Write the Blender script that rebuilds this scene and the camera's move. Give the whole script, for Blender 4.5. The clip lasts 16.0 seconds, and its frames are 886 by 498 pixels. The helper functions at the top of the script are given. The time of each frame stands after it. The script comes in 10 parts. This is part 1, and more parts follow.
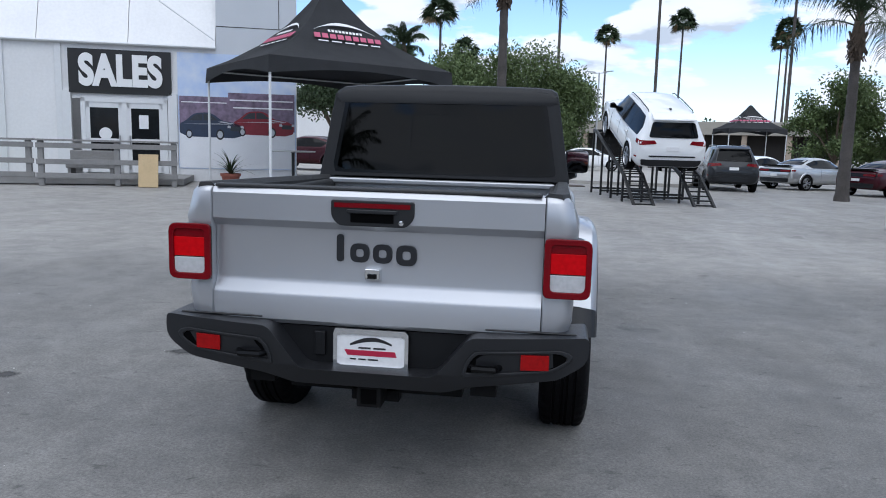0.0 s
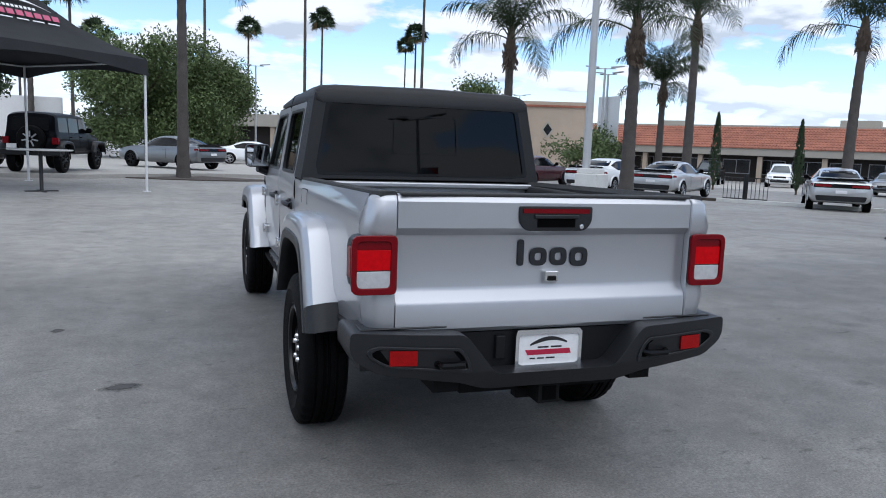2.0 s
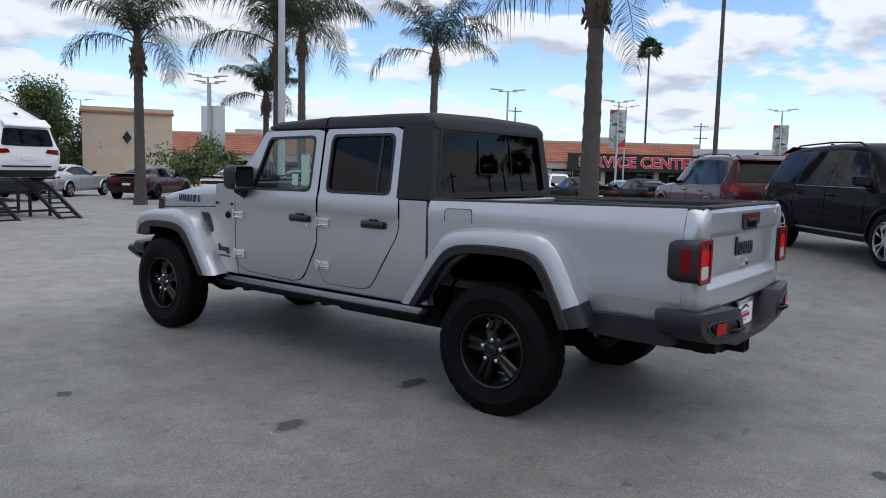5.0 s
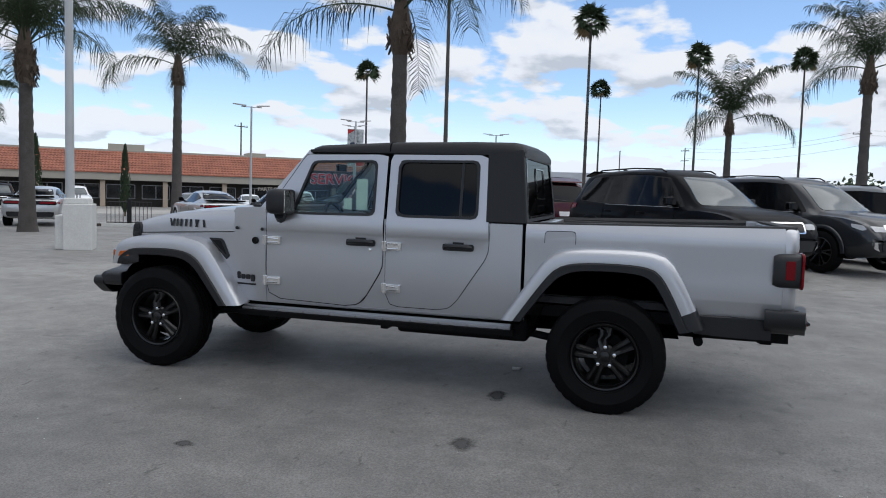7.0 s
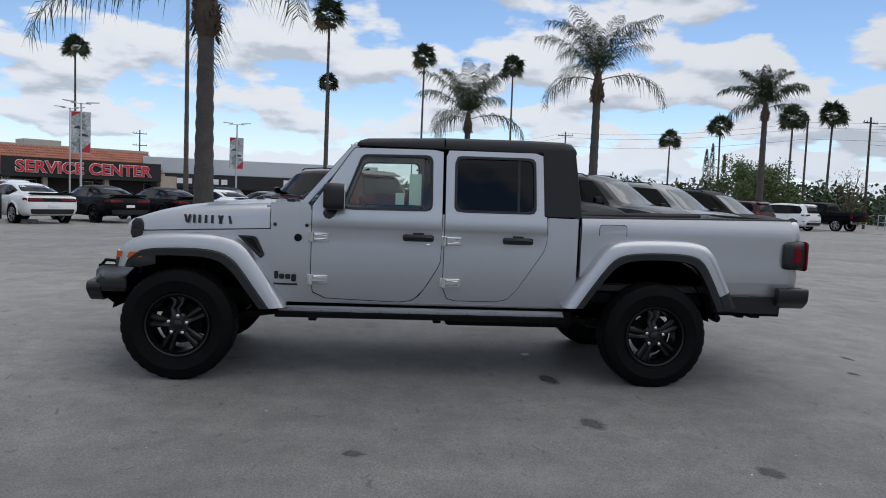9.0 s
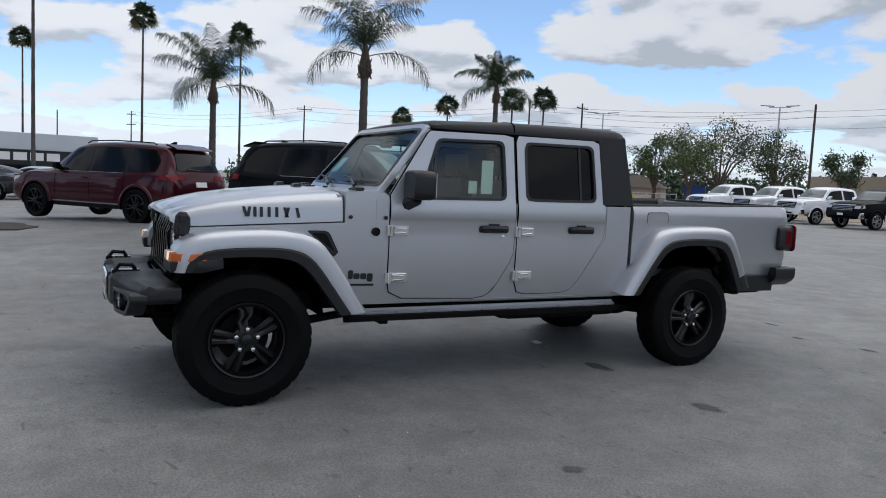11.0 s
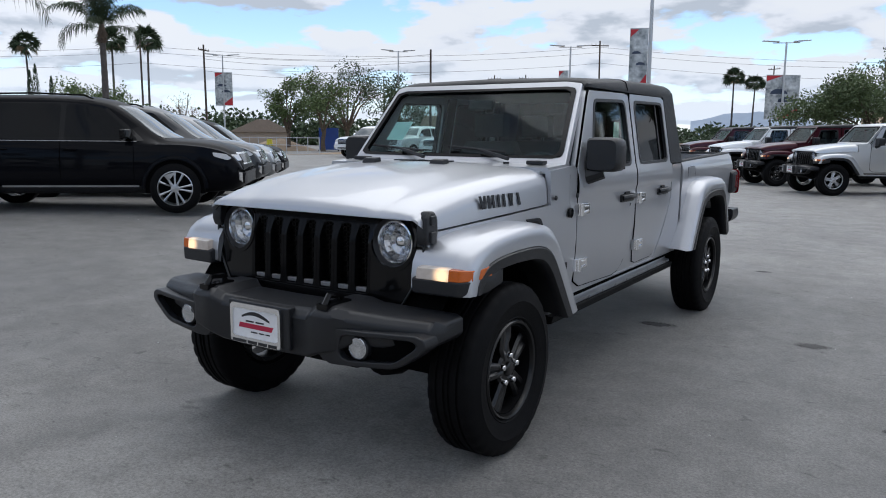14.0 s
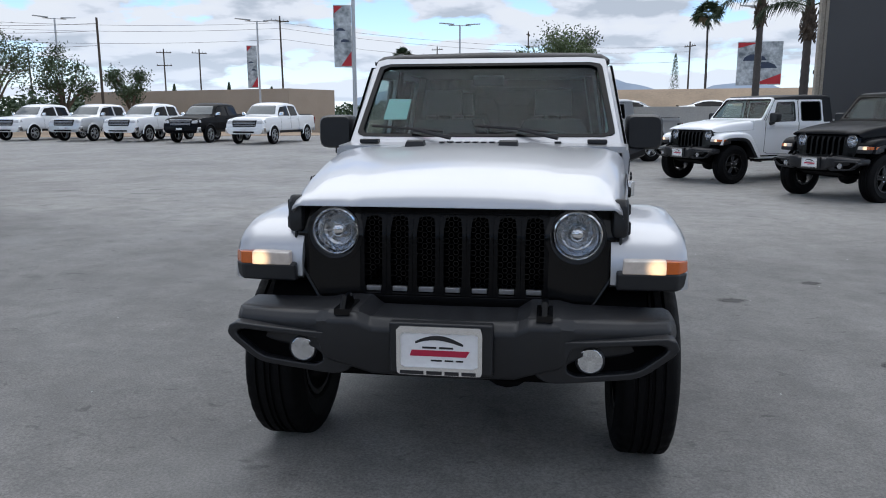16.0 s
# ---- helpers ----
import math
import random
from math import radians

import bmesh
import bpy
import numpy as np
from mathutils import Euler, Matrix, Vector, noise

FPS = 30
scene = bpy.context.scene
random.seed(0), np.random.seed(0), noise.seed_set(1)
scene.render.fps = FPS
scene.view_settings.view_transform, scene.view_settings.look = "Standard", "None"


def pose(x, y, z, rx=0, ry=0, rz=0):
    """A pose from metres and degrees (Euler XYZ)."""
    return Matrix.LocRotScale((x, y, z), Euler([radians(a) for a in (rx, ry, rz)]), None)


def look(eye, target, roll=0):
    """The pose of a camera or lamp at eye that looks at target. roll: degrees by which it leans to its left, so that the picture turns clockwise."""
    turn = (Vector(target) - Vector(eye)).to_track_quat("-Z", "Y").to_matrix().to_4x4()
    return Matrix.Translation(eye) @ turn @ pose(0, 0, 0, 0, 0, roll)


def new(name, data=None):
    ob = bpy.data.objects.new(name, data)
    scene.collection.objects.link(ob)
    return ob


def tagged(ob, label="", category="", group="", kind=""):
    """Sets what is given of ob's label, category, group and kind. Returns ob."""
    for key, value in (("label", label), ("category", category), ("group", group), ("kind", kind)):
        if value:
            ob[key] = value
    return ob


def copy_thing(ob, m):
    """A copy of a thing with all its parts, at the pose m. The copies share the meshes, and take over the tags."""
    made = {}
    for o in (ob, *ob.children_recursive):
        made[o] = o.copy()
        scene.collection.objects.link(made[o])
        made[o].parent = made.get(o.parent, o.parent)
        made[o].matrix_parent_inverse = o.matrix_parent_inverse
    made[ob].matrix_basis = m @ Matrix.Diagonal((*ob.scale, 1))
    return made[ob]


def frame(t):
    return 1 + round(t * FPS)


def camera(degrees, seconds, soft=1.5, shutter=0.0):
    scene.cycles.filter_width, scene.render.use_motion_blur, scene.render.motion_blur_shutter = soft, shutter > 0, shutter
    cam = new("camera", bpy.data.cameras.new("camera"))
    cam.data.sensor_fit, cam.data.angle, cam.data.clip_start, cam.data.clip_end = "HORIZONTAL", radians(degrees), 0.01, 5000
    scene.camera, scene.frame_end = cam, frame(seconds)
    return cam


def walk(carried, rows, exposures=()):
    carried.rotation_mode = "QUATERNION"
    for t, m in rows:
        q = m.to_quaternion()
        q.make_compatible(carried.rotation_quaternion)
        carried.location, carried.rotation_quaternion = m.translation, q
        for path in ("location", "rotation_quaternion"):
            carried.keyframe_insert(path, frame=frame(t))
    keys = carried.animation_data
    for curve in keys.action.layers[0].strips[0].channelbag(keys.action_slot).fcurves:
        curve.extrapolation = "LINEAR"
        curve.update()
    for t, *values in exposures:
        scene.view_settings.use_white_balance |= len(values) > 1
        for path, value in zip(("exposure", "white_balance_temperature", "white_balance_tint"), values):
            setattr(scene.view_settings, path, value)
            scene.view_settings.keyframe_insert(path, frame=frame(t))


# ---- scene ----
cam = camera(61.2, 16.0, 1.0)
PATH = [
    (0, (0.689, -4.014, 1.485), (0.403, -2.055, 1.2), 1.5),
    (0.5, (0.156, -4.019, 1.478), (0.12, -2.04, 1.188), 1.8),
    (1, (-0.334, -3.983, 1.464), (-0.127, -2.015, 1.176), 2.0),
    (1.5, (-0.854, -3.943, 1.468), (-0.416, -2.012, 1.186), 2.2),
    (2, (-1.423, -3.925, 1.477), (-0.775, -2.053, 1.204), 2.1),
    (2.5, (-1.983, -3.808, 1.482), (-1.144, -2.011, 1.22), 1.8),
    (3, (-2.551, -3.69, 1.485), (-1.539, -1.983, 1.232), 1.4),
    (3.5, (-3.081, -3.465, 1.467), (-1.91, -1.862, 1.224), 1.0),
    (4, (-3.597, -3.197, 1.466), (-2.277, -1.713, 1.23), 0.9),
    (4.2, (-3.774, -3.07, 1.475), (-2.401, -1.634, 1.243), 0.9),
    (6.3, (-5.58, -1.11, 1.44), (-3.749, -0.326, 1.262), 1.9),
    (6.5, (-5.687, -0.878, 1.448), (-3.827, -0.163, 1.278), 1.7),
    (7, (-5.942, -0.283, 1.453), (-4.021, 0.253, 1.301), 1.8),
    (7.5, (-6.163, 0.317, 1.447), (-4.199, 0.671, 1.304), 1.8),
    (8, (-6.282, 0.922, 1.429), (-4.294, 1.093, 1.288), 1.9),
    (8.5, (-6.352, 1.548, 1.41), (-4.357, 1.535, 1.268), 2.2),
    (9, (-6.275, 2.158, 1.393), (-4.291, 1.958, 1.246), 2.3),
    (9.5, (-6.124, 2.766, 1.39), (-4.167, 2.381, 1.236), 2.4),
    (10, (-5.868, 3.339, 1.362), (-3.957, 2.773, 1.199), 2.5),
    (10.2, (-5.736, 3.575, 1.363), (-3.849, 2.936, 1.195), 2.7),
    (12.3, (-4.149, 5.49, 1.418), (-2.605, 4.238, 1.198), 0.7),
    (12.5, (-3.923, 5.61, 1.416), (-2.42, 4.311, 1.187), 0.4),
    (13, (-3.441, 5.956, 1.423), (-2.059, 4.533, 1.169), 0.3),
    (13.5, (-2.925, 6.207, 1.424), (-1.682, 4.664, 1.146), 0.3),
    (14, (-2.394, 6.412, 1.449), (-1.317, 4.754, 1.146), 0.4),
    (14.5, (-1.85, 6.555, 1.476), (-0.967, 4.79, 1.154), 0.4),
    (15, (-1.302, 6.624, 1.483), (-0.631, 4.77, 1.147), 0.3),
    (15.5, (-0.792, 6.709, 1.47), (-0.331, 4.794, 1.121), 0.1),
    (16, (-0.373, 6.7, 1.451), (-0.09, 4.753, 1.092), -0.1),
]
EXPOSURE = [(t, e, k, 10) for t, e, k in ((0.0, 0.76, 5900), (2.0, 0.74, 6000), (4.0, 0.62, 6180), (7.0, 0.50, 6350), (9.0, 0.36, 6360), (10.2, 0.38, 6340), (12.5, 0.54, 6280), (14.5, 0.66, 6220), (16.0, 0.65, 6160))]
walk(cam, [(t, look(eye, target, roll)) for t, eye, target, roll in PATH], EXPOSURE)

# ---- world and light ----
SUN_EL, SUN_AZ = 66.0, 172.0
world = bpy.data.worlds.new("sky")
scene.world = world
world.use_nodes = True
wn, wl = world.node_tree.nodes, world.node_tree.links
wn.clear()


def wnode(kind, **kw):
    n = wn.new(kind)
    for k, v in kw.items():
        n.inputs[k].default_value = v
    return n


sky = wn.new("ShaderNodeTexSky")
sky.sky_type = "NISHITA"
sky.sun_disc = False
sky.sun_elevation, sky.sun_rotation = radians(SUN_EL), radians(SUN_AZ)
sky.air_density, sky.dust_density, sky.ozone_density = 1.0, 0.3, 2.2
sky.altitude = 1600
coord = wn.new("ShaderNodeTexCoord")
split = wn.new("ShaderNodeSeparateXYZ")
wl.new(coord.outputs["Generated"], split.inputs[0])
# clouds lie on a flat layer: the direction divided by its height
height = wn.new("ShaderNodeMath"); height.operation = "ADD"; height.inputs[1].default_value = 0.24
wl.new(split.outputs["Z"], height.inputs[0])
hmax = wn.new("ShaderNodeMath"); hmax.operation = "MAXIMUM"; hmax.inputs[1].default_value = 0.03
wl.new(height.outputs[0], hmax.inputs[0])
flat = wn.new("ShaderNodeVectorMath"); flat.operation = "DIVIDE"
wl.new(coord.outputs["Generated"], flat.inputs[0]); wl.new(hmax.outputs[0], flat.inputs[1])
level = wn.new("ShaderNodeVectorMath"); level.operation = "MULTIPLY"; level.inputs[1].default_value = (1, 1, 0)
wl.new(flat.outputs[0], level.inputs[0])


def cloud_noise(stretch):
    """The cloud layer's density; a stretch under 1 reads it a little nearer the zenith."""
    mv = wn.new("ShaderNodeVectorMath"); mv.operation = "SCALE"; mv.inputs["Scale"].default_value = stretch
    wl.new(level.outputs[0], mv.inputs[0])
    n = wnode("ShaderNodeTexNoise", Scale=2.3, Detail=9.0, Roughness=0.50, Distortion=0.05)
    wl.new(mv.outputs[0], n.inputs["Vector"])
    return n


puffs, above = cloud_noise(1.0), cloud_noise(0.95)
cover = wn.new("ShaderNodeValToRGB")
cover.color_ramp.elements[0].position, cover.color_ramp.elements[1].position = 0.470, 0.512
# the layer closes up towards the zenith and towards the sun's side
lift = wn.new("ShaderNodeMapRange"); lift.interpolation_type = "SMOOTHSTEP"
lift.inputs["From Min"].default_value, lift.inputs["From Max"].default_value = 0.30, 0.80
lift.inputs["To Min"].default_value, lift.inputs["To Max"].default_value = 0.0, 0.10
wl.new(split.outputs["Z"], lift.inputs["Value"])
closed = wn.new("ShaderNodeMapRange"); closed.interpolation_type = "SMOOTHSTEP"
closed.inputs["From Min"].default_value, closed.inputs["From Max"].default_value = 0.15, -0.85
closed.inputs["To Min"].default_value, closed.inputs["To Max"].default_value = -0.012, 0.055
wl.new(split.outputs["Y"], closed.inputs["Value"])
full_cover = wn.new("ShaderNodeMath"); full_cover.operation = "ADD"
wl.new(puffs.outputs["Fac"], full_cover.inputs[0]); wl.new(lift.outputs["Result"], full_cover.inputs[1])
fuller = wn.new("ShaderNodeMath"); fuller.operation = "ADD"
wl.new(full_cover.outputs[0], fuller.inputs[0]); wl.new(closed.outputs["Result"], fuller.inputs[1])
wl.new(fuller.outputs[0], cover.inputs[0])
# lit tops, grey bases: the density's fall towards the zenith, less its own depth
rise = wn.new("ShaderNodeMath"); rise.operation = "SUBTRACT"
wl.new(puffs.outputs["Fac"], rise.inputs[0]); wl.new(above.outputs["Fac"], rise.inputs[1])
lit = wn.new("ShaderNodeMath"); lit.operation = "MULTIPLY_ADD"; lit.inputs[1].default_value, lit.inputs[2].default_value = 5.5, 1.58
wl.new(rise.outputs[0], lit.inputs[0])
deep = wn.new("ShaderNodeMath"); deep.operation = "MULTIPLY_ADD"; deep.inputs[1].default_value = -1.9
wl.new(puffs.outputs["Fac"], deep.inputs[0]); wl.new(lit.outputs[0], deep.inputs[2])
grey = wn.new("ShaderNodeValToRGB")
grey.color_ramp.elements[0].position, grey.color_ramp.elements[1].position = 0.15, 0.85
grey.color_ramp.elements[0].color = (3.0, 3.3, 3.75, 1)
grey.color_ramp.elements[1].color = (4.85, 5.0, 5.25, 1)
mid_grey = grey.color_ramp.elements.new(0.52); mid_grey.color = (4.6, 4.8, 5.2, 1)
wl.new(deep.outputs[0], grey.inputs[0])
mixsky = wn.new("ShaderNodeMix"); mixsky.data_type = "RGBA"
wl.new(cover.outputs["Color"], mixsky.inputs["Factor"])
wl.new(sky.outputs["Color"], mixsky.inputs["A"]); wl.new(grey.outputs["Color"], mixsky.inputs["B"])
# pale haze along the horizon
haze = wn.new("ShaderNodeMapRange"); haze.interpolation_type = "SMOOTHSTEP"
haze.inputs["From Min"].default_value, haze.inputs["From Max"].default_value = -0.02, 0.13
haze.inputs["To Min"].default_value, haze.inputs["To Max"].default_value = 0.68, 0.0
wl.new(split.outputs["Z"], haze.inputs["Value"])
hazy = wn.new("ShaderNodeMix"); hazy.data_type = "RGBA"
hazy.inputs["B"].default_value = (4.7, 5.25, 6.0, 1)
wl.new(haze.outputs["Result"], hazy.inputs["Factor"]); wl.new(mixsky.outputs["Result"], hazy.inputs["A"])
# sky strength lowered overhead, out of view, to darken upward faces
dome = wn.new("ShaderNodeMapRange"); dome.interpolation_type = "SMOOTHSTEP"
dome.inputs["From Min"].default_value, dome.inputs["From Max"].default_value = 0.38, 0.95
dome.inputs["To Min"].default_value, dome.inputs["To Max"].default_value = 0.125, 0.090
wl.new(split.outputs["Z"], dome.inputs["Value"])
# the closed deck on the sun's side is thicker, so darker from below
thicker = wn.new("ShaderNodeMapRange"); thicker.interpolation_type = "SMOOTHSTEP"
thicker.inputs["From Min"].default_value, thicker.inputs["From Max"].default_value = -0.10, -0.85
thicker.inputs["To Min"].default_value, thicker.inputs["To Max"].default_value = 1.0, 0.86
wl.new(split.outputs["Y"], thicker.inputs["Value"])
dimmed = wn.new("ShaderNodeMath"); dimmed.operation = "MULTIPLY"
wl.new(dome.outputs["Result"], dimmed.inputs[0]); wl.new(thicker.outputs["Result"], dimmed.inputs[1])
bg = wn.new("ShaderNodeBackground")
wl.new(dimmed.outputs[0], bg.inputs["Strength"])
wl.new(hazy.outputs["Result"], bg.inputs["Color"])
wout = wn.new("ShaderNodeOutputWorld")
wl.new(bg.outputs[0], wout.inputs[0])

sun = new("sun", bpy.data.lights.new("sun", "SUN"))
sun.data.energy, sun.data.angle, sun.data.color = 1.1, radians(80), (1.0, 0.985, 0.96)
sun.matrix_world = look((0, 0, 60), (60 * -math.sin(radians(SUN_AZ)) / math.tan(radians(SUN_EL)), 60 * -math.cos(radians(SUN_AZ)) / math.tan(radians(SUN_EL)), 0))


# ---- materials ----
def material(name, color, rough=0.5, metal=0.0, coat=0.0, var=0.0, scale=8.0, scale2=60.0, bump=0.0, bump_scale=120.0, emit=None, power=0.0, spec=0.5, rand=0.0, dark=None, coords="Object"):
    """Principled material with two scales of colour variation and a fine bump."""
    m = bpy.data.materials.new(name)
    m.use_nodes = True
    nt = m.node_tree
    b = nt.nodes["Principled BSDF"]
    b.inputs["Roughness"].default_value = rough
    b.inputs["Metallic"].default_value = metal
    b.inputs["Coat Weight"].default_value = coat
    b.inputs["Coat Roughness"].default_value = 0.04
    b.inputs["Specular IOR Level"].default_value = spec
    b.inputs["Base Color"].default_value = (*color, 1)
    tc = nt.nodes.new("ShaderNodeTexCoord")
    if var:
        n1 = nt.nodes.new("ShaderNodeTexNoise"); n1.inputs["Scale"].default_value = scale; n1.inputs["Detail"].default_value = 5
        n2 = nt.nodes.new("ShaderNodeTexNoise"); n2.inputs["Scale"].default_value = scale2; n2.inputs["Detail"].default_value = 4
        nt.links.new(tc.outputs[coords], n1.inputs["Vector"]); nt.links.new(tc.outputs[coords], n2.inputs["Vector"])
        add = nt.nodes.new("ShaderNodeMath"); add.operation = "ADD"
        nt.links.new(n1.outputs["Fac"], add.inputs[0]); nt.links.new(n2.outputs["Fac"], add.inputs[1])
        fac = add
        if rand:
            info = nt.nodes.new("ShaderNodeObjectInfo")
            mul = nt.nodes.new("ShaderNodeMath"); mul.operation = "MULTIPLY_ADD"
            mul.inputs[1].default_value, mul.inputs[2].default_value = rand, -rand / 2
            nt.links.new(info.outputs["Random"], mul.inputs[0])
            fac = nt.nodes.new("ShaderNodeMath"); fac.operation = "ADD"
            nt.links.new(add.outputs[0], fac.inputs[0]); nt.links.new(mul.outputs[0], fac.inputs[1])
        ramp = nt.nodes.new("ShaderNodeValToRGB")
        d = dark or [c * (1 - var) for c in color]
        ramp.color_ramp.elements[0].position, ramp.color_ramp.elements[1].position = 0.30, 0.70
        ramp.color_ramp.elements[0].color = (*d, 1)
        ramp.color_ramp.elements[1].color = (*[min(1, c * (1 + var * 0.6)) for c in color], 1)
        half = nt.nodes.new("ShaderNodeMath"); half.operation = "MULTIPLY"; half.inputs[1].default_value = 0.5
        nt.links.new(fac.outputs[0], half.inputs[0]); nt.links.new(half.outputs[0], ramp.inputs[0])
        nt.links.new(ramp.outputs["Color"], b.inputs["Base Color"])
    if bump:
        n3 = nt.nodes.new("ShaderNodeTexNoise"); n3.inputs["Scale"].default_value = bump_scale; n3.inputs["Detail"].default_value = 3
        nt.links.new(tc.outputs[coords], n3.inputs["Vector"])
        bp = nt.nodes.new("ShaderNodeBump"); bp.inputs["Strength"].default_value = bump; bp.inputs["Distance"].default_value = 0.01
        nt.links.new(n3.outputs["Fac"], bp.inputs["Height"]); nt.links.new(bp.outputs["Normal"], b.inputs["Normal"])
    if emit:
        b.inputs["Emission Color"].default_value = (*emit, 1); b.inputs["Emission Strength"].default_value = power
    return m


def glass(name, tint, gloss=1.0):
    """A thin pane: tinted see-through with a Fresnel gloss."""
    m = bpy.data.materials.new(name)
    m.use_nodes = True
    nt = m.node_tree
    nt.nodes.clear()
    tr = nt.nodes.new("ShaderNodeBsdfTransparent"); tr.inputs[0].default_value = (*tint, 1)
    gl = nt.nodes.new("ShaderNodeBsdfGlossy"); gl.inputs["Roughness"].default_value = 0.015
    fr = nt.nodes.new("ShaderNodeLayerWeight"); fr.inputs["Blend"].default_value = 0.5
    pw = nt.nodes.new("ShaderNodeMath"); pw.operation = "POWER"; pw.inputs[1].default_value = 4.0
    nt.links.new(fr.outputs["Facing"], pw.inputs[0])
    mu = nt.nodes.new("ShaderNodeMath"); mu.operation = "MULTIPLY_ADD"; mu.use_clamp = True
    mu.inputs[1].default_value, mu.inputs[2].default_value = 0.6 * gloss, 0.04 * gloss
    nt.links.new(pw.outputs[0], mu.inputs[0])
    mx = nt.nodes.new("ShaderNodeMixShader")
    nt.links.new(mu.outputs[0], mx.inputs[0]); nt.links.new(tr.outputs[0], mx.inputs[1]); nt.links.new(gl.outputs[0], mx.inputs[2])
    out = nt.nodes.new("ShaderNodeOutputMaterial")
    nt.links.new(mx.outputs[0], out.inputs[0])
    return m


def car_paint(name, color, metal=0.0, rough=0.28, coat=0.8):
    return material(name, color, rough=rough, metal=metal, coat=coat, spec=0.05 if coat < 0.2 else 0.15, var=0.06, scale=1.5, scale2=900.0)


M = {}
M["silver"] = car_paint("silver_metallic_paint", (0.485, 0.495, 0.522), 0.74, 0.36, 0.55)
M["white"] = car_paint("white_paint", (0.86, 0.87, 0.88))
M["black"] = car_paint("black_paint", (0.0012, 0.0015, 0.0030), rough=0.45, coat=0.13)
M["maroon"] = car_paint("maroon_paint", (0.050, 0.005, 0.011), 0.3, 0.3, 0.5)
M["darkgrey"] = car_paint("dark_grey_paint", (0.028, 0.030, 0.034), 0.4, 0.35, 0.6)
M["grey"] = car_paint("grey_paint", (0.20, 0.21, 0.22), 0.6)
M["lightsilver"] = car_paint("light_silver_paint", (0.58, 0.59, 0.60), 0.7)
M["red"] = car_paint("red_paint", (0.38, 0.012, 0.016))
M["plastic"] = material("textured_black_plastic", (0.0130, 0.0138, 0.0162), rough=0.40, spec=0.40, var=0.18, scale=6, scale2=300, bump=0.12, bump_scale=700)
# darker copy of the bumper plastic; the recess's shade is in its colour
M["plastic_dark"] = material("recess_shade_plastic", (0.0080, 0.0085, 0.0100), rough=0.45, spec=0.22, var=0.18, scale=6, scale2=300, bump=0.1, bump_scale=700)
M["hardtop"] = material("grained_black_hardtop", (0.0125, 0.0133, 0.0155), rough=0.5, spec=0.32, var=0.15, scale=4, scale2=250, bump=0.15, bump_scale=600)
M["gloss"] = material("gloss_black", (0.0028, 0.0028, 0.0033), rough=0.12, spec=0.25, coat=0.0, var=0.1, scale=5)
M["grille"] = material("gloss_black_grille", (0.003, 0.003, 0.0035), rough=0.25, spec=0.14, var=0.1, scale=5)
# near-black puts shade into wheel houses, pockets and holes; joints share it
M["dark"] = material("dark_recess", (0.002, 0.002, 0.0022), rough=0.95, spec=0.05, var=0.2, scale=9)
M["chassis"] = material("chassis_metal", (0.006, 0.006, 0.0065), rough=0.7, metal=0.2, spec=0.2, var=0.5, scale=12, bump=0.2)
M["rubber"] = material("tyre_rubber", (0.0042, 0.0042, 0.0048), rough=0.6, spec=0.10, var=0.35, scale=9, scale2=120, bump=0.25, bump_scale=220)
M["rim"] = material("gloss_black_alloy", (0.004, 0.004, 0.0045), rough=0.28, metal=0.0, spec=0.45, coat=0.0, var=0.1)
M["alloy"] = material("silver_alloy", (0.55, 0.56, 0.58), rough=0.28, metal=0.9, var=0.08)
M["chrome"] = material("chrome", (0.78, 0.79, 0.80), rough=0.10, metal=1.0, var=0.04)
M["steel"] = material("dull_steel", (0.35, 0.35, 0.36), rough=0.4, metal=0.9, var=0.2)
M["redlens"] = material("red_lens", (0.16, 0.0008, 0.005), rough=0.25, coat=0.12, spec=0.15, var=0.2, scale=40, scale2=160)
M["redlit"] = material("red_lamp_core", (0.22, 0.0006, 0.003), rough=0.35, coat=0.0, spec=0.10, var=0.3, scale=60, emit=(1.0, 0.002, 0.006), power=0.14)
M["redreflex"] = material("red_reflector", (0.30, 0.002, 0.003), rough=0.35, coat=0.0, spec=0.2, var=0.3, scale=90)
M["whitelens"] = material("clear_lens", (0.50, 0.505, 0.52), rough=0.15, coat=0.5, var=0.18, scale=14, scale2=60, bump=0.15, bump_scale=40)
M["amber"] = material("amber_lens", (0.36, 0.065, 0.006), rough=0.2, coat=0.4, var=0.15, scale=50, emit=(1.0, 0.28, 0.03), power=0.05)
M["lamp_on"] = material("lit_turn_lamp", (0.46, 0.44, 0.42), rough=0.2, coat=0.5, var=0.22, scale=12, scale2=40, bump=0.1, bump_scale=30, emit=(1.0, 0.62, 0.30), power=0.16)
nt = M["lamp_on"].node_tree
lamp_tc = nt.nodes.new("ShaderNodeTexCoord")
lamp_abs = nt.nodes.new("ShaderNodeVectorMath"); lamp_abs.operation = "ABSOLUTE"
nt.links.new(lamp_tc.outputs["Object"], lamp_abs.inputs[0])
lamp_far = nt.nodes.new("ShaderNodeVectorMath"); lamp_far.operation = "DISTANCE"; lamp_far.inputs[1].default_value = (0.768, 3.92, 0.882)
nt.links.new(lamp_abs.outputs[0], lamp_far.inputs[0])
lamp_fall = nt.nodes.new("ShaderNodeMapRange"); lamp_fall.interpolation_type = "SMOOTHERSTEP"
lamp_fall.inputs["From Min"].default_value, lamp_fall.inputs["From Max"].default_value = 0.006, 0.060
lamp_fall.inputs["To Min"].default_value, lamp_fall.inputs["To Max"].default_value = 0.95, 0.03
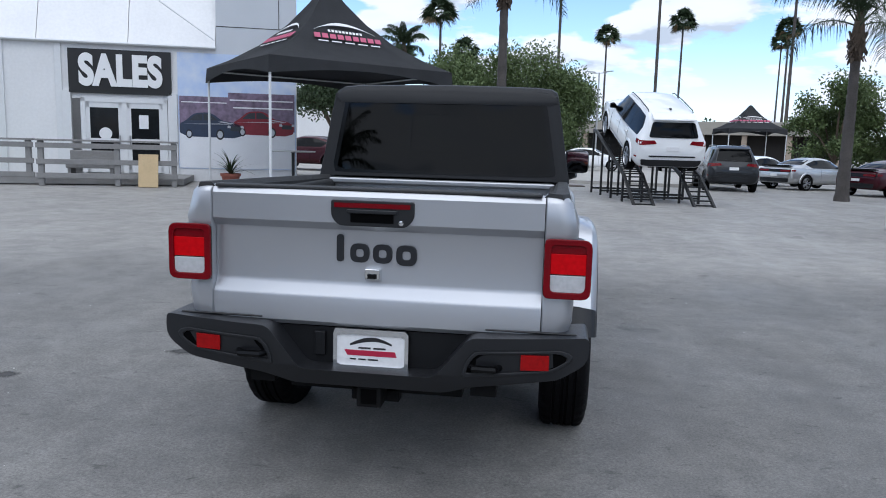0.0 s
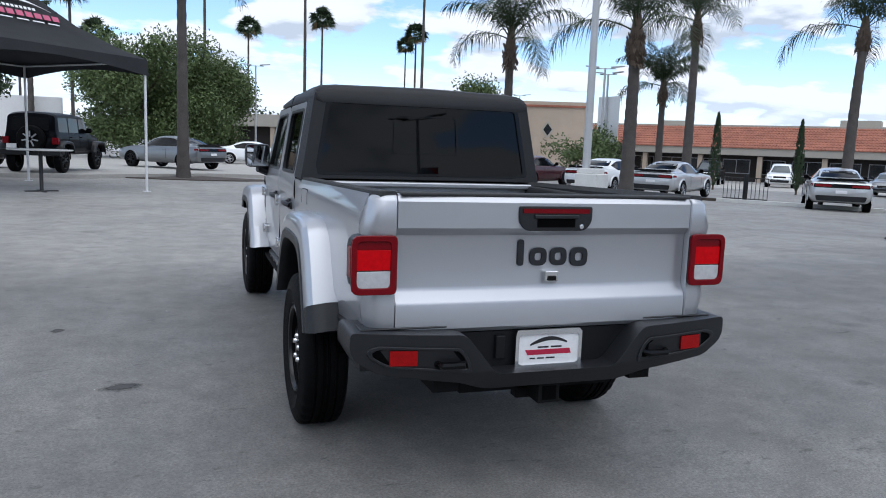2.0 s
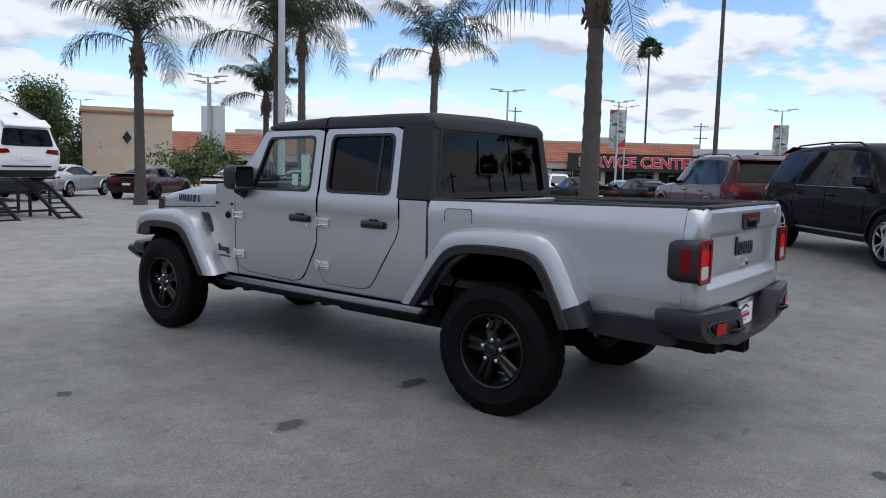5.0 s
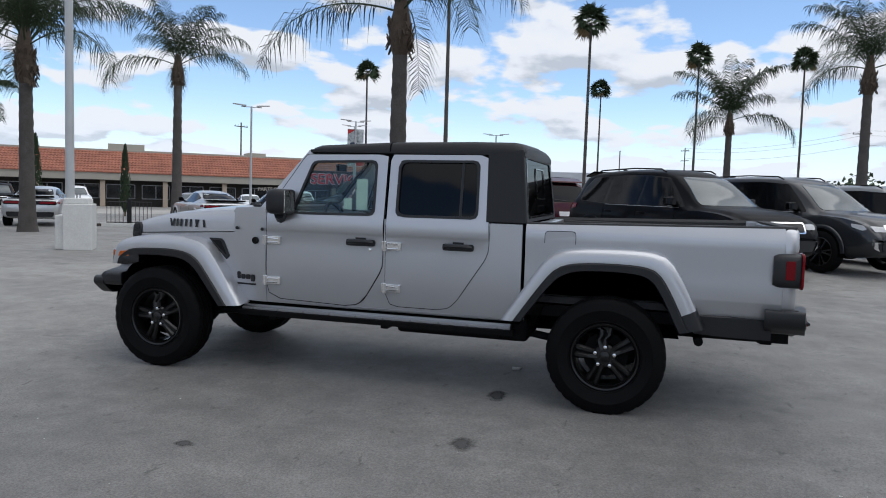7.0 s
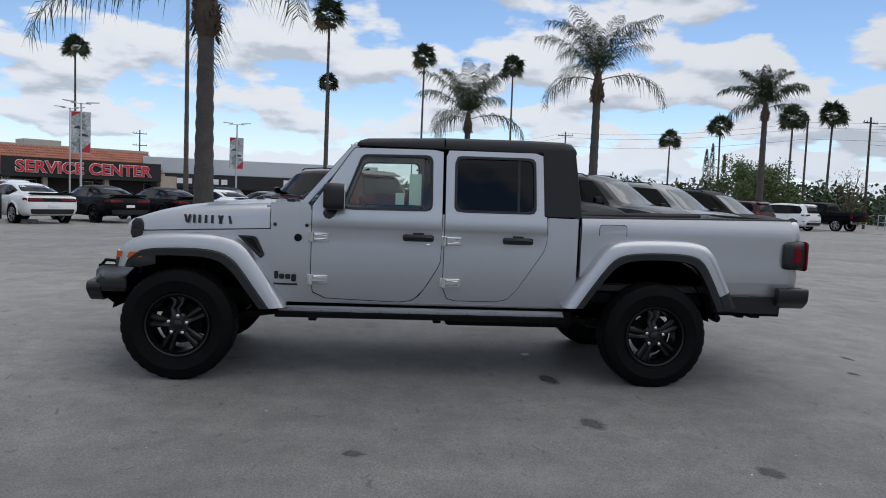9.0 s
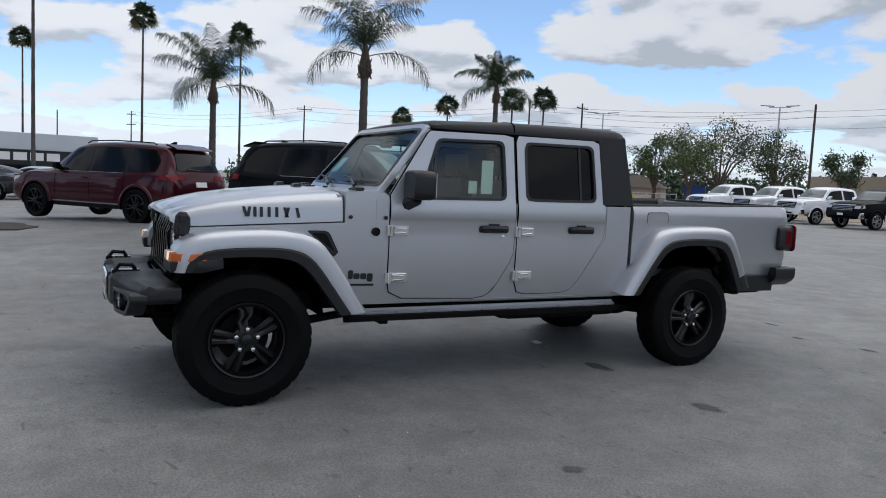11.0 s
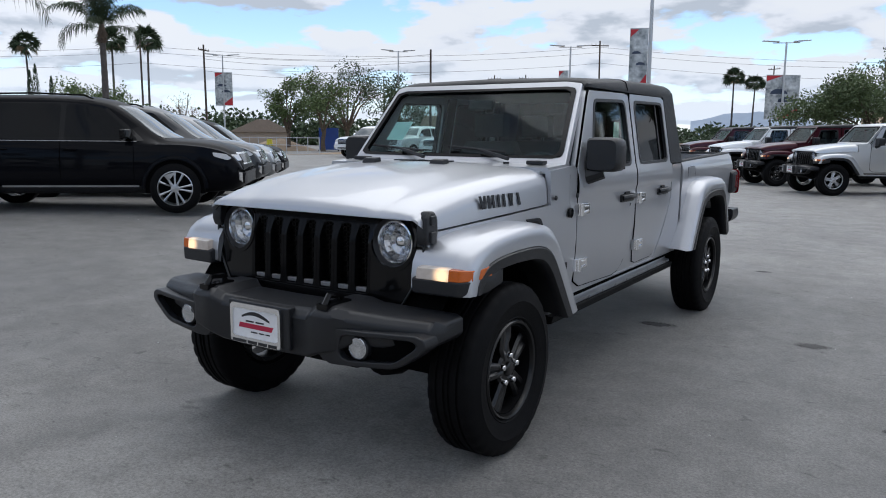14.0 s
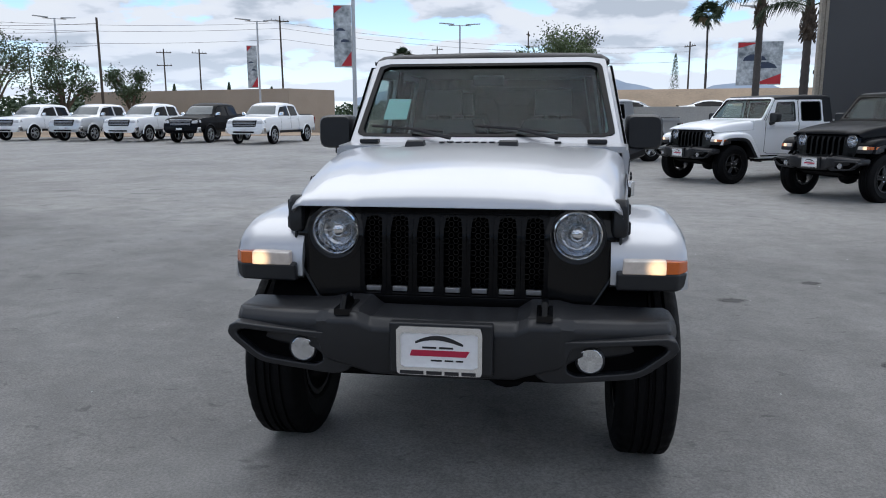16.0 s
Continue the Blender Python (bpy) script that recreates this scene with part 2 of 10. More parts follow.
nt.links.new(lamp_far.outputs["Value"], lamp_fall.inputs["Value"])
nt.links.new(lamp_fall.outputs["Result"], nt.nodes["Principled BSDF"].inputs["Emission Strength"])
M["glass"] = glass("clear_tinted_glass", (0.90, 0.94, 0.92), 0.9)
M["clear"] = glass("clear_glass", (0.95, 0.95, 0.95), 1.0)
M["cartint"] = glass("car_window_glass", (0.10, 0.105, 0.11), 1.1)
M["privacy"] = glass("privacy_glass", (0.040, 0.042, 0.045), 0.62)
M["tinted"] = material("dark_window_glass", (0.003, 0.0036, 0.0046), rough=0.06, spec=0.17, coat=0.0, var=0.3, scale=2.0)
# reflected sky and cabin tone are put into the pale base colour
M["screen"] = material("windscreen_sky_cabin_tone", (0.105, 0.122, 0.128), rough=0.08, spec=0.5, coat=0.0, var=0.35, scale=1.6)
M["windscreen"] = glass("windscreen_glass", (0.74, 0.85, 0.86), 0.5)
M["seat"] = material("dark_seat_cloth", (0.075, 0.075, 0.078), rough=0.85, var=0.25, scale=20, bump=0.3)
M["headliner"] = material("grey_headliner", (0.045, 0.046, 0.050), rough=0.9, var=0.1)
M["reflector"] = material("lamp_reflector", (0.58, 0.60, 0.63), rough=0.05, metal=1.0, var=0.3, scale=20, scale2=60, bump=0.35, bump_scale=28)
M["plate"] = material("white_plate", (0.78, 0.78, 0.79), rough=0.4, var=0.06, scale=30)
M["platered"] = material("plate_red_print", (0.42, 0.012, 0.05), rough=0.45)
M["ink"] = material("black_print", (0.014, 0.014, 0.016), rough=0.5)
M["decal"] = material("dark_grey_decal", (0.009, 0.010, 0.013), rough=0.45)
M["bedliner"] = material("bed_lining", (0.030, 0.031, 0.033), rough=0.75, var=0.3, scale=10, bump=0.4, bump_scale=300)
M["sticker"] = material("window_sticker", (0.55, 0.70, 0.62), rough=0.6, var=0.08, scale=20)
M["mirrorglass"] = material("mirror_glass", (0.8, 0.82, 0.84), rough=0.02, metal=1.0)


# ---- mesh helpers ----
def finish(name, bm, mat, parent=None, label="", smooth=40, bevel=0.0):
    bmesh.ops.recalc_face_normals(bm, faces=bm.faces[:])
    me = bpy.data.meshes.new(name)
    bm.to_mesh(me)
    bm.free()
    for mt in (mat if isinstance(mat, (list, tuple)) else [mat]):
        me.materials.append(mt)
    if smooth:
        me.polygons.foreach_set("use_smooth", [True] * len(me.polygons))
        me.set_sharp_from_angle(angle=radians(smooth))
    ob = new(name, me)
    if parent:
        ob.parent = parent
    if label:
        tagged(ob, label)
    if bevel:
        mod = ob.modifiers.new("bevel", "BEVEL")
        mod.width, mod.segments, mod.limit_method, mod.angle_limit = bevel, 2, "ANGLE", radians(38)
        mod.harden_normals = True
    return ob


def part(name, bm, mat, parent, label="", smooth=40, bevel=0.0):
    return finish(name, bm, mat, parent, label, smooth, bevel)


def thing(name, label, category, m=None, group=""):
    ob = tagged(new(name), label, category, group)
    if m is not None:
        ob.matrix_basis = m
    return ob


def box(bm, x0, x1, y0, y1, z0, z1, m=None):
    vs = [bm.verts.new((x, y, z)) for x in (x0, x1) for y in (y0, y1) for z in (z0, z1)]
    for f in ((0, 1, 3, 2), (4, 6, 7, 5), (0, 4, 5, 1), (2, 3, 7, 6), (0, 2, 6, 4), (1, 5, 7, 3)):
        bm.faces.new([vs[i] for i in f])
    if m is not None:
        bmesh.ops.transform(bm, matrix=m, verts=vs)
    return vs


def loft(bm, rings, closed=True, cap=True):
    """Quads between rings of equal length; the ends are capped."""
    rows = [[bm.verts.new(p) for p in r] for r in rings]
    n = len(rows[0])
    out = []
    for a, b in zip(rows, rows[1:]):
        for i in range(n if closed else n - 1):
            j = (i + 1) % n
            try:
                out.append(bm.faces.new((a[i], a[j], b[j], b[i])))
            except ValueError:
                out.append(None)
    if cap and closed:
        bm.faces.new(rows[0]); bm.faces.new(rows[-1])
    return rows, out


def lathe(bm, profile, n=32, axis="x", centre=(0, 0, 0), closed=False, mouth=False):
    """profile: (radius, along). Turned round the axis."""
    rings = []
    for r, a in profile:
        ring = []
        for i in range(n):
            c, s = math.cos(2 * math.pi * i / n), math.sin(2 * math.pi * i / n)
            p = {"x": (a, r * c, r * s), "y": (r * c, a, r * s), "z": (r * c, r * s, a)}[axis]
            ring.append([p[k] + centre[k] for k in range(3)])
        rings.append(ring)
    if closed:
        rings.append(rings[0])
    rows, _ = loft(bm, rings, True, not closed and not mouth)
    if mouth:   # only the last ring is capped
        bm.faces.new(rows[-1])
    if closed:
        bmesh.ops.remove_doubles(bm, verts=bm.verts[:], dist=1e-6)


def tube(bm, pts, r, n=8):
    """A round bar along points; r one radius or one a point."""
    pts = [Vector(p) for p in pts]
    rs = r if isinstance(r, (list, tuple)) else [r] * len(pts)
    rings = []
    for i, p in enumerate(pts):
        d = (pts[min(i + 1, len(pts) - 1)] - pts[max(i - 1, 0)]).normalized()
        u = d.cross(Vector((0, 0, 1)) if abs(d.z) < 0.9 else Vector((0, 1, 0))).normalized()
        w = d.cross(u)
        rings.append([p + rs[i] * (u * math.cos(2 * math.pi * k / n) + w * math.sin(2 * math.pi * k / n)) for k in range(n)])
    loft(bm, rings)


def rounded(pts, seg=5):
    """A polygon of (a, b, radius) corners with its corners rounded."""
    out = []
    n = len(pts)
    for i, (a, b, r) in enumerate(pts):
        p = Vector((a, b))
        if r <= 0:
            out.append((a, b)); continue
        u = (Vector(pts[i - 1][:2]) - p); v = (Vector(pts[(i + 1) % n][:2]) - p)
        r = min(r, u.length * 0.49, v.length * 0.49)
        s, e = p + u.normalized() * r, p + v.normalized() * r
        for k in range(seg + 1):
            t = k / seg
            q = s * (1 - t) ** 2 + p * 2 * t * (1 - t) + e * t ** 2
            out.append((q.x, q.y))
    return out


def resample(poly, centre, n):
    """Points where rays from the centre leave the polygon."""
    out = []
    for k in range(n):
        a = 2 * math.pi * (k + 0.5) / n
        d = Vector((math.cos(a), math.sin(a)))
        best = None
        for i in range(len(poly)):
            p, q = Vector(poly[i]) - Vector(centre), Vector(poly[(i + 1) % len(poly)]) - Vector(centre)
            e = q - p
            den = d.x * e.y - d.y * e.x
            if abs(den) < 1e-12:
                continue
            t = (p.x * e.y - p.y * e.x) / den
            s = (p.x * d.y - p.y * d.x) / den
            if t > 0 and -1e-9 <= s <= 1 + 1e-9:
                best = t if best is None else max(best, t)
        q = Vector(centre) + d * (best or 0)
        out.append((q.x, q.y))
    return out


def plate(outer, place, thick, inner=None, cuts=(), n=72):
    """A sheet in two coordinates (a, b), with a hole if inner is given, bent by place(a, b, depth) and thick metres deep."""
    bm = bmesh.new()
    if inner:
        c = (sum(p[0] for p in inner) / len(inner), sum(p[1] for p in inner) / len(inner))
        o, i = resample(outer, c, n), resample(inner, c, n)
        # keep the true corners of the outer outline
        for p in outer:
            k = min(range(n), key=lambda j: (o[j][0] - p[0]) ** 2 + (o[j][1] - p[1]) ** 2)
            o[k] = p
        ov = [bm.verts.new((0, *p)) for p in o]; iv = [bm.verts.new((0, *p)) for p in i]
        for k in range(n):
            bm.faces.new((ov[k], ov[(k + 1) % n], iv[(k + 1) % n], iv[k]))
    else:
        bm.faces.new([bm.verts.new((0, *p)) for p in outer])
    for axis, value in cuts:
        no = (0, 1, 0) if axis == "a" else (0, 0, 1)
        co = (0, value, 0) if axis == "a" else (0, 0, value)
        bmesh.ops.bisect_plane(bm, geom=bm.verts[:] + bm.edges[:] + bm.faces[:], dist=1e-5, plane_co=co, plane_no=no)
    r = bmesh.ops.extrude_face_region(bm, geom=bm.faces[:])
    back = {v for v in r["geom"] if isinstance(v, bmesh.types.BMVert)}
    for v in bm.verts:
        v.co = Vector(place(v.co.y, v.co.z, thick if v in back else 0.0))
    return bm


def steps(a, b, n):
    return [a + (b - a) * i / n for i in range(n + 1)]


def ground_z(x, y):
    """The lot: level round the truck, falling gently towards the service building."""
    u = 0.8 * x + 0.6 * y - 12
    fall = 0.016 * (math.sqrt(u * u + 25) + u) / 2
    return -min(fall, 0.95) + 0.26 * math.exp(-((x - 11) ** 2 + y ** 2) / 40.0) - 0.004


# ---- ground ----
def asphalt():
    m = bpy.data.materials.new("worn_asphalt")
    m.use_nodes = True
    nt = m.node_tree
    L = nt.links
    b = nt.nodes["Principled BSDF"]
    tc = nt.nodes.new("ShaderNodeTexCoord")

    def noise_tex(scale, detail=5, rough=0.55, distort=0.0):
        n = nt.nodes.new("ShaderNodeTexNoise")
        n.inputs["Scale"].default_value, n.inputs["Detail"].default_value = scale, detail
        n.inputs["Roughness"].default_value, n.inputs["Distortion"].default_value = rough, distort
        L.new(tc.outputs["Object"], n.inputs["Vector"])
        return n

    def ramp(src, p0, c0, p1, c1):
        r = nt.nodes.new("ShaderNodeValToRGB")
        r.color_ramp.elements[0].position, r.color_ramp.elements[1].position = p0, p1
        r.color_ramp.elements[0].color, r.color_ramp.elements[1].color = (*c0, 1), (*c1, 1)
        L.new(src, r.inputs[0])
        return r

    def mix(kind, fac, a, c):
        x = nt.nodes.new("ShaderNodeMix"); x.data_type = "RGBA"; x.blend_type = kind
        if isinstance(fac, float):
            x.inputs["Factor"].default_value = fac
        else:
            L.new(fac, x.inputs["Factor"])
        L.new(a, x.inputs["A"]); L.new(c, x.inputs["B"])
        return x.outputs["Result"]
    base = ramp(noise_tex(0.35, 6, 0.6, 0.4).outputs["Fac"], 0.30, (0.138, 0.133, 0.127), 0.70, (0.205, 0.198, 0.189)).outputs["Color"]
    fine = ramp(noise_tex(80, 4, 0.75).outputs["Fac"], 0.32, (0.52, 0.52, 0.52), 0.68, (1.44, 1.44, 1.43)).outputs["Color"]
    mid = ramp(noise_tex(3.2, 8, 0.72, 0.15).outputs["Fac"], 0.36, (0.80, 0.80, 0.80), 0.64, (1.16, 1.16, 1.15)).outputs["Color"]
    col = mix("MULTIPLY", 1.0, base, mid)
    col = mix("MULTIPLY", 0.9, col, fine)
    # the lot's uneven light put into the colour: stall band darker, both sides paler
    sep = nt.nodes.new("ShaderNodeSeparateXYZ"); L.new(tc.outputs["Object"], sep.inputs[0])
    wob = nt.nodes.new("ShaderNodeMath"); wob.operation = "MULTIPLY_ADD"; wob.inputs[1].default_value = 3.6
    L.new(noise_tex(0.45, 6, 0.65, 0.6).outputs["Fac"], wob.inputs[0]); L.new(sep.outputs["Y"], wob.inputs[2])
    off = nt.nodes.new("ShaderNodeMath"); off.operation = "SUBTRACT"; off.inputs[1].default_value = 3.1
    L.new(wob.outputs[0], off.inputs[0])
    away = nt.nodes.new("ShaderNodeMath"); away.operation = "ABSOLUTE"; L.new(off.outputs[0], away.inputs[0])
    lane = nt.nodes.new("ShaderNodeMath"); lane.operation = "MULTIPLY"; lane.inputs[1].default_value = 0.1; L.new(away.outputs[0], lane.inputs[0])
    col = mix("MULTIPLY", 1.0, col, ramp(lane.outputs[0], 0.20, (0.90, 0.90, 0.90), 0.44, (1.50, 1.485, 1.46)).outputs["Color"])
    # dark drips and worn dark spots
    spots = ramp(noise_tex(1.7, 3, 0.5, 0.2).outputs["Fac"], 0.26, (0.55, 0.55, 0.55), 0.33, (1, 1, 1)).outputs["Color"]
    col = mix("MULTIPLY", 1.0, col, spots)
    # long faint wheel tracks and scuffs, drawn out along the drive lanes
    mp = nt.nodes.new("ShaderNodeMapping"); mp.inputs["Scale"].default_value = (1.6, 0.12, 1); mp.inputs["Rotation"].default_value = (0, 0, 0.5)
    L.new(tc.outputs["Object"], mp.inputs["Vector"])
    st = noise_tex(1.0, 7, 0.65, 0.5); L.new(mp.outputs[0], st.inputs["Vector"])
    col = mix("MULTIPLY", 1.0, col, ramp(st.outputs["Fac"], 0.34, (0.93, 0.93, 0.93), 0.66, (1.06, 1.06, 1.06)).outputs["Color"])
    mp2 = nt.nodes.new("ShaderNodeMapping"); mp2.inputs["Scale"].default_value = (0.25, 3.5, 1); mp2.inputs["Rotation"].default_value = (0, 0, -0.25)
    L.new(tc.outputs["Object"], mp2.inputs["Vector"])
    st2 = noise_tex(1.0, 6, 0.7, 0.8); L.new(mp2.outputs[0], st2.inputs["Vector"])
    col = mix("MULTIPLY", 1.0, col, ramp(st2.outputs["Fac"], 0.28, (0.92, 0.92, 0.92), 0.44, (1.0, 1.0, 1.0)).outputs["Color"])
    # small dark flecks and scars, a hand wide and less
    mp3 = nt.nodes.new("ShaderNodeMapping"); mp3.inputs["Scale"].default_value = (1.0, 1.9, 1); mp3.inputs["Rotation"].default_value = (0, 0, 0.35)
    L.new(tc.outputs["Object"], mp3.inputs["Vector"])
    fl = noise_tex(6.5, 4, 0.6, 0.6); L.new(mp3.outputs[0], fl.inputs["Vector"])
    col = mix("MULTIPLY", 1.0, col, ramp(fl.outputs["Fac"], 0.29, (0.50, 0.50, 0.50), 0.37, (1.0, 1.0, 1.0)).outputs["Color"])
    # pale grit
    v = nt.nodes.new("ShaderNodeTexVoronoi"); v.inputs["Scale"].default_value = 38
    L.new(tc.outputs["Object"], v.inputs["Vector"])
    grit = ramp(v.outputs["Distance"], 0.05, (1, 1, 1), 0.10, (0, 0, 0)).outputs["Color"]
    gate = ramp(noise_tex(2.3, 2).outputs["Fac"], 0.55, (0, 0, 0), 0.75, (0.5, 0.5, 0.5)).outputs["Color"]
    g2 = nt.nodes.new("ShaderNodeMath"); g2.operation = "MULTIPLY"
    L.new(grit, g2.inputs[0]); L.new(gate, g2.inputs[1])
    pale = nt.nodes.new("ShaderNodeRGB"); pale.outputs[0].default_value = (0.30, 0.29, 0.275, 1)
    col = mix("MIX", g2.outputs[0], col, pale.outputs[0])
    L.new(col, b.inputs["Base Color"])
    rr = ramp(noise_tex(0.9, 5).outputs["Fac"], 0.3, (0.56, 0.56, 0.56), 0.7, (0.74, 0.74, 0.74))
    L.new(rr.outputs["Color"], b.inputs["Roughness"])
    b.inputs["Specular IOR Level"].default_value = 0.75
    b.inputs["Diffuse Roughness"].default_value = 1.0
    bp = nt.nodes.new("ShaderNodeBump"); bp.inputs["Strength"].default_value = 0.4; bp.inputs["Distance"].default_value = 0.005
    L.new(noise_tex(110, 4, 0.7).outputs["Fac"], bp.inputs["Height"]); L.new(bp.outputs["Normal"], b.inputs["Normal"])
    return m


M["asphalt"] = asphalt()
bm = bmesh.new()
radii = [0] + [1.2 * 1.13 ** i for i in range(64)]
ring_prev = None
centre = bm.verts.new((0, 0, ground_z(0, 0)))
NA = 96
for r in radii[1:]:
    ring = []
    for k in range(NA):
        x, y = r * math.cos(2 * math.pi * k / NA), r * math.sin(2 * math.pi * k / NA)
        ring.append(bm.verts.new((x, y, ground_z(x, y))))
    for k in range(NA):
        j = (k + 1) % NA
        if ring_prev:
            bm.faces.new((ring_prev[k], ring_prev[j], ring[j], ring[k]))
        else:
            bm.faces.new((centre, ring[k], ring[j]))
    ring_prev = ring
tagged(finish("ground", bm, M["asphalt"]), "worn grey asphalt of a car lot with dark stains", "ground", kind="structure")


# ---- the pickup truck ----
def side_x(y, z):
    """Half width of the truck's side at (y, z)."""
    w = 0.778
    if z > 1.22:
        w -= (z - 1.22) * 0.165
    # a soft shoulder under the windows
    up, down = min(1, max(0, (z - 1.105) / 0.03)), min(1, max(0, (z - 1.19) / 0.08))
    w += 0.008 * up * up * (3 - 2 * up) * (1 - down)
    if z < 0.9:
        w -= (0.9 - z) ** 2 * 0.28
    if y > 2.62:
        w -= (y - 2.62) * 0.105
    return w


def truck_wheel(parent, x, y, out, radius=0.398, rim=None, lugs=True, plain=False):
    """Tyre, rim, hub and nuts. out is -1 or 1: the side on which the face lies."""
    bm = bmesh.new()
    half = [(0.222, 0.082), (0.236, 0.100), (0.246, 0.108), (0.250, 0.105), (0.285, 0.117), (0.318, 0.121), (0.324, 0.124), (0.330, 0.121), (0.366, 0.115), (0.392, 0.104), (0.403, 0.094),
            (0.408, 0.080), (0.408, 0.058), (0.398, 0.055), (0.398, 0.047), (0.408, 0.044), (0.408, 0.020), (0.398, 0.017), (0.398, 0.006), (0.408, 0.003)]
    prof = [(r * radius / 0.408, a) for r, a in half] + [(r * radius / 0.408, -a) for r, a in reversed(half)]
    prof += [(0.200, -0.09), (0.200, 0.09)]
    seg = 40 if plain else 128
    rings = []
    for r, a in prof:
        edge = 0.070 < abs(a) < 0.109 and r > 0.37
        rings.append([(a, (r - (0.006 if edge and not plain and k % 4 == 0 else 0)) * math.cos(2 * math.pi * k / seg), (r - (0.006 if edge and not plain and k % 4 == 0 else 0)) * math.sin(2 * math.pi * k / seg)) for k in range(seg)])
    loft(bm, rings + [rings[0]], True, False)
    bmesh.ops.remove_doubles(bm, verts=bm.verts[:], dist=1e-6)
    tyre = part("tyre", bm, M["rubber"], parent, smooth=30)
    tyre.matrix_basis = Matrix.Translation((x, y, radius - (0.006 if y > 1 else 0.014)))
    face = out * 0.075
    bm = bmesh.new()
    # barrel and lip
    lathe(bm, [(0.222, -out * 0.10), (0.232, out * 0.098), (0.224, out * 0.108), (0.214, out * 0.104), (0.205, out * 0.080), (0.198, -out * 0.03), (0.198, -out * 0.10)], 48, "x", closed=True)
    # five broad spokes with bevelled flanks and a shallow trough
    for k in range(5):
        rot = Matrix.Rotation(2 * math.pi * k / 5 - 0.2, 4, "X")
        rings = []
        for t in steps(0, 1, 5):
            r = 0.050 + t * 0.160
            hw = 0.033 + 0.022 * t ** 1.3
            f = face + out * (0.010 * (1 - t) - 0.004 * t)
            rings.append([(f - out * 0.012, -hw, r), (f, -hw * 0.72, r), (f, -hw * 0.34, r), (f - out * 0.016 * min(1, 3 * t), 0, r), (f, hw * 0.34, r), (f, hw * 0.72, r), (f - out * 0.012, hw, r), (f - out * 0.05, hw * 0.9, r), (f - out * 0.05, -hw * 0.9, r)])
        vs0 = len(bm.verts)
        loft(bm, rings)
        bm.verts.ensure_lookup_table()
        bmesh.ops.transform(bm, matrix=rot, verts=bm.verts[vs0:])
    lathe(bm, [(0.085, face - out * 0.05), (0.082, face - out * 0.008), (0.070, face + out * 0.004), (0.036, face + out * 0.006), (0.034, face + out * 0.016), (0.028, face + out * 0.020)], 32, "x")
    r = part("rim", bm, rim or M["rim"], tyre, smooth=35)
    bm = bmesh.new()
    lathe(bm, [(0.150, face - out * 0.10), (0.150, face - out * 0.085), (0.06, face - out * 0.085)], 32, "x")
    part("brake_disc", bm, M["chassis"], tyre)
    if lugs:
        for k in range(5):
            bm = bmesh.new()
            a = 2 * math.pi * k / 5 + 1.62
            lathe(bm, [(0.016, face - out * 0.01), (0.016, face + out * 0.016), (0.012, face + out * 0.025), (0.004, face + out * 0.028)], 10, "x", (0, 0.066 * math.cos(a), 0.066 * math.sin(a)))
            part("wheel_nut", bm, M["chrome"], tyre, "chrome wheel nut")
    return tyre


def interp(path, n):
    """n + 1 points evenly along a polyline."""
    pts = [Vector(p) for p in path]
    d = [0]
    for a, b in zip(pts, pts[1:]):
        d.append(d[-1] + (b - a).length)
    out = []
    for k in range(n + 1):
        s = d[-1] * k / n
        i = max(j for j in range(len(d) - 1) if d[j] <= s + 1e-9)
        out.append(pts[i].lerp(pts[i + 1], (s - d[i]) / (d[i + 1] - d[i])))
    return out


def smooth_path(path, rounds=2):
    """Chaikin's corner cutting, ends kept."""
    for _ in range(rounds):
        q = [path[0]]
        for a, b in zip(path, path[1:]):
            q.append(tuple(0.75 * u + 0.25 * v for u, v in zip(a, b)))
            q.append(tuple(0.25 * u + 0.75 * v for u, v in zip(a, b)))
        q.append(path[-1])
        path = q
    return path


def flare(parent, s, top, low, paint, inner_x, outer_x, n=28, tail=0.0):
    """A fender flare: painted top band and black lower lip. top, low: its outer edges as (y, z)."""
    T, L = interp(smooth_path(top), n), interp(smooth_path(low), n)
    r1, r2 = [], []
    for t, l in zip(T, L):
        def at(k, x):
            q = t.lerp(l, k)
            return (s * x, q.x, q.y)
        mid = 0.60
        c = (t + l) / 2
        r1.append([(s * inner_x, t.x, t.y + 0.012), (s * (outer_x - 0.09), t.x, t.y + 0.008), (s * (outer_x - 0.03), t.x * 0.98 + l.x * 0.02, t.y - 0.001), at(0.16, outer_x - 0.008), at(0.35, outer_x), at(mid, outer_x),
                   at(mid + 0.02, outer_x - 0.03), at(0.5, outer_x - 0.06), at(0.3, outer_x - 0.10), at(0.2, inner_x)])
        r2.append([at(mid, outer_x - 0.004), at(mid + 0.06, outer_x + 0.006), at(0.96, outer_x + 0.004), at(1.0, outer_x - 0.012), at(1.0, outer_x - 0.05), at(0.75, outer_x - 0.12), at(0.7, inner_x), at(0.5, inner_x), at(0.5, outer_x - 0.1)])
    cut = n if not tail else int(n * (1 - tail))
    bm = bmesh.new(); loft(bm, r1[:cut + 1])
    f = part("fender_flare", bm, paint, parent, "silver painted fender flare" if s else "")
    bm = bmesh.new(); loft(bm, r2)
    part("flare_lip", bm, M["plastic"], f, "black plastic lip")
    if tail:
        bm = bmesh.new(); loft(bm, r1[cut:])
        part("flare_foot", bm, M["plastic"], f, "black lower end of the flare")
    return f


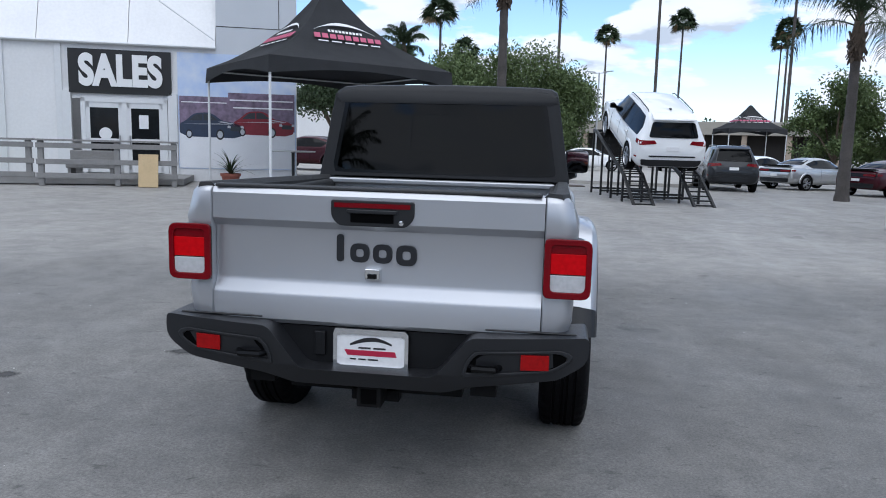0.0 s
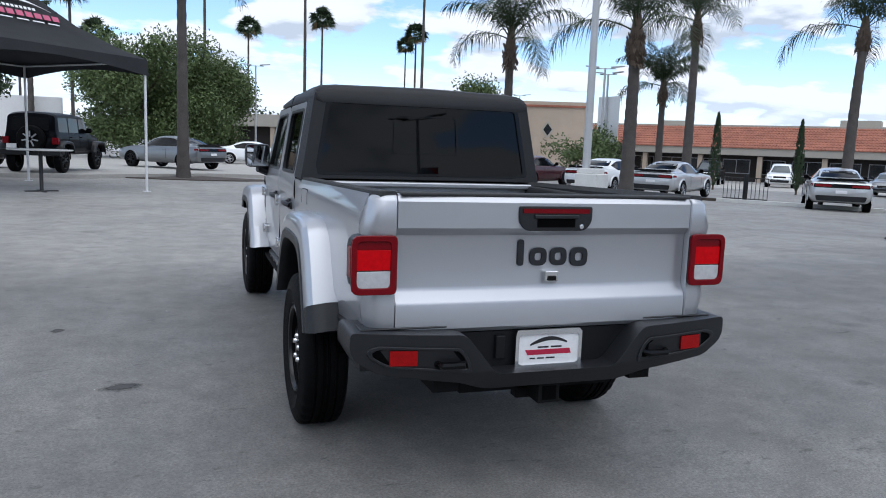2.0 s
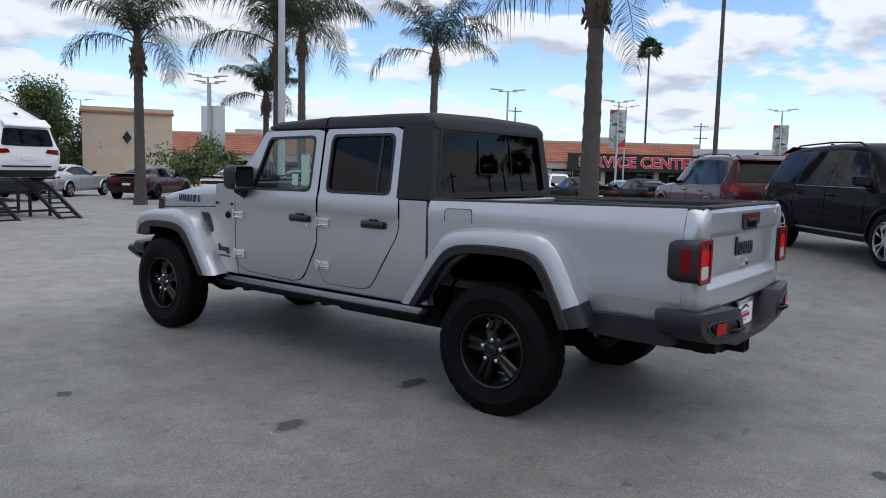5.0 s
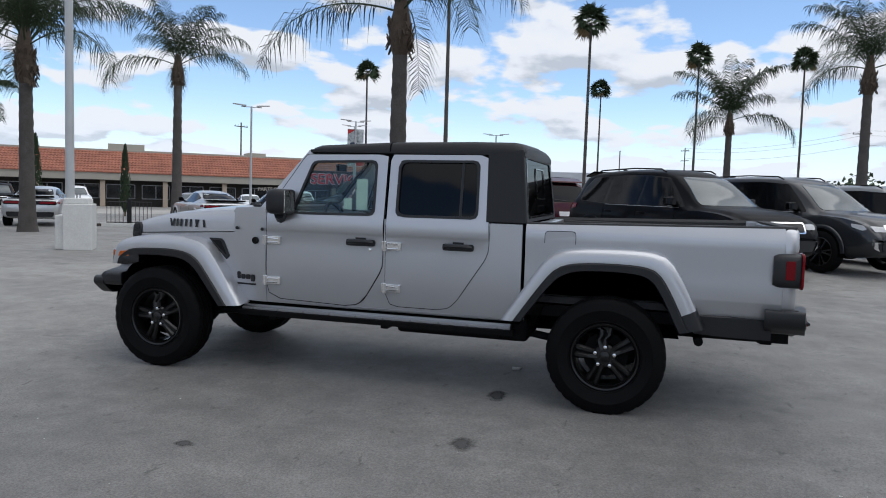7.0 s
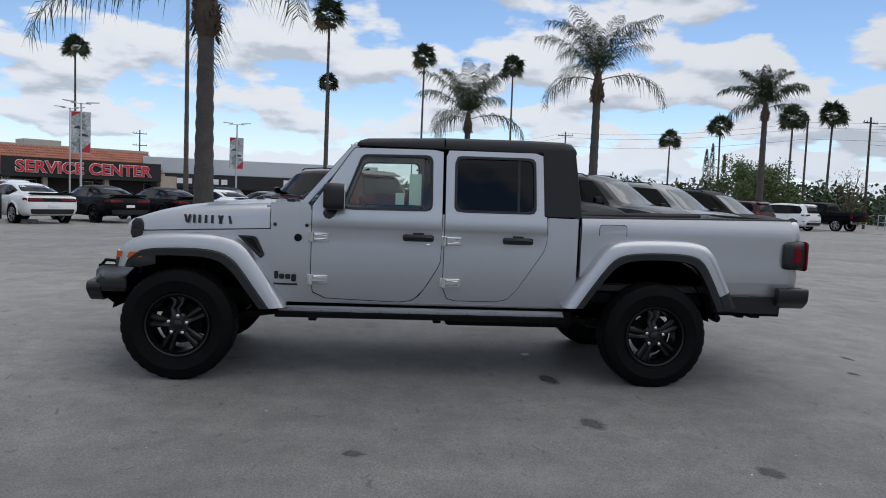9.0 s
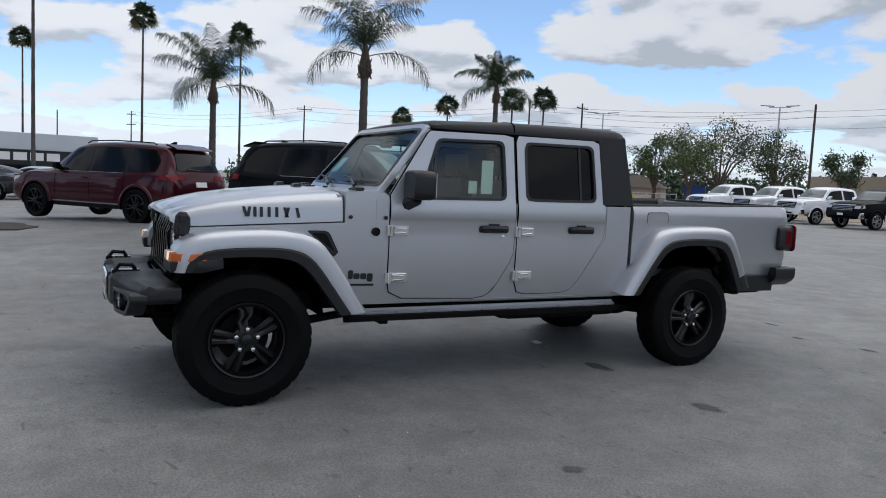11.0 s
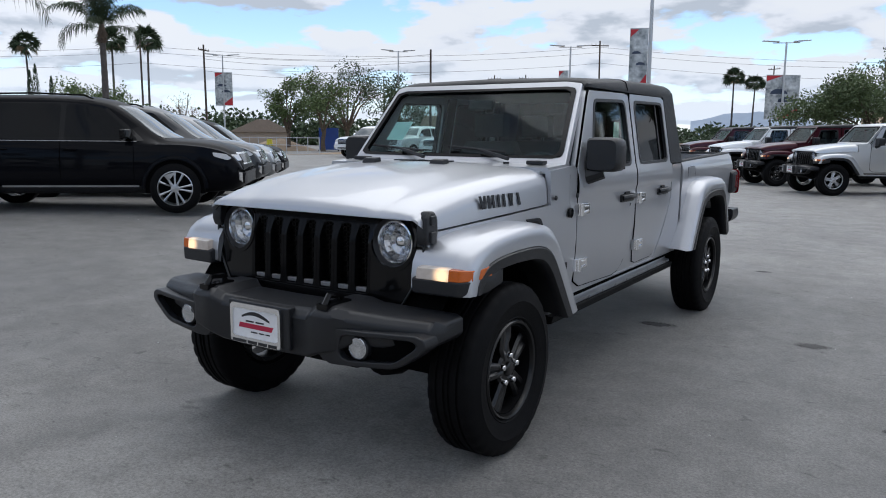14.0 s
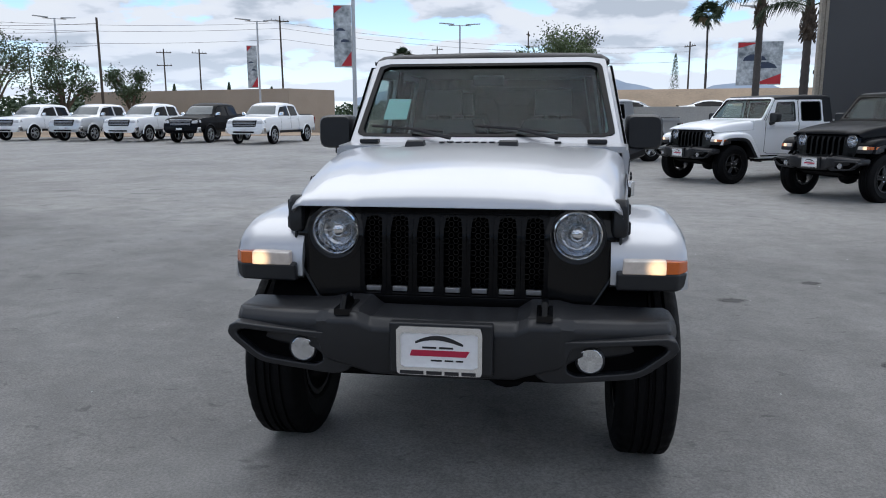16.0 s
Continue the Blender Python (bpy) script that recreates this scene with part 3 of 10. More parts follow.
def bars(bm, specs, place, depth=0.004):
    """Plain raised bars: each an (a, b) quad list, put on a surface by place(a, b, d)."""
    for quad in specs:
        lo = [bm.verts.new(place(a, b, 0.0)) for a, b in quad]
        hi = [bm.verts.new(place(a, b, depth)) for a, b in quad]
        n = len(quad)
        bm.faces.new(hi)
        for i in range(n):
            bm.faces.new((lo[i], lo[(i + 1) % n], hi[(i + 1) % n], hi[i]))


def dealer_plate(parent, centre, facing, tilt=0.0):
    """White advertising plate in a chrome frame: a dark sweep, a red bar and rows of small bars."""
    cx, cy, cz = centre
    f = facing
    w, h = 0.145, 0.074

    def put(a, b, d):
        return (cx - f * a * -1 if f < 0 else cx - a, cy + f * (d + 0.002) - f * b * tilt, cz + b)
    bm = bmesh.new()
    rp = rounded([(-w, -h, 0.012), (w, -h, 0.012), (w, h, 0.012), (-w, h, 0.012)], 3)
    bars(bm, [rp], put, 0.006)
    pl = part("licence_plate", bm, M["plate"], parent, "white advertising plate with dark sweep and red bar")
    bm = plate(rounded([(-w - .007, -h - .016, 0.014), (w + .007, -h - .016, 0.014), (w + .007, h + .012, 0.014), (-w - .007, h + .012, 0.014)], 3),
               lambda a, b, d: put(a, b, 0.012 - d), 0.012, rounded([(-w + .008, -h + .012, 0.01), (w - .008, -h + .012, 0.01), (w - .008, h - .010, 0.01), (-w + .008, h - .010, 0.01)], 3))
    part("plate_frame", bm, M["chrome"], pl, "chrome plate frame")
    def mark(nm, quad, mat, lift=0.006):
        bm = bmesh.new()
        bars(bm, [quad], lambda a, b, d: put(a, b, lift + d), 0.001)
        part(nm, bm, mat, pl)

    def row(y0, y1, spans, mat, nm, lift=0.006):
        for a0, a1 in spans:
            mark(nm, [(a0, y0), (a1, y0), (a1, y1), (a0, y1)], mat, lift)
    mark("red_bar", [(-0.105, -0.022), (0.095, -0.022), (0.108, 0.000), (-0.098, 0.000)], M["platered"])
    row(0.063, 0.070, ((-0.05, 0.05),), M["platered"], "red_bar")
    up = [(-0.085 + 0.17 * t, 0.012 + 0.042 * math.sin(math.pi * (0.15 + 0.75 * t))) for t in steps(0, 1, 10)]
    dn = [(-0.085 + 0.17 * t, 0.012 + 0.030 * math.sin(math.pi * (0.12 + 0.80 * t)) * (1 - 0.35 * t)) for t in steps(1, 0, 10)]
    mark("dark_sweep", up + dn, M["ink"])
    row(0.006, 0.013, ((-0.06, -0.01), (0.0, 0.05)), M["ink"], "dark_bar")
    row(-0.040, -0.034, ((-0.03, 0.01), (0.02, 0.05), (0.06, 0.085)), M["ink"], "dark_bar")
    row(-0.088, -0.075, ((-0.14, -0.055), (-0.045, 0.01), (0.02, 0.07), (0.08, 0.13)), M["ink"], "dark_bar", 0.0125)
    return pl


def pickup_truck(label, paint, m, hero=True, roof=None, group=""):
    T = thing("pickup_truck", label, "pickup truck", None, group)
    R = lambda y, z, r: (y, z, r)
    # --- cab and bed sides, both sides alike ---
    for s in (-1, 1):
        def on_side(y, z, d, lift=0.0, s=s):
            return (s * (side_x(y, z) + lift - d), y, z)
        zc = [("b", z) for z in (0.62, 0.70, 0.80, 0.90, 1.0, 1.105, 1.12, 1.135, 1.19, 1.23, 1.27, 1.32, 1.4, 1.5, 1.6)]
        front_out = rounded([R(2.565, 0.60, 0.11), R(2.565, 1.27, 0), R(2.275, 1.705, 0.02), R(1.618, 1.715, 0.02), R(1.618, 0.98, 0), R(1.618, 0.88, 0.05), R(1.80, 0.575, 0.12)])
        front_win = rounded([R(2.365, 1.255, 0.03), R(2.215, 1.655, 0.04), R(1.70, 1.668, 0.05), R(1.695, 1.265, 0.05)])
        rear_out = rounded([R(1.595, 0.60, 0.10), R(1.595, 1.715, 0.02), R(0.865, 1.722, 0.02), R(0.825, 1.15, 0.05), R(0.825, 1.02, 0.10), R(1.10, 0.60, 0.10)])
        rear_win = rounded([R(1.525, 1.265, 0.05), R(1.525, 1.672, 0.05), R(0.925, 1.678, 0.05), R(0.915, 1.270, 0.05)])
        for k, (o, w, hy, gm) in enumerate(((front_out, front_win, 1.79, M["glass"]), (rear_out, rear_win, 1.045, M["privacy"]))):
            door = part("door", plate(o, on_side, 0.045, w, zc, 96), paint, T, bevel=0.006 if hero else 0)
            c = (sum(p[0] for p in w) / len(w), sum(p[1] for p in w) / len(w))
            oc = (sum(p[0] for p in o) / len(o), sum(p[1] for p in o) / len(o))
            gap = [(oc[0] + (p[0] - oc[0]) * (1 + 0.005 / max(0.05, abs(p[0] - oc[0]) + 0.15)), oc[1] + (p[1] - oc[1]) * (1 + 0.006 / max(0.05, abs(p[1] - oc[1]) + 0.15))) for p in o]
            part("door_gap", plate(gap, lambda y, z, d: on_side(y, z, d, -0.0025), 0.012, w, zc, 96), M["dark"], door)
            big = [(c[0] + (p[0] - c[0]) * 1.02, c[1] + (p[1] - c[1]) * 1.03) for p in w]
            small = [(c[0] + (p[0] - c[0]) * 0.955, c[1] + (p[1] - c[1]) * 0.94) for p in w]
            part("window_seal", plate(big, lambda y, z, d: on_side(y, z, d, 0.003), 0.03, small), M["plastic"], door, "black rubber window seal")
            part("window_glass", plate(big, lambda y, z, d: on_side(y, z, d, -0.016), 0.004), gm, door, "lightly tinted glass" if k == 0 else "dark privacy glass")
            if not hero:
                continue
            if k == 1:  # divider of the rear door glass
                part("window_divider", plate([(1.055, 1.27), (1.055, 1.67), (1.035, 1.67), (1.035, 1.27)], lambda y, z, d: on_side(y, z, d, -0.010), 0.012), M["plastic"], door)
            # handle: cup, grip, lock
            bm = bmesh.new()
            bars(bm, [rounded([(hy - 0.115, 1.035, 0.02), (hy + 0.115, 1.035, 0.02), (hy + 0.115, 1.085, 0.02), (hy - 0.115, 1.085, 0.02)], 3)], lambda y, z, d: on_side(y, z, -d), 0.012)
            tube(bm, [(s * (side_x(hy, 1.07) + 0.012), hy - 0.095, 1.062), (s * (side_x(hy, 1.07) + 0.034), hy - 0.06, 1.068), (s * (side_x(hy, 1.07) + 0.036), hy + 0.06, 1.068), (s * (side_x(hy, 1.07) + 0.012), hy + 0.095, 1.062)], 0.017, 8)
            box(bm, s * (side_x(hy, 1.08)) - 0.01, s * side_x(hy, 1.08) + 0.02, hy - 0.04, hy + 0.04, 1.08, 1.098)
            part("door_handle", bm, M["plastic"], door, "black door handle")
            # hinges
            fy = (2.565, 1.595)[k]
            for z in (1.045, 0.735):
                bm = bmesh.new()
                X = side_x(fy, z)
                sx = lambda a, b: (min(s * a, s * b), max(s * a, s * b))
                box(bm, *sx(X - 0.004, X + 0.022), fy - 0.125, fy - 0.012, z - 0.030, z + 0.030)
                box(bm, *sx(X - 0.004, X + 0.020), fy + 0.004, fy + 0.026, z - 0.036, z + 0.036)
                tube(bm, [(s * (X + 0.022), fy - 0.004, z - 0.038), (s * (X + 0.022), fy - 0.004, z + 0.038)], 0.015, 10)
                tube(bm, [(s * (X + 0.018), fy - 0.105, z + 0.012), (s * (X + 0.026), fy - 0.02, z + 0.018)], 0.008, 6)
                tube(bm, [(s * (X + 0.018), fy - 0.105, z - 0.012), (s * (X + 0.026), fy - 0.02, z - 0.018)], 0.008, 6)
                part("door_hinge", bm, M["chrome"] if paint is M["silver"] else paint, door, "bright exposed door hinge", bevel=0.004)
            if k == 0:
                bm = bmesh.new()
                lathe(bm, [(0.012, 0.0), (0.012, s * 0.006), (0.004, s * 0.007)], 12, "x", (s * side_x(1.71, 1.01), 1.715, 1.01))
                part("door_lock", bm, M["chrome"], door)
        # inner sill line that closes the door gaps
        part("body_side", plate(rounded([R(2.66, 0.56, 0), R(2.66, 1.24, 0), R(0.60, 1.24, 0), R(0.60, 0.56, 0)], 2), lambda y, z, d: on_side(y, z, d, -0.004), 0.02, None, [("b", 0.7), ("b", 0.9), ("b", 1.1)]), paint, T)
        # windscreen post outside, and centre pillar
        part("side_pillar", plate([(1.66, 1.24), (1.66, 1.72), (1.56, 1.72), (1.56, 1.24)], lambda y, z, d: on_side(y, z, d, -0.030), 0.03), M["dark"], T)
        # cowl side
        cowl = [(2.575, 1.262), (2.575, 0.56), (2.80, 0.56), (3.02, 0.93), (3.84, 0.95), (3.84, 1.035), (2.862, 1.088), (2.862, 1.265), (2.60, 1.285)]
        part("cowl_panel", plate(cowl, on_side, 0.03, None, [("b", 0.7), ("b", 0.9), ("a", 2.62), ("a", 2.862), ("a", 3.2), ("a", 3.5)]), paint, T)
        # cab rear corner below the hard top
        corner = [(0.588, 0.56), (1.09, 0.585), (0.812, 1.005), (0.812, 1.242), (0.588, 1.242)]
        part("cab_corner", plate(corner, on_side, 0.03, None, zc[:6]), paint, T)
        # sill
        bm = bmesh.new()
        rings = []
        for y in (2.80, 2.72, 1.9, 1.0, 0.66):
            w = side_x(y, 0.57)
            rings.append([(s * (w + 0.001), y, 0.572), (s * (w - 0.030), y, 0.548), (s * (w - 0.036), y, 0.514), (s * (w - 0.003), y, 0.507), (s * (w - 0.005), y, 0.490), (s * (w - 0.055), y, 0.485), (s * (w - 0.12), y, 0.50), (s * (w - 0.10), y, 0.572)])
        loft(bm, rings)
        sill = part("sill", bm, paint, T)
        bm = bmesh.new()
        loft(bm, [[(s * 0.765, y, 0.487), (s * 0.755, y, 0.448), (s * 0.66, y, 0.430), (s * 0.63, y, 0.487)] for y in (2.82, 0.64)])
        part("rock_rail", bm, M["chassis"], sill, "black steel rock rail")
        if hero:
            for y in steps(0.75, 2.7, 9):
                bm = bmesh.new()
                lathe(bm, [(0.009, 0.0), (0.009, s * 0.006), (0.003, s * 0.008)], 8, "x", (s * (side_x(y, 0.57) - 0.006), y, 0.499))
                part("sill_bolt", bm, M["steel"], sill)
        # bed side
        arch = [(-0.64 + 1.28 * t, 0.42 + 0.58 * math.sin(math.pi * t) ** 0.6) for t in steps(1, 0, 16)]
        bed = [(0.562, 1.248), (0.562, 0.56)] + [(a, max(b, 0.56)) for a, b in arch if b > 0.56] + [(-0.66, 0.62), (-1.10, 0.70), (-1.10, 1.285)]

        def bed_place(y, z, d, s=s):
            x = side_x(y, z) - d + 0.006
            if z > 1.19:
                x -= (z - 1.19) * 0.20
            if z < 0.80 and y < -0.6:
                x -= (0.80 - z) * 0.22
            return (s * x, y, z)
        part("bed_side", plate(bed, bed_place, 0.04, None, [("b", z) for z in (0.7, 0.795, 0.805, 0.9, 0.93, 1.02, 1.14, 1.185, 1.195, 1.22, 1.26)] + [("a", y) for y in (-0.9, -0.95, -1.0, -1.05, -1.10, -1.14)]), paint, T)
        # rear corner post
        bm = bmesh.new()
        rings = []
        for z, q in ((0.700, 0.020), (0.76, 0.004), (0.86, 0.0), (0.92, 0.010), (1.12, 0.010), (1.16, 0.0), (1.262, 0.002), (1.280, 0.010), (1.290, 0.030)):
            X = abs(bed_place(-1.0, z, 0)[0]) - (0.022 if z > 1.285 else 0.006 if z > 1.27 else 0.0)
            arcs = [(X - 0.065 + 0.065 * math.cos(t), -1.128 - 0.065 * math.sin(t)) for t in steps(0, math.pi / 2, 7)]
            rings.append([(s * a, b + q * (b < -1.11), z) for a, b in [(0.663, -1.02), (X - 0.04, -1.02), (X - 0.04, -1.1015), (X, -1.1015), (X, -1.114)] + arcs + [(0.668, -1.195), (0.663, -1.188)]])
        loft(bm, rings)
        part("bed_corner", bm, paint, T, smooth=50)
        # bed rail cap and inner wall
        bm = bmesh.new()
        rings = []
        for y in (0.56, 0.0, -0.6, -1.0, -1.10, -1.172):
            zt = 1.25 + (0.56 - y) * 0.022
            x = abs(bed_place(y, zt, 0)[0]) - (0.028 if y < -1.15 else 0.0)
            rings.append([(s * (x + 0.003), y, zt - 0.012), (s * (x - 0.004), y, zt + 0.010), (s * (x - 0.055), y, zt + 0.012), (s * (x - 0.075), y, zt - 0.01), (s * (x - 0.075), y, zt - 0.06), (s * (x - 0.05), y, zt - 0.06)])
        loft(bm, rings)
        part("bed_rail_cap", bm, M["bedliner"], T, "black bed rail cap")
        bm = bmesh.new()
        box(bm, min(s * 0.66, s * 0.70), max(s * 0.66, s * 0.70), -1.13, 0.56, 0.74, 1.24)
        box(bm, min(s * 0.50, s * 0.70), max(s * 0.50, s * 0.70), -0.45, 0.45, 0.74, 1.00)
        part("bed_wall", bm, M["bedliner"], T, bevel=0.02)
        # flares
        flare(T, s, [(3.895, 0.80), (3.89, 0.92), (3.80, 1.005), (3.55, 1.035), (3.25, 1.04), (3.06, 1.00), (2.95, 0.86), (2.735, 0.535)],
              [(3.80, 0.80), (3.78, 0.84), (3.70, 0.875), (3.50, 0.885), (3.24, 0.875), (3.13, 0.80), (3.04, 0.68), (2.92, 0.520)], paint, 0.60, 0.888)
        flare(T, s, [(0.70, 0.585), (0.46, 0.95), (0.37, 1.06), (0.22, 1.095), (-0.10, 1.105), (-0.34, 1.095), (-0.44, 1.03), (-0.64, 0.62)],
              [(0.555, 0.585), (0.36, 0.86), (0.27, 0.93), (0.15, 0.955), (-0.08, 0.96), (-0.25, 0.945), (-0.33, 0.88), (-0.475, 0.585)], paint, 0.72, 0.910, tail=0.07)
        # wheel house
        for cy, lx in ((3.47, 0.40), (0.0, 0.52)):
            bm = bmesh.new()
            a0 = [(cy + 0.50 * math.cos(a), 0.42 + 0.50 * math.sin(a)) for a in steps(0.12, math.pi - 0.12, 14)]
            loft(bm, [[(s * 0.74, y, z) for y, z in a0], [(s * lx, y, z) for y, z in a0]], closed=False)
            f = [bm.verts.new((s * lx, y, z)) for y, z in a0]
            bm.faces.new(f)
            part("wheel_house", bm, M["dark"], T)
        # wheels
        for y in (-0.015, 3.482):
            truck_wheel(T, s * (0.768 if y > 1 else 0.782), y, s, rim=M["alloy"] if paint is M["lightsilver"] else None, plain=not hero)
        # wing mirror
        bm = bmesh.new()
        rings = []
        for y, k in ((2.48, 0.86), (2.46, 0.97), (2.42, 1.0), (2.35, 0.98), (2.335, 0.92)):
            poly = rounded([(0.770, 1.248, 0.03), (0.965, 1.248, 0.05), (0.965, 1.438, 0.05), (0.770, 1.438, 0.03)], 3)
            rings.append([(s * (0.868 + (a - 0.868) * k), y, 1.343 + (b - 1.343) * k) for a, b in poly])
        loft(bm, rings)
        tube(bm, [(s * 0.70, 2.46, 1.205), (s * 0.76, 2.45, 1.215), (s * 0.86, 2.42, 1.250)], [0.055, 0.045, 0.04], 8)
        mir = part("wing_mirror", bm, M["plastic"], T, "square black wing mirror")
        bm = bmesh.new()
        box(bm, min(s * 0.785, s * 0.952), max(s * 0.785, s * 0.952), 2.328, 2.333, 1.262, 1.424)
        part("mirror_glass", bm, M["mirrorglass"], mir)
        # tail lamp: black shell that wraps the corner, red frame, lenses
        bm = bmesh.new()
        rings = []
        for y, k in ((-1.035, 0.86), (-1.060, 0.97), (-1.085, 1.0), (-1.190, 1.0), (-1.200, 0.95)):
            poly = rounded([(0.668, 0.91, 0.02), (0.832, 0.91, 0.05), (0.832, 1.13, 0.05), (0.668, 1.13, 0.02)], 3)
            rings.append([(s * (0.73 + (a - 0.73) * k), y, 1.02 + (b - 1.02) * k) for a, b in poly])
        loft(bm, rings)
        tl = part("tail_lamp", bm, M["plastic"], T, "square red tail lamp in a black shell")

        def back(a, b, d, s=s):
            return (s * a, -1.198 - 0.014 + d, b)
        part("lamp_frame", plate(rounded([(0.664, 0.906, 0.022), (0.842, 0.906, 0.035), (0.842, 1.134, 0.035), (0.664, 1.134, 0.022)], 3), back, 0.016,
                                 rounded([(0.690, 0.932, 0.018), (0.820, 0.932, 0.022), (0.820, 1.110, 0.022), (0.690, 1.110, 0.018)], 3)), M["redlens"], tl, "dark red lamp frame", bevel=0.004)
        for nm, z0, z1, mt in (("brake_lens", 1.078, 1.112, M["redlens"]), ("brake_light", 1.000, 1.078, M["redlit"]), ("reverse_lens", 0.930, 0.996, M["whitelens"])):
            bm = bmesh.new(); box(bm, min(s * 0.688, s * 0.822), max(s * 0.688, s * 0.822), -1.204, -1.190, z0, z1)
            part(nm, bm, mt, tl, bevel=0.003)
        bm = bmesh.new(); box(bm, min(s * 0.826, s * 0.836), max(s * 0.826, s * 0.836), -1.160, -1.105, 0.965, 1.085)
        part("side_marker", bm, M["redlens"], tl, "red side marker", bevel=0.003)
        if hero:
            # vent behind the front wheel
            def sd(y, z, d, s=s):
                return on_side(y, z, -d)
            bm = bmesh.new()
            bars(bm, [rounded([(3.10, 1.035, 0.01), (2.965, 1.035, 0.03), (2.90, 0.90, 0.01), (2.93, 0.87, 0.01)], 3)], sd, 0.008)
            part("fender_vent", bm, M["plastic"], T, "black fender vent", bevel=0.003)
            bm = bmesh.new()
            bars(bm, [rounded([(3.07, 1.02, 0.01), (2.985, 1.02, 0.02), (2.925, 0.905, 0.01)], 2)], lambda y, z, d: sd(y, z, d + 0.007), 0.003)
            part("vent_mesh", bm, M["gloss"], T)
            bm = bmesh.new()
            lathe(bm, [(0.028, 0), (0.028, s * 0.012), (0.022, s * 0.015), (0.020, s * 0.008)], 16, "x", (s * (side_x(2.66, 1.03) - 0.002), 2.662, 1.035))
            part("round_badge", bm, M["gloss"], T)
            for y, z in ((2.83, 1.125), (2.60, 1.125)):
                bm = bmesh.new()
                lathe(bm, [(0.013, 0), (0.013, s * 0.008), (0.006, s * 0.011)], 10, "x", (s * side_x(y, z), y, z))
                part("body_bolt", bm, M["plastic"], T)
            # small dark emblem on the fender: plain bars
            bm = bmesh.new()
            q = -1 if s < 0 else 1
            y0 = 2.83 if s < 0 else 2.64
            dirn = -1 if s < 0 else 1
            for i, (a, wd, z0, z1) in enumerate(((0.0, 0.030, 0.728, 0.785), (0.036, 0.038, 0.728, 0.766), (0.080, 0.038, 0.728, 0.766), (0.124, 0.036, 0.712, 0.766))):
                be = bmesh.new()
                bars(be, [rounded([(y0 + dirn * a, z0, 0.010), (y0 + dirn * (a + wd), z0, 0.010), (y0 + dirn * (a + wd), z1, 0.010), (y0 + dirn * a, z1, 0.010)], 2)], sd, 0.004)
                part("fender_emblem", be, M["decal"], T, "dark emblem block")
            for i in range(9):
                a = -0.01 + i * 0.021
                if i == 0:
                    bars(bm, [[(y0 + dirn * a, 0.684), (y0 + dirn * (a + 0.18), 0.684), (y0 + dirn * (a + 0.18), 0.698), (y0 + dirn * a, 0.698)]], sd, 0.003)
            part("fender_print", bm, M["decal"], T, "row of small dark bars")
            # fuel flap outline
            if s < 0:
                fl = rounded([(0.43, 1.075, 0.04), (0.43, 1.208, 0.03), (0.215, 1.212, 0.03), (0.215, 1.085, 0.04)], 4)
                c = (0.32, 1.145)
                sm = [(c[0] + (a - c[0]) * 0.965, c[1] + (b - c[1]) * 0.94) for a, b in fl]
                part("fuel_flap_gap", plate(fl, lambda y, z, d: tuple(v if i else -abs(bed_place(y, z, d)[0]) - 0.0015 for i, v in enumerate(bed_place(y, z, d))), 0.004, sm), M["dark"], T)
                part("fuel_flap", plate(sm, lambda y, z, d: tuple(v if i else -abs(bed_place(y, z, d)[0]) - 0.002 for i, v in enumerate(bed_place(y, z, d))), 0.004), paint, T)
    # --- hood ---
    bm = bmesh.new()
    rings = []
    for y, w, zt, ze in ((2.872, 0.735, 1.292, 1.095), (3.0, 0.728, 1.288, 1.088), (3.2, 0.712, 1.270, 1.078), (3.4, 0.694, 1.247, 1.068), (3.6, 0.672, 1.215, 1.056), (3.74, 0.655, 1.182, 1.048), (3.82, 0.645, 1.155, 1.046), (3.870, 0.640, 1.135, 1.060), (3.892, 0.636, 1.108, 1.075)):
        up = [(w, ze), (w - 0.004, ze + (zt - ze) * 0.40), (w - 0.016, ze + (zt - ze) * 0.66), (w - 0.045, ze + (zt - ze) * 0.82), (w - 0.11, ze + (zt - ze) * 0.90), (w - 0.20, ze + (zt - ze) * 0.935), (0.40, zt - 0.010), (0.345, zt + 0.001), (0.15, zt + 0.008), (0, zt + 0.010)]
        ring = [(-a, y, b) for a, b in up] + [(a, y, b) for a, b in reversed(up[:-1])] + [(w - 0.03, y, 1.092 if y > 3.8 else ze - 0.01), (-w + 0.03, y, 1.092 if y > 3.8 else ze - 0.01)]
        rings.append(ring)
    loft(bm, rings)
    hood = part("hood", bm, paint, T, smooth=50)
    bm = bmesh.new()
    box(bm, -0.70, 0.70, 2.62, 2.90, 1.10, 1.262)
    loft(bm, [[(-0.735, 2.60, 1.27), (-0.735, 2.60, 1.295), (0.735, 2.60, 1.295), (0.735, 2.60, 1.27)], [(-0.735, 2.864, 1.25), (-0.735, 2.864, 1.282), (0.735, 2.864, 1.282), (0.735, 2.864, 1.25)]])
    part("cowl", bm, paint, T)
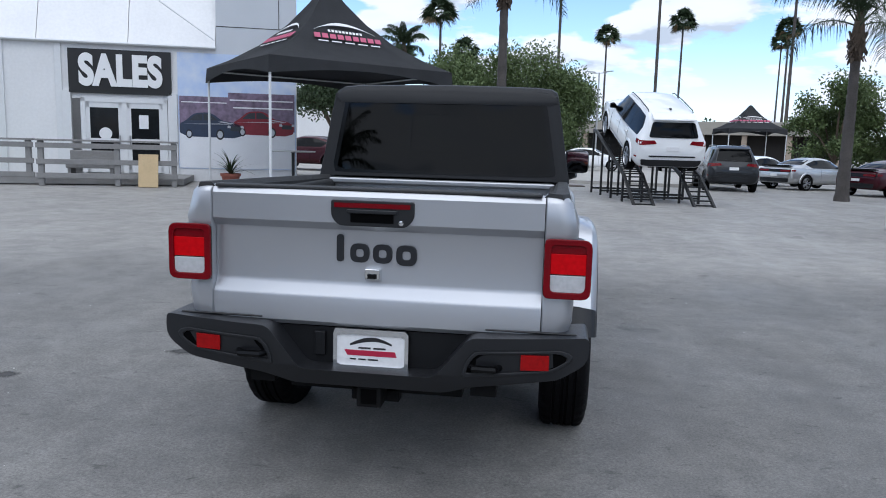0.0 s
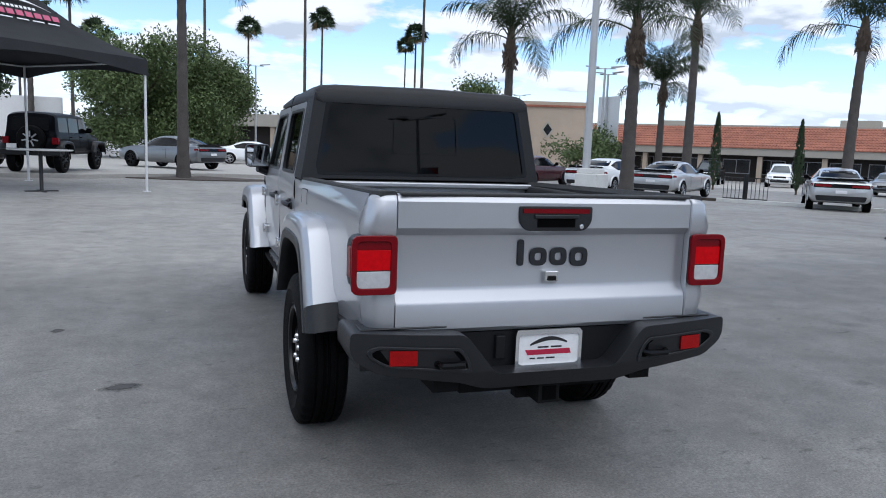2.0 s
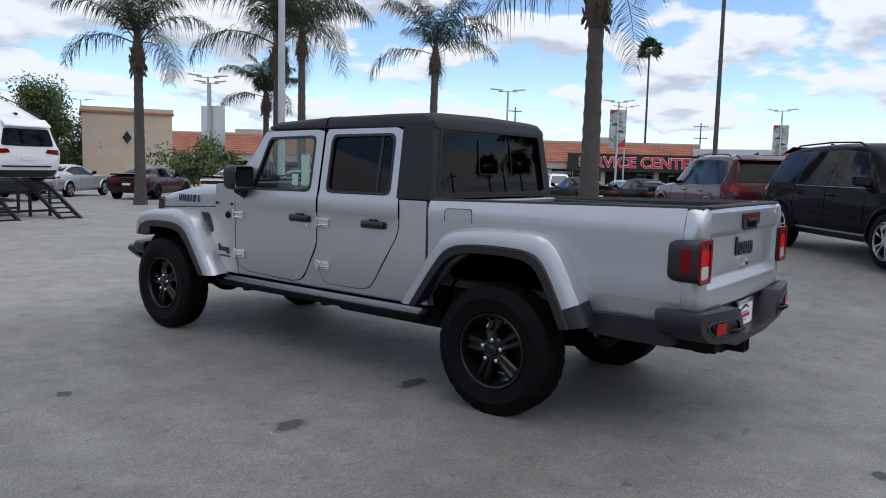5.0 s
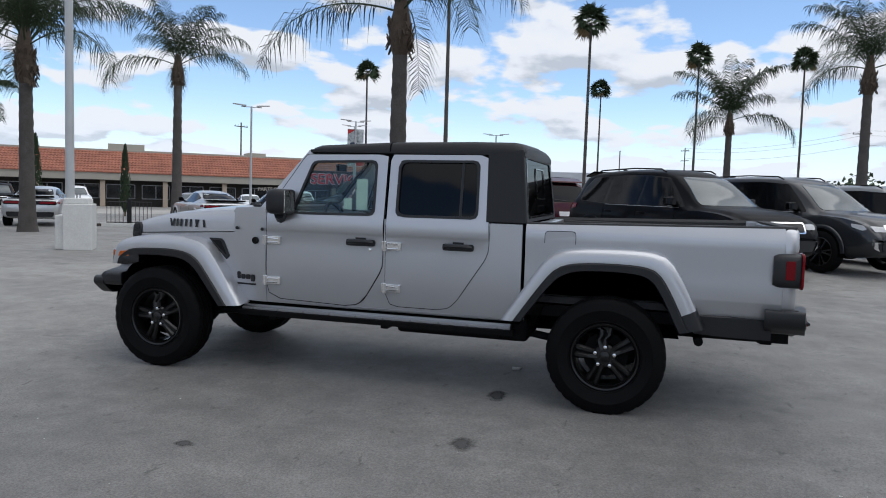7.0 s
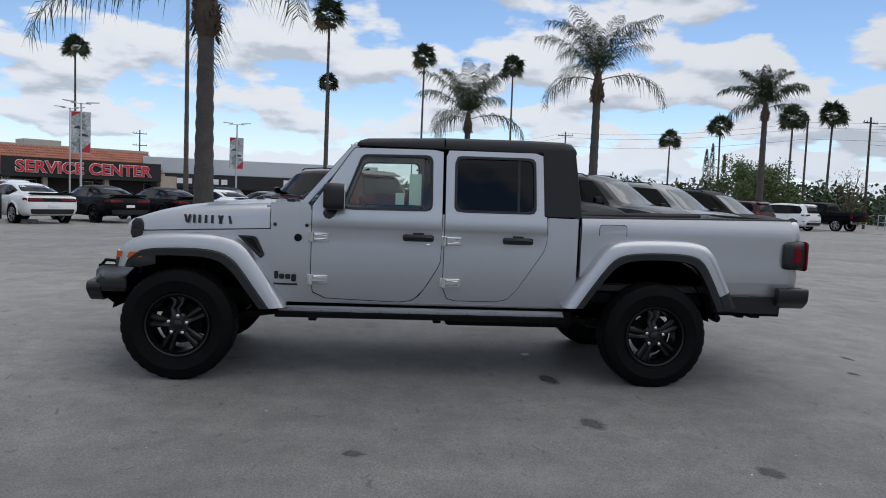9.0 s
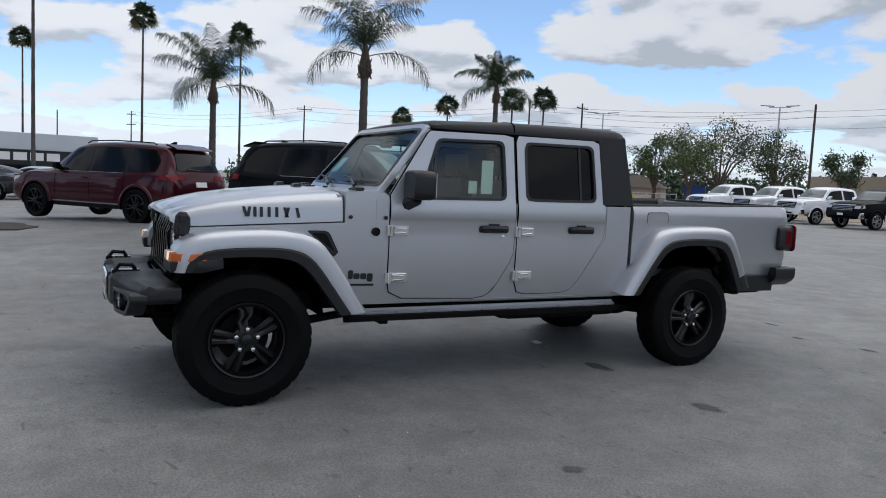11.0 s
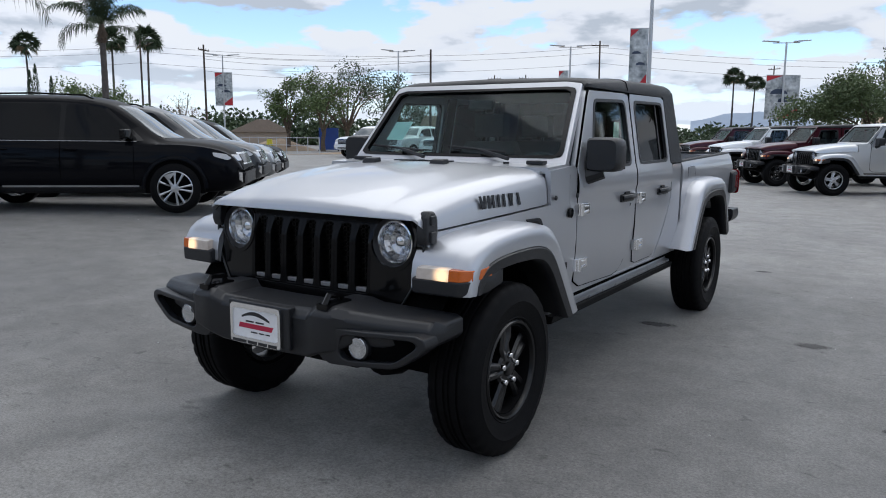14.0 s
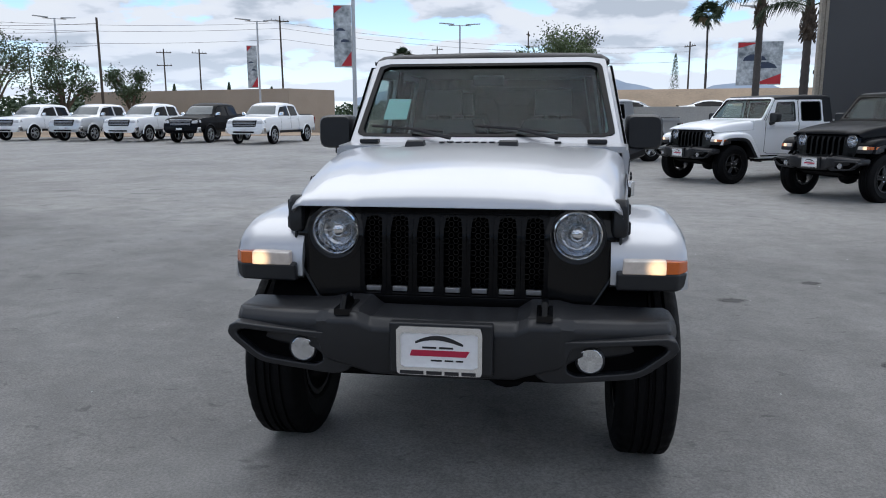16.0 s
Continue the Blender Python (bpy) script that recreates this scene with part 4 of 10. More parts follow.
    if hero:
        bm = bmesh.new()
        for i in range(9):
            x = -0.17 + i * 0.042
            box(bm, x, x + 0.026, 2.885, 2.95, 1.300, 1.306)
        part("hood_vent", bm, M["plastic"], hood, "black slotted hood vent")
        for x, y in ((-0.16, 3.02), (0.30, 3.02)):
            bm = bmesh.new()
            loft(bm, [[(x - 0.05, y + 0.03, 1.285), (x + 0.05, y + 0.03, 1.285), (x + 0.05, y - 0.03, 1.285), (x - 0.05, y - 0.03, 1.285)], [(x - 0.04, y + 0.02, 1.312), (x + 0.04, y + 0.02, 1.312), (x + 0.045, y - 0.025, 1.318), (x - 0.045, y - 0.025, 1.318)]])
            part("washer_nozzle", bm, M["plastic"], hood, bevel=0.004)
        for s in (-1, 1):   # hood latches and bumpers
            bm = bmesh.new()
            lat = [(3.790, 0.985), (3.862, 0.985), (3.874, 1.02), (3.862, 1.105), (3.838, 1.130), (3.800, 1.128), (3.780, 1.095), (3.778, 1.03)]
            loft(bm, [[(s * x, 3.825 + (y - 3.825) * k, 1.06 + (z - 1.06) * k) for y, z in lat] for x, k in ((0.605, 0.9), (0.620, 1.0), (0.652, 1.0), (0.662, 0.84))])
            box(bm, min(s * 0.64, s * 0.672), max(s * 0.64, s * 0.672), 3.805, 3.848, 0.995, 1.045)
            box(bm, min(s * 0.64, s * 0.670), max(s * 0.64, s * 0.670), 3.802, 3.845, 1.070, 1.112)
            part("hood_latch", bm, M["plastic"], hood, "black rubber hood latch", bevel=0.008)
            bm = bmesh.new()
            box(bm, s * 0.60 - 0.05, s * 0.60 + 0.05, 2.70, 2.76, 1.290, 1.312)
            part("windscreen_rest", bm, M["plastic"], hood, bevel=0.006)
            # hood lettering stands as plain slanted bars
            def hd(y, z, d, s=s):
                w = 0.737 - (y - 2.872) * 0.080
                return (s * (w + 0.006 - max(0, z - 1.14) * 0.30 + d), y, z)
            y0, sg = (3.49, -1) if s < 0 else (3.15, 1)
            for k_, (o_, ln) in enumerate(((0.0, 0.016), (0.036, -0.012), (0.066, 0.0), (0.104, 0.0), (0.150, 0.0), (0.196, 0.0), (0.244, 0.016), (0.268, -0.016), (0.318, 0.012))):
                ya, wd = y0 + sg * o_, 0.018
                z0, z1 = 1.112, 1.172
                bm = bmesh.new()
                bars(bm, [[(ya + sg * ln, z0), (ya + sg * (ln + wd), z0), (ya + sg * wd, z1), (ya, z1)]], hd, 0.003)
                part("hood_decal_bar", bm, M["decal"], hood, "dark grey decal bar")
    # --- windscreen frame ---
    def ws(a, b, d):
        # a across, b up the slope 0..1
        return (a, 2.655 - 0.375 * b - d * 0.8, 1.285 + 0.455 * b - d * 0.5)
    outer = rounded([(-0.735, 0.0, 0), (0.735, 0.0, 0), (0.655, 1.045, 0.05), (-0.655, 1.045, 0.05)], 4)
    inner = rounded([(-0.698, 0.085, 0.06), (0.698, 0.085, 0.06), (0.629, 0.965, 0.06), (-0.629, 0.965, 0.06)], 5)
    part("windscreen_frame", plate(outer, ws, 0.05, inner, n=96), paint, T, bevel=0.008 if hero else 0)
    seal_in = [(a * 0.965, 0.5 + (b - 0.5) * 0.94) for a, b in inner]
    seal_out = [(a * 1.006, 0.5 + (b - 0.5) * 1.012) for a, b in inner]
    part("windscreen_seal", plate(seal_out, lambda a, b, d: ws(a, b, d - 0.004), 0.03, seal_in, n=96), M["gloss"], T)
    part("windscreen", plate(seal_out, lambda a, b, d: ws(a, b, d + 0.012), 0.005), M["windscreen"], T, "lightly tinted windscreen")
    if hero:
        for px, tip in ((0.17, 0.62), (-0.40, 0.05)):
            bm = bmesh.new()
            a = Vector(ws(px, 0.02, -0.045)); b = Vector(ws((px + tip) / 2, 0.14, -0.030))
            tube(bm, [a, b], [0.012, 0.008], 6)
            tube(bm, [Vector(ws(tip, 0.19, -0.016)), Vector(ws(px - 0.02 + (tip - px) * 0.15, 0.125, -0.016))], 0.008, 6)
            lathe(bm, [(0.018, 1.262), (0.018, 1.30)], 10, "z", (a.x, a.y + 0.02, 0))
            part("wiper", bm, M["plastic"], T, "black windscreen wiper")
    # --- hard top ---
    bm = bmesh.new()
    rings = []
    for y, w, zt in ((2.258, 0.655, 1.748), (2.240, 0.662, 1.766), (2.18, 0.668, 1.784), (1.6, 0.672, 1.812), (1.0, 0.676, 1.822), (0.70, 0.678, 1.820), (0.635, 0.676, 1.808), (0.605, 0.668, 1.775)):
        zl = 1.725
        up = [(w + 0.018, zl), (w + 0.018, zl + 0.02), (w + 0.004, zt - 0.025), (w - 0.03, zt - 0.006), (w - 0.12, zt + 0.003), (0, zt + 0.012)]
        rings.append([(-a, y, b) for a, b in up] + [(a, y, b) for a, b in reversed(up[:-1])] + [(w - 0.03, y, zl - 0.015), (-w + 0.03, y, zl - 0.015)])
    loft(bm, rings)
    top_mat = roof or M["hardtop"]
    top = part("hard_top", bm, top_mat, T, "black removable hard top", smooth=50)
    if hero:
        bm = bmesh.new()
        prof = [(0.692, 1.735), (0.692, 1.747), (0.679, 1.790), (0.644, 1.808), (0.552, 1.8175), (0.0, 1.827)]
        loft(bm, [[(-a, y, b) for a, b in prof] + [(a, y, b) for a, b in reversed(prof[:-1])] for y in (1.605, 1.613)])
        part("roof_seam", bm, M["dark"], top)
    for s in (-1, 1):
        quarter = [(0.852, 1.248), (0.868, 1.735), (0.615, 1.770), (0.560, 1.248)]
        bm = plate(quarter, lambda y, z, d: (s * (side_x(y, z) + 0.003 - d), y, z), 0.10, None, [("b", 1.4), ("b", 1.55), ("a", 0.64), ("a", 0.60)])
        part("top_quarter", bm, top_mat, top, bevel=0.02)
    # rear wall of the top with its window
    def rw(a, b, d):
        return (a * (1 - 0.10 * b), 0.562 + 0.055 * b + d, 1.255 + 0.54 * b)
    r_out = rounded([(-0.765, 0.0, 0.0), (0.765, 0.0, 0.0), (0.752, 1.0, 0.10), (-0.752, 1.0, 0.10)], 4)
    r_in = rounded([(-0.690, 0.06, 0.05), (0.690, 0.06, 0.05), (0.672, 0.875, 0.05), (-0.672, 0.875, 0.05)], 5)
    part("top_rear_wall", plate(r_out, rw, 0.05, r_in, n=96), top_mat, top, bevel=0.008 if hero else 0)
    part("rear_window", plate([(a * 1.01, 0.47 + (b - 0.47) * 1.02) for a, b in r_in], lambda a, b, d: rw(a, b, d + 0.006), 0.004), M["privacy"], top, "dark tinted rear window")
    if hero:
        so = rounded([(-0.22, 0.30, 0.03), (0.22, 0.30, 0.03), (0.22, 0.74, 0.03), (-0.22, 0.74, 0.03)], 4)
        si = [(a * 0.95, 0.52 + (b - 0.52) * 0.94) for a, b in so]
        part("slider_frame", plate(so, lambda a, b, d: rw(a, b, d - 0.002), 0.006, si), M["gloss"], top)
        bo = [(a * 1.015, 0.47 + (b - 0.47) * 1.025) for a, b in r_in]
        bi = [(a * 0.975, 0.47 + (b - 0.47) * 0.955) for a, b in r_in]
        part("rear_window_seal", plate(bo, lambda a, b, d: rw(a, b, d - 0.003), 0.012, bi, n=96), M["gloss"], top)
    # --- cab shell: floor, firewall, back wall, headliner, pillars ---
    bm = bmesh.new()
    box(bm, -0.72, 0.72, 0.60, 2.75, 0.53, 0.58)
    box(bm, -0.70, 0.70, 2.66, 2.72, 0.55, 1.24)
    box(bm, -0.72, 0.72, 0.60, 0.64, 0.55, 1.25)
    part("cab_floor", bm, M["dark"], T)
    bm = bmesh.new()
    box(bm, -0.62, 0.62, 0.68, 2.26, 1.705, 1.722)
    part("headliner", bm, M["headliner"], T)
    # --- interior ---
    for x in (-0.37, 0.37):
        for y, front in ((1.62, True), (0.86, False)):
            bm = bmesh.new()
            box(bm, x - 0.25, x + 0.25, y, y + 0.48, 0.80, 0.95)
            loft(bm, [[(x - 0.24, y + 0.06, 0.86), (x + 0.24, y + 0.06, 0.86), (x + 0.24, y - 0.10, 0.86), (x - 0.24, y - 0.10, 0.86)],
                      [(x - 0.24, y - 0.04, 1.30), (x + 0.24, y - 0.04, 1.30), (x + 0.24, y - 0.15, 1.30), (x - 0.24, y - 0.15, 1.30)],
                      [(x - 0.19, y - 0.07, 1.40), (x + 0.19, y - 0.07, 1.40), (x + 0.19, y - 0.16, 1.40), (x - 0.19, y - 0.16, 1.40)]])
            box(bm, x - 0.12, x + 0.12, y - 0.17, y - 0.07, 1.43, 1.60)
            tube(bm, [(x - 0.05, y - 0.12, 1.38), (x - 0.05, y - 0.12, 1.45)], 0.008, 6)
            tube(bm, [(x + 0.05, y - 0.12, 1.38), (x + 0.05, y - 0.12, 1.45)], 0.008, 6)
            part("seat", bm, M["seat"], T, "dark cloth seat", bevel=0.03 if hero else 0)
    bm = bmesh.new()
    loft(bm, [[(x, 2.30, 0.98), (x, 2.28, 1.18), (x, 2.36, 1.245), (x, 2.62, 1.255), (x, 2.62, 0.98)] for x in (-0.70, 0.70)])
    part("dashboard", bm, M["seat"], T)
    if hero:
        bm = bmesh.new()
        lathe(bm, [(0.19 + 0.015 * math.cos(a), 0.015 * math.sin(a)) for a in steps(0, 2 * math.pi, 8)][:-1], 24, "y", closed=True)
        box(bm, -0.18, 0.18, -0.01, 0.01, -0.02, 0.02)
        wh = part("steering_wheel", bm, M["seat"], T)
        wh.matrix_basis = pose(-0.37, 2.15, 1.16, -22, 0, 0)
        # paper stickers behind the glass
        bm = bmesh.new()
        box(bm, -0.704, -0.702, 1.775, 1.865, 1.30, 1.53)
        part("window_sticker", bm, M["sticker"], T, "pale green paper sticker in the door window")
        bm = bmesh.new()
        box(bm, -0.706, -0.704, 1.90, 1.965, 1.30, 1.385)
        part("window_sticker", bm, M["sticker"], T)
        bm = bmesh.new()
        bars(bm, [[(0.44, 0.30), (0.57, 0.30), (0.555, 0.55), (0.425, 0.55)]], lambda a, b, d: ws(a, b, 0.02 - d), 0.001)
        part("windscreen_sticker", bm, M["sticker"], T, "white price sheet inside the windscreen")
        bm = bmesh.new()
        box(bm, -0.09, 0.09, 2.28, 2.31, 1.60, 1.66)
        part("inner_mirror", bm, M["plastic"], T, bevel=0.01)
    # --- bed ---
    bm = bmesh.new()
    box(bm, -0.70, 0.70, -1.15, 0.56, 0.70, 0.745)
    bf = part("bed_floor", bm, M["bedliner"], T, "ribbed black bed floor")
    if hero:
        for i in range(11):
            x = -0.60 + i * 0.12
            bm = bmesh.new(); box(bm, x - 0.03, x + 0.03, -1.13, 0.54, 0.744, 0.756)
            part("floor_rib", bm, M["bedliner"], bf)
    bm = bmesh.new()
    box(bm, -0.70, 0.70, 0.515, 0.555, 0.74, 1.235)
    box(bm, -0.69, 0.69, 0.47, 0.555, 1.215, 1.248)
    part("bed_front_wall", bm, paint, T, bevel=0.01)
    if hero:
        for x in (-0.52, 0.52):
            bm = bmesh.new(); box(bm, x - 0.05, x + 0.05, 0.50, 0.515, 1.11, 1.19)
            part("tie_down", bm, M["steel"], T, bevel=0.004)
    # --- tailgate ---
    bm = bmesh.new()
    prof = [(-1.125, 0.742), (-1.185, 0.742), (-1.200, 0.760), (-1.200, 0.855), (-1.196, 0.868), (-1.172, 0.905), (-1.168, 0.925), (-1.168, 1.118), (-1.172, 1.130), (-1.190, 1.146), (-1.200, 1.160), (-1.200, 1.262), (-1.186, 1.283), (-1.165, 1.290), (-1.120, 1.288), (-1.105, 1.27)]
    loft(bm, [[(x, y + 0.012 * (abs(x) / 0.655) ** 6, z) for y, z in prof] for x in (-0.6605, -0.60, -0.4, -0.2, 0, 0.2, 0.4, 0.60, 0.6605)])
    gate = part("tailgate", bm, paint, T, smooth=25)
    bm = bmesh.new(); box(bm, -0.648, 0.648, -1.19, -1.10, 1.284, 1.296)
    part("tailgate_cap", bm, M["bedliner"], gate, bevel=0.005)
    def bk(a, b, d):
        return (a, -1.200 - d, b)
    bm = bmesh.new()
    bars(bm, [rounded([(-0.165, 1.250, 0.01), (0.165, 1.250, 0.01), (0.165, 1.185, 0.02), (0.135, 1.150, 0.02), (-0.135, 1.150, 0.02), (-0.165, 1.185, 0.02)], 3)], bk, 0.010)
    hnd = part("tailgate_handle", bm, M["plastic"], gate, "black tailgate handle with red bar", bevel=0.004)
    bm = bmesh.new(); box(bm, -0.150, 0.150, -1.214, -1.208, 1.222, 1.240)
    part("high_brake_light", bm, M["redlens"], hnd)
    bm = bmesh.new(); box(bm, -0.085, 0.085, -1.213, -1.208, 1.165, 1.205)
    part("handle_pocket", bm, M["dark"], hnd)
    bm = bmesh.new(); box(bm, -0.10, 0.10, -1.220, -1.208, 1.200, 1.216)
    part("handle_grip", bm, M["plastic"], hnd, bevel=0.004)
    if hero:
        bm = bmesh.new(); lathe(bm, [(0.010, -1.210), (0.010, -1.214), (0.004, -1.215)], 12, "y", (0.115, 0, 1.168))
        part("tailgate_lock", bm, M["chrome"], hnd)
        # emblem: four plain dark blocks
        bm = bmesh.new()
        def em(a, b, d):
            return (a, -1.168 - d, b)
        for j, (a0, a1, b0, b1) in enumerate(((-0.150, -0.122, 1.003, 1.112), (-0.095, -0.018, 1.003, 1.078), (-0.003, 0.074, 1.003, 1.078), (0.090, 0.172, 0.998, 1.078))):
            o_ = rounded([(a0, b0, 0.030), (a1, b0, 0.030), (a1, b1, 0.030), (a0, b1, 0.030)], 4)
            if j:
                c_ = ((a0 + a1) / 2, (b0 + b1) / 2)
                bm2 = plate(o_, lambda a, b, d: em(a, b, 0.010 - d), 0.010, [(c_[0] + (a - c_[0]) * 0.42, c_[1] + (b - c_[1]) * 0.42) for a, b in o_], n=32)
                me = bpy.data.meshes.new("tmp"); bm2.to_mesh(me); bm2.free(); bm.from_mesh(me); bpy.data.meshes.remove(me)
            else:
                bars(bm, [o_], em, 0.010)
        part("tailgate_emblem", bm, M["decal"], gate, "dark emblem of a bar and three rings", bevel=0.002)
        bm = bmesh.new()
        loft(bm, [[(-0.034, -1.166, 0.925), (0.034, -1.166, 0.925), (0.034, -1.166, 0.985), (-0.034, -1.166, 0.985)], [(-0.030, -1.195, 0.940), (0.030, -1.195, 0.940), (0.030, -1.200, 0.982), (-0.030, -1.200, 0.982)]])
        part("rear_camera", bm, M["chrome"], gate, bevel=0.004)
        bm = bmesh.new(); box(bm, -0.018, 0.018, -1.202, -1.19, 0.944, 0.962)
        part("camera_lens", bm, M["gloss"], gate)
    # --- rear bumper ---
    def sweep(x):
        return 0.22 * max(0.0, abs(x) - 0.42) ** 1.6
    outl = rounded([(-0.845, 0.768, 0.02), (-0.850, 0.672, 0.05), (-0.74, 0.605, 0.03), (-0.42, 0.560, 0.03), (-0.30, 0.520, 0.03), (0.30, 0.520, 0.03), (0.42, 0.560, 0.03), (0.74, 0.605, 0.03), (0.850, 0.672, 0.05), (0.845, 0.768, 0.02), (0.40, 0.755, 0.03), (0.265, 0.588, 0.03), (-0.265, 0.588, 0.03), (-0.40, 0.755, 0.03)], 3)
    bm = plate(outl, lambda a, b, d: (a, -1.290 + d + sweep(a) + max(0, 0.60 - b) * 0.5, b), 0.24, None, [("a", x) for x in (-0.8, -0.7, -0.6, -0.5, -0.4, 0.4, 0.5, 0.6, 0.7, 0.8)] + [("b", 0.60)])
    rb = part("rear_bumper", bm, M["plastic"], T, "textured black rear bumper", bevel=0.026)
    bm = bmesh.new(); box(bm, -0.42, 0.42, -1.175, -1.10, 0.56, 0.735)
    part("plate_recess", bm, M["plastic_dark"], rb)
    bm = bmesh.new(); box(bm, -0.235, -0.190, -1.195, -1.17, 0.62, 0.72)
    part("trailer_socket", bm, M["plastic_dark"], rb, bevel=0.006)
    dealer_plate(rb, (0.0, -1.195, 0.655), -1)
    for s in (-1, 1):
        pk_o = rounded([(0.36, 0.60, 0.03), (0.72, 0.635, 0.03), (0.80, 0.690, 0.03), (0.76, 0.720, 0.02), (0.41, 0.705, 0.03)], 3)
        pk_i = [(0.575 + (a - 0.575) * 0.90, 0.668 + (b - 0.668) * 0.76) for a, b in pk_o]
        bm = plate(pk_o, lambda a, b, d: (s * a, -1.296 + d + sweep(a), b), 0.012, pk_i)
        part("bumper_pocket_rim", bm, M["plastic"], rb, bevel=0.003)
        # flat near-black sheet; the pocket's shade is in its colour
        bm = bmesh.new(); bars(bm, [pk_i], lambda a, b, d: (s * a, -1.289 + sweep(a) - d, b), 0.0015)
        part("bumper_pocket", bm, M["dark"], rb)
        bm = bmesh.new(); x0, x1 = sorted((s * 0.595, s * 0.700))
        bars(bm, [[(x0, 0.642), (x1, 0.642), (x1, 0.700), (x0, 0.700)]], lambda a, b, d: (a, -1.292 + sweep(a) - d, b), 0.006)
        part("bumper_reflector", bm, M["redreflex"], rb, "red reflector")
        bm = bmesh.new()
        tube(bm, [(s * 0.52, -1.27, 0.645), (s * 0.50, -1.315, 0.645), (s * 0.42, -1.315, 0.645), (s * 0.40, -1.27, 0.645)], 0.014, 8)
        part("tow_hook", bm, M["gloss"], rb)
        # step texture pad
        bm = bmesh.new(); x0, x1 = sorted((s * 0.45, s * 0.80))
        box(bm, x0, x1, -1.20, -1.10, 0.764, 0.772)
        part("bumper_step", bm, M["plastic"], rb, bevel=0.004)
        # lower valance under the bed
        bm = bmesh.new()
        loft(bm, [[(s * 0.765, y, 0.70 - 0.02 * (y < -1)), (s * 0.775, y, 0.69), (s * 0.765, y, z), (s * 0.66, y, z), (s * 0.66, y, 0.70)] for y, z in ((-0.58, 0.57), (-0.8, 0.56), (-1.05, 0.56))])
        part("bed_valance", bm, M["plastic"], T)
    # --- grille and lamps ---
    bm = bmesh.new()
    gx = lambda x, z: 3.875 - 0.12 * max(0, abs(x) - 0.36) ** 1.3 - (z - 0.9) * 0.05 - max(0, z - 0.985) * 0.34
    def gp(a, b, d):
        return (a, gx(a, b) - d, b)
    xs = [-0.315 + i * 0.105 for i in range(7)]
    for x in xs:
        c0, c1 = x - 0.0525, x + 0.0525
        bm2 = plate([(c0, 0.742), (c1, 0.742), (c1, 1.064), (c0, 1.064)], gp, 0.05 if hero else 0.03, rounded([(x - 0.035, 0.752, 0.012), (x + 0.035, 0.752, 0.012), (x + 0.035, 1.050, 0.024), (x - 0.035, 1.050, 0.024)], 4), [("b", 0.985), ("b", 0.99)], n=48)
        me = bpy.data.meshes.new("tmp"); bm2.to_mesh(me); bm2.free(); bm.from_mesh(me); bpy.data.meshes.remove(me)
    for o in ([(-0.3675, 0.69), (0.3675, 0.69), (0.3675, 0.742), (-0.3675, 0.742)], [(-0.3675, 1.062), (0.3675, 1.062), (0.3675, 1.105), (-0.3675, 1.105)]):
        bm2 = plate(o, gp, 0.05, None, [("a", x) for x in (-0.34, -0.2, 0, 0.2, 0.34)])
        me = bpy.data.meshes.new("tmp"); bm2.to_mesh(me); bm2.free(); bm.from_mesh(me); bpy.data.meshes.remove(me)
    grille = part("grille", bm, M["grille"], T, "gloss black seven-slot grille", bevel=0.007 if hero else 0)
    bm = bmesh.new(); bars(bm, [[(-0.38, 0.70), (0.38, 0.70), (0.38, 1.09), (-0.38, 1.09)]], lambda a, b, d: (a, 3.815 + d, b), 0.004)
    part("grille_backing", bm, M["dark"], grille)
    if hero:   # honeycomb mesh in each slot
        for x in xs:
            bm = bmesh.new()
            for j in range(14):
                z = 0.755 + j * 0.0225
                for k in range(2):
                    xx = x - 0.018 + k * 0.036 + (0.018 if j % 2 else 0) - 0.009
                    if abs(xx - x) < 0.034:
                        lathe(bm, [(0.0125, 3.835), (0.0125, 3.845), (0.0095, 3.845), (0.0095, 3.835)], 6, "y", (xx, 0, z), closed=False)
            part("grille_mesh", bm, M["gloss"], grille, "black honeycomb mesh")
        for x in xs:
            bm = bmesh.new()
            box(bm, x - 0.030, x + 0.030, gx(x, .75) - 0.03, gx(x, .75) - 0.006, 0.756, 0.776)
            part("slot_trim", bm, M["steel"], grille, "dull silver slot end", bevel=0.003)
    rim_path = []
    for s in (-1, 1):
        cx, cz = s * 0.476, 0.985
        wing = rounded([(s * 0.3675, 0.69, 0.0), (s * 0.52, 0.69, 0.05), (s * 0.622, 0.86, 0.05), (s * 0.640, 1.00, 0.05), (s * 0.60, 1.105, 0.08), (s * 0.3675, 1.105, 0.0)], 4)
        if s < 0:
            wing = wing[::-1]
        rim_path += wing
        hole = [(cx + 0.107 * math.cos(a), cz + 0.107 * math.sin(a)) for a in steps(0, 2 * math.pi, 40)[:-1]]
        part("lamp_surround", plate(wing, gp, 0.05, hole, n=80), M["gloss"], grille, bevel=0.006 if hero else 0)
        yf = gx(cx, cz) - 0.026
        bm = bmesh.new()
        lathe(bm, [(0.108, yf + 0.024), (0.100, yf + 0.010), (0.090, yf - 0.004), (0.094, yf - 0.02), (0.112, yf - 0.02)], 40, "y", (cx, 0, cz), closed=True)
        part("lamp_well", bm, M["plastic"], grille)
        hl = part("headlamp_bezel", plate([(cx + 0.122 * math.cos(a), cz + 0.122 * math.sin(a)) for a in steps(0, 2 * math.pi, 40)[:-1]], lambda a, b, d: (a, gx(a, b) + 0.004 - d, b), 0.012,
                                         [(cx + 0.104 * math.cos(a), cz + 0.104 * math.sin(a)) for a in steps(0, 2 * math.pi, 40)[:-1]]), M["gloss"], grille)
        bm = bmesh.new()
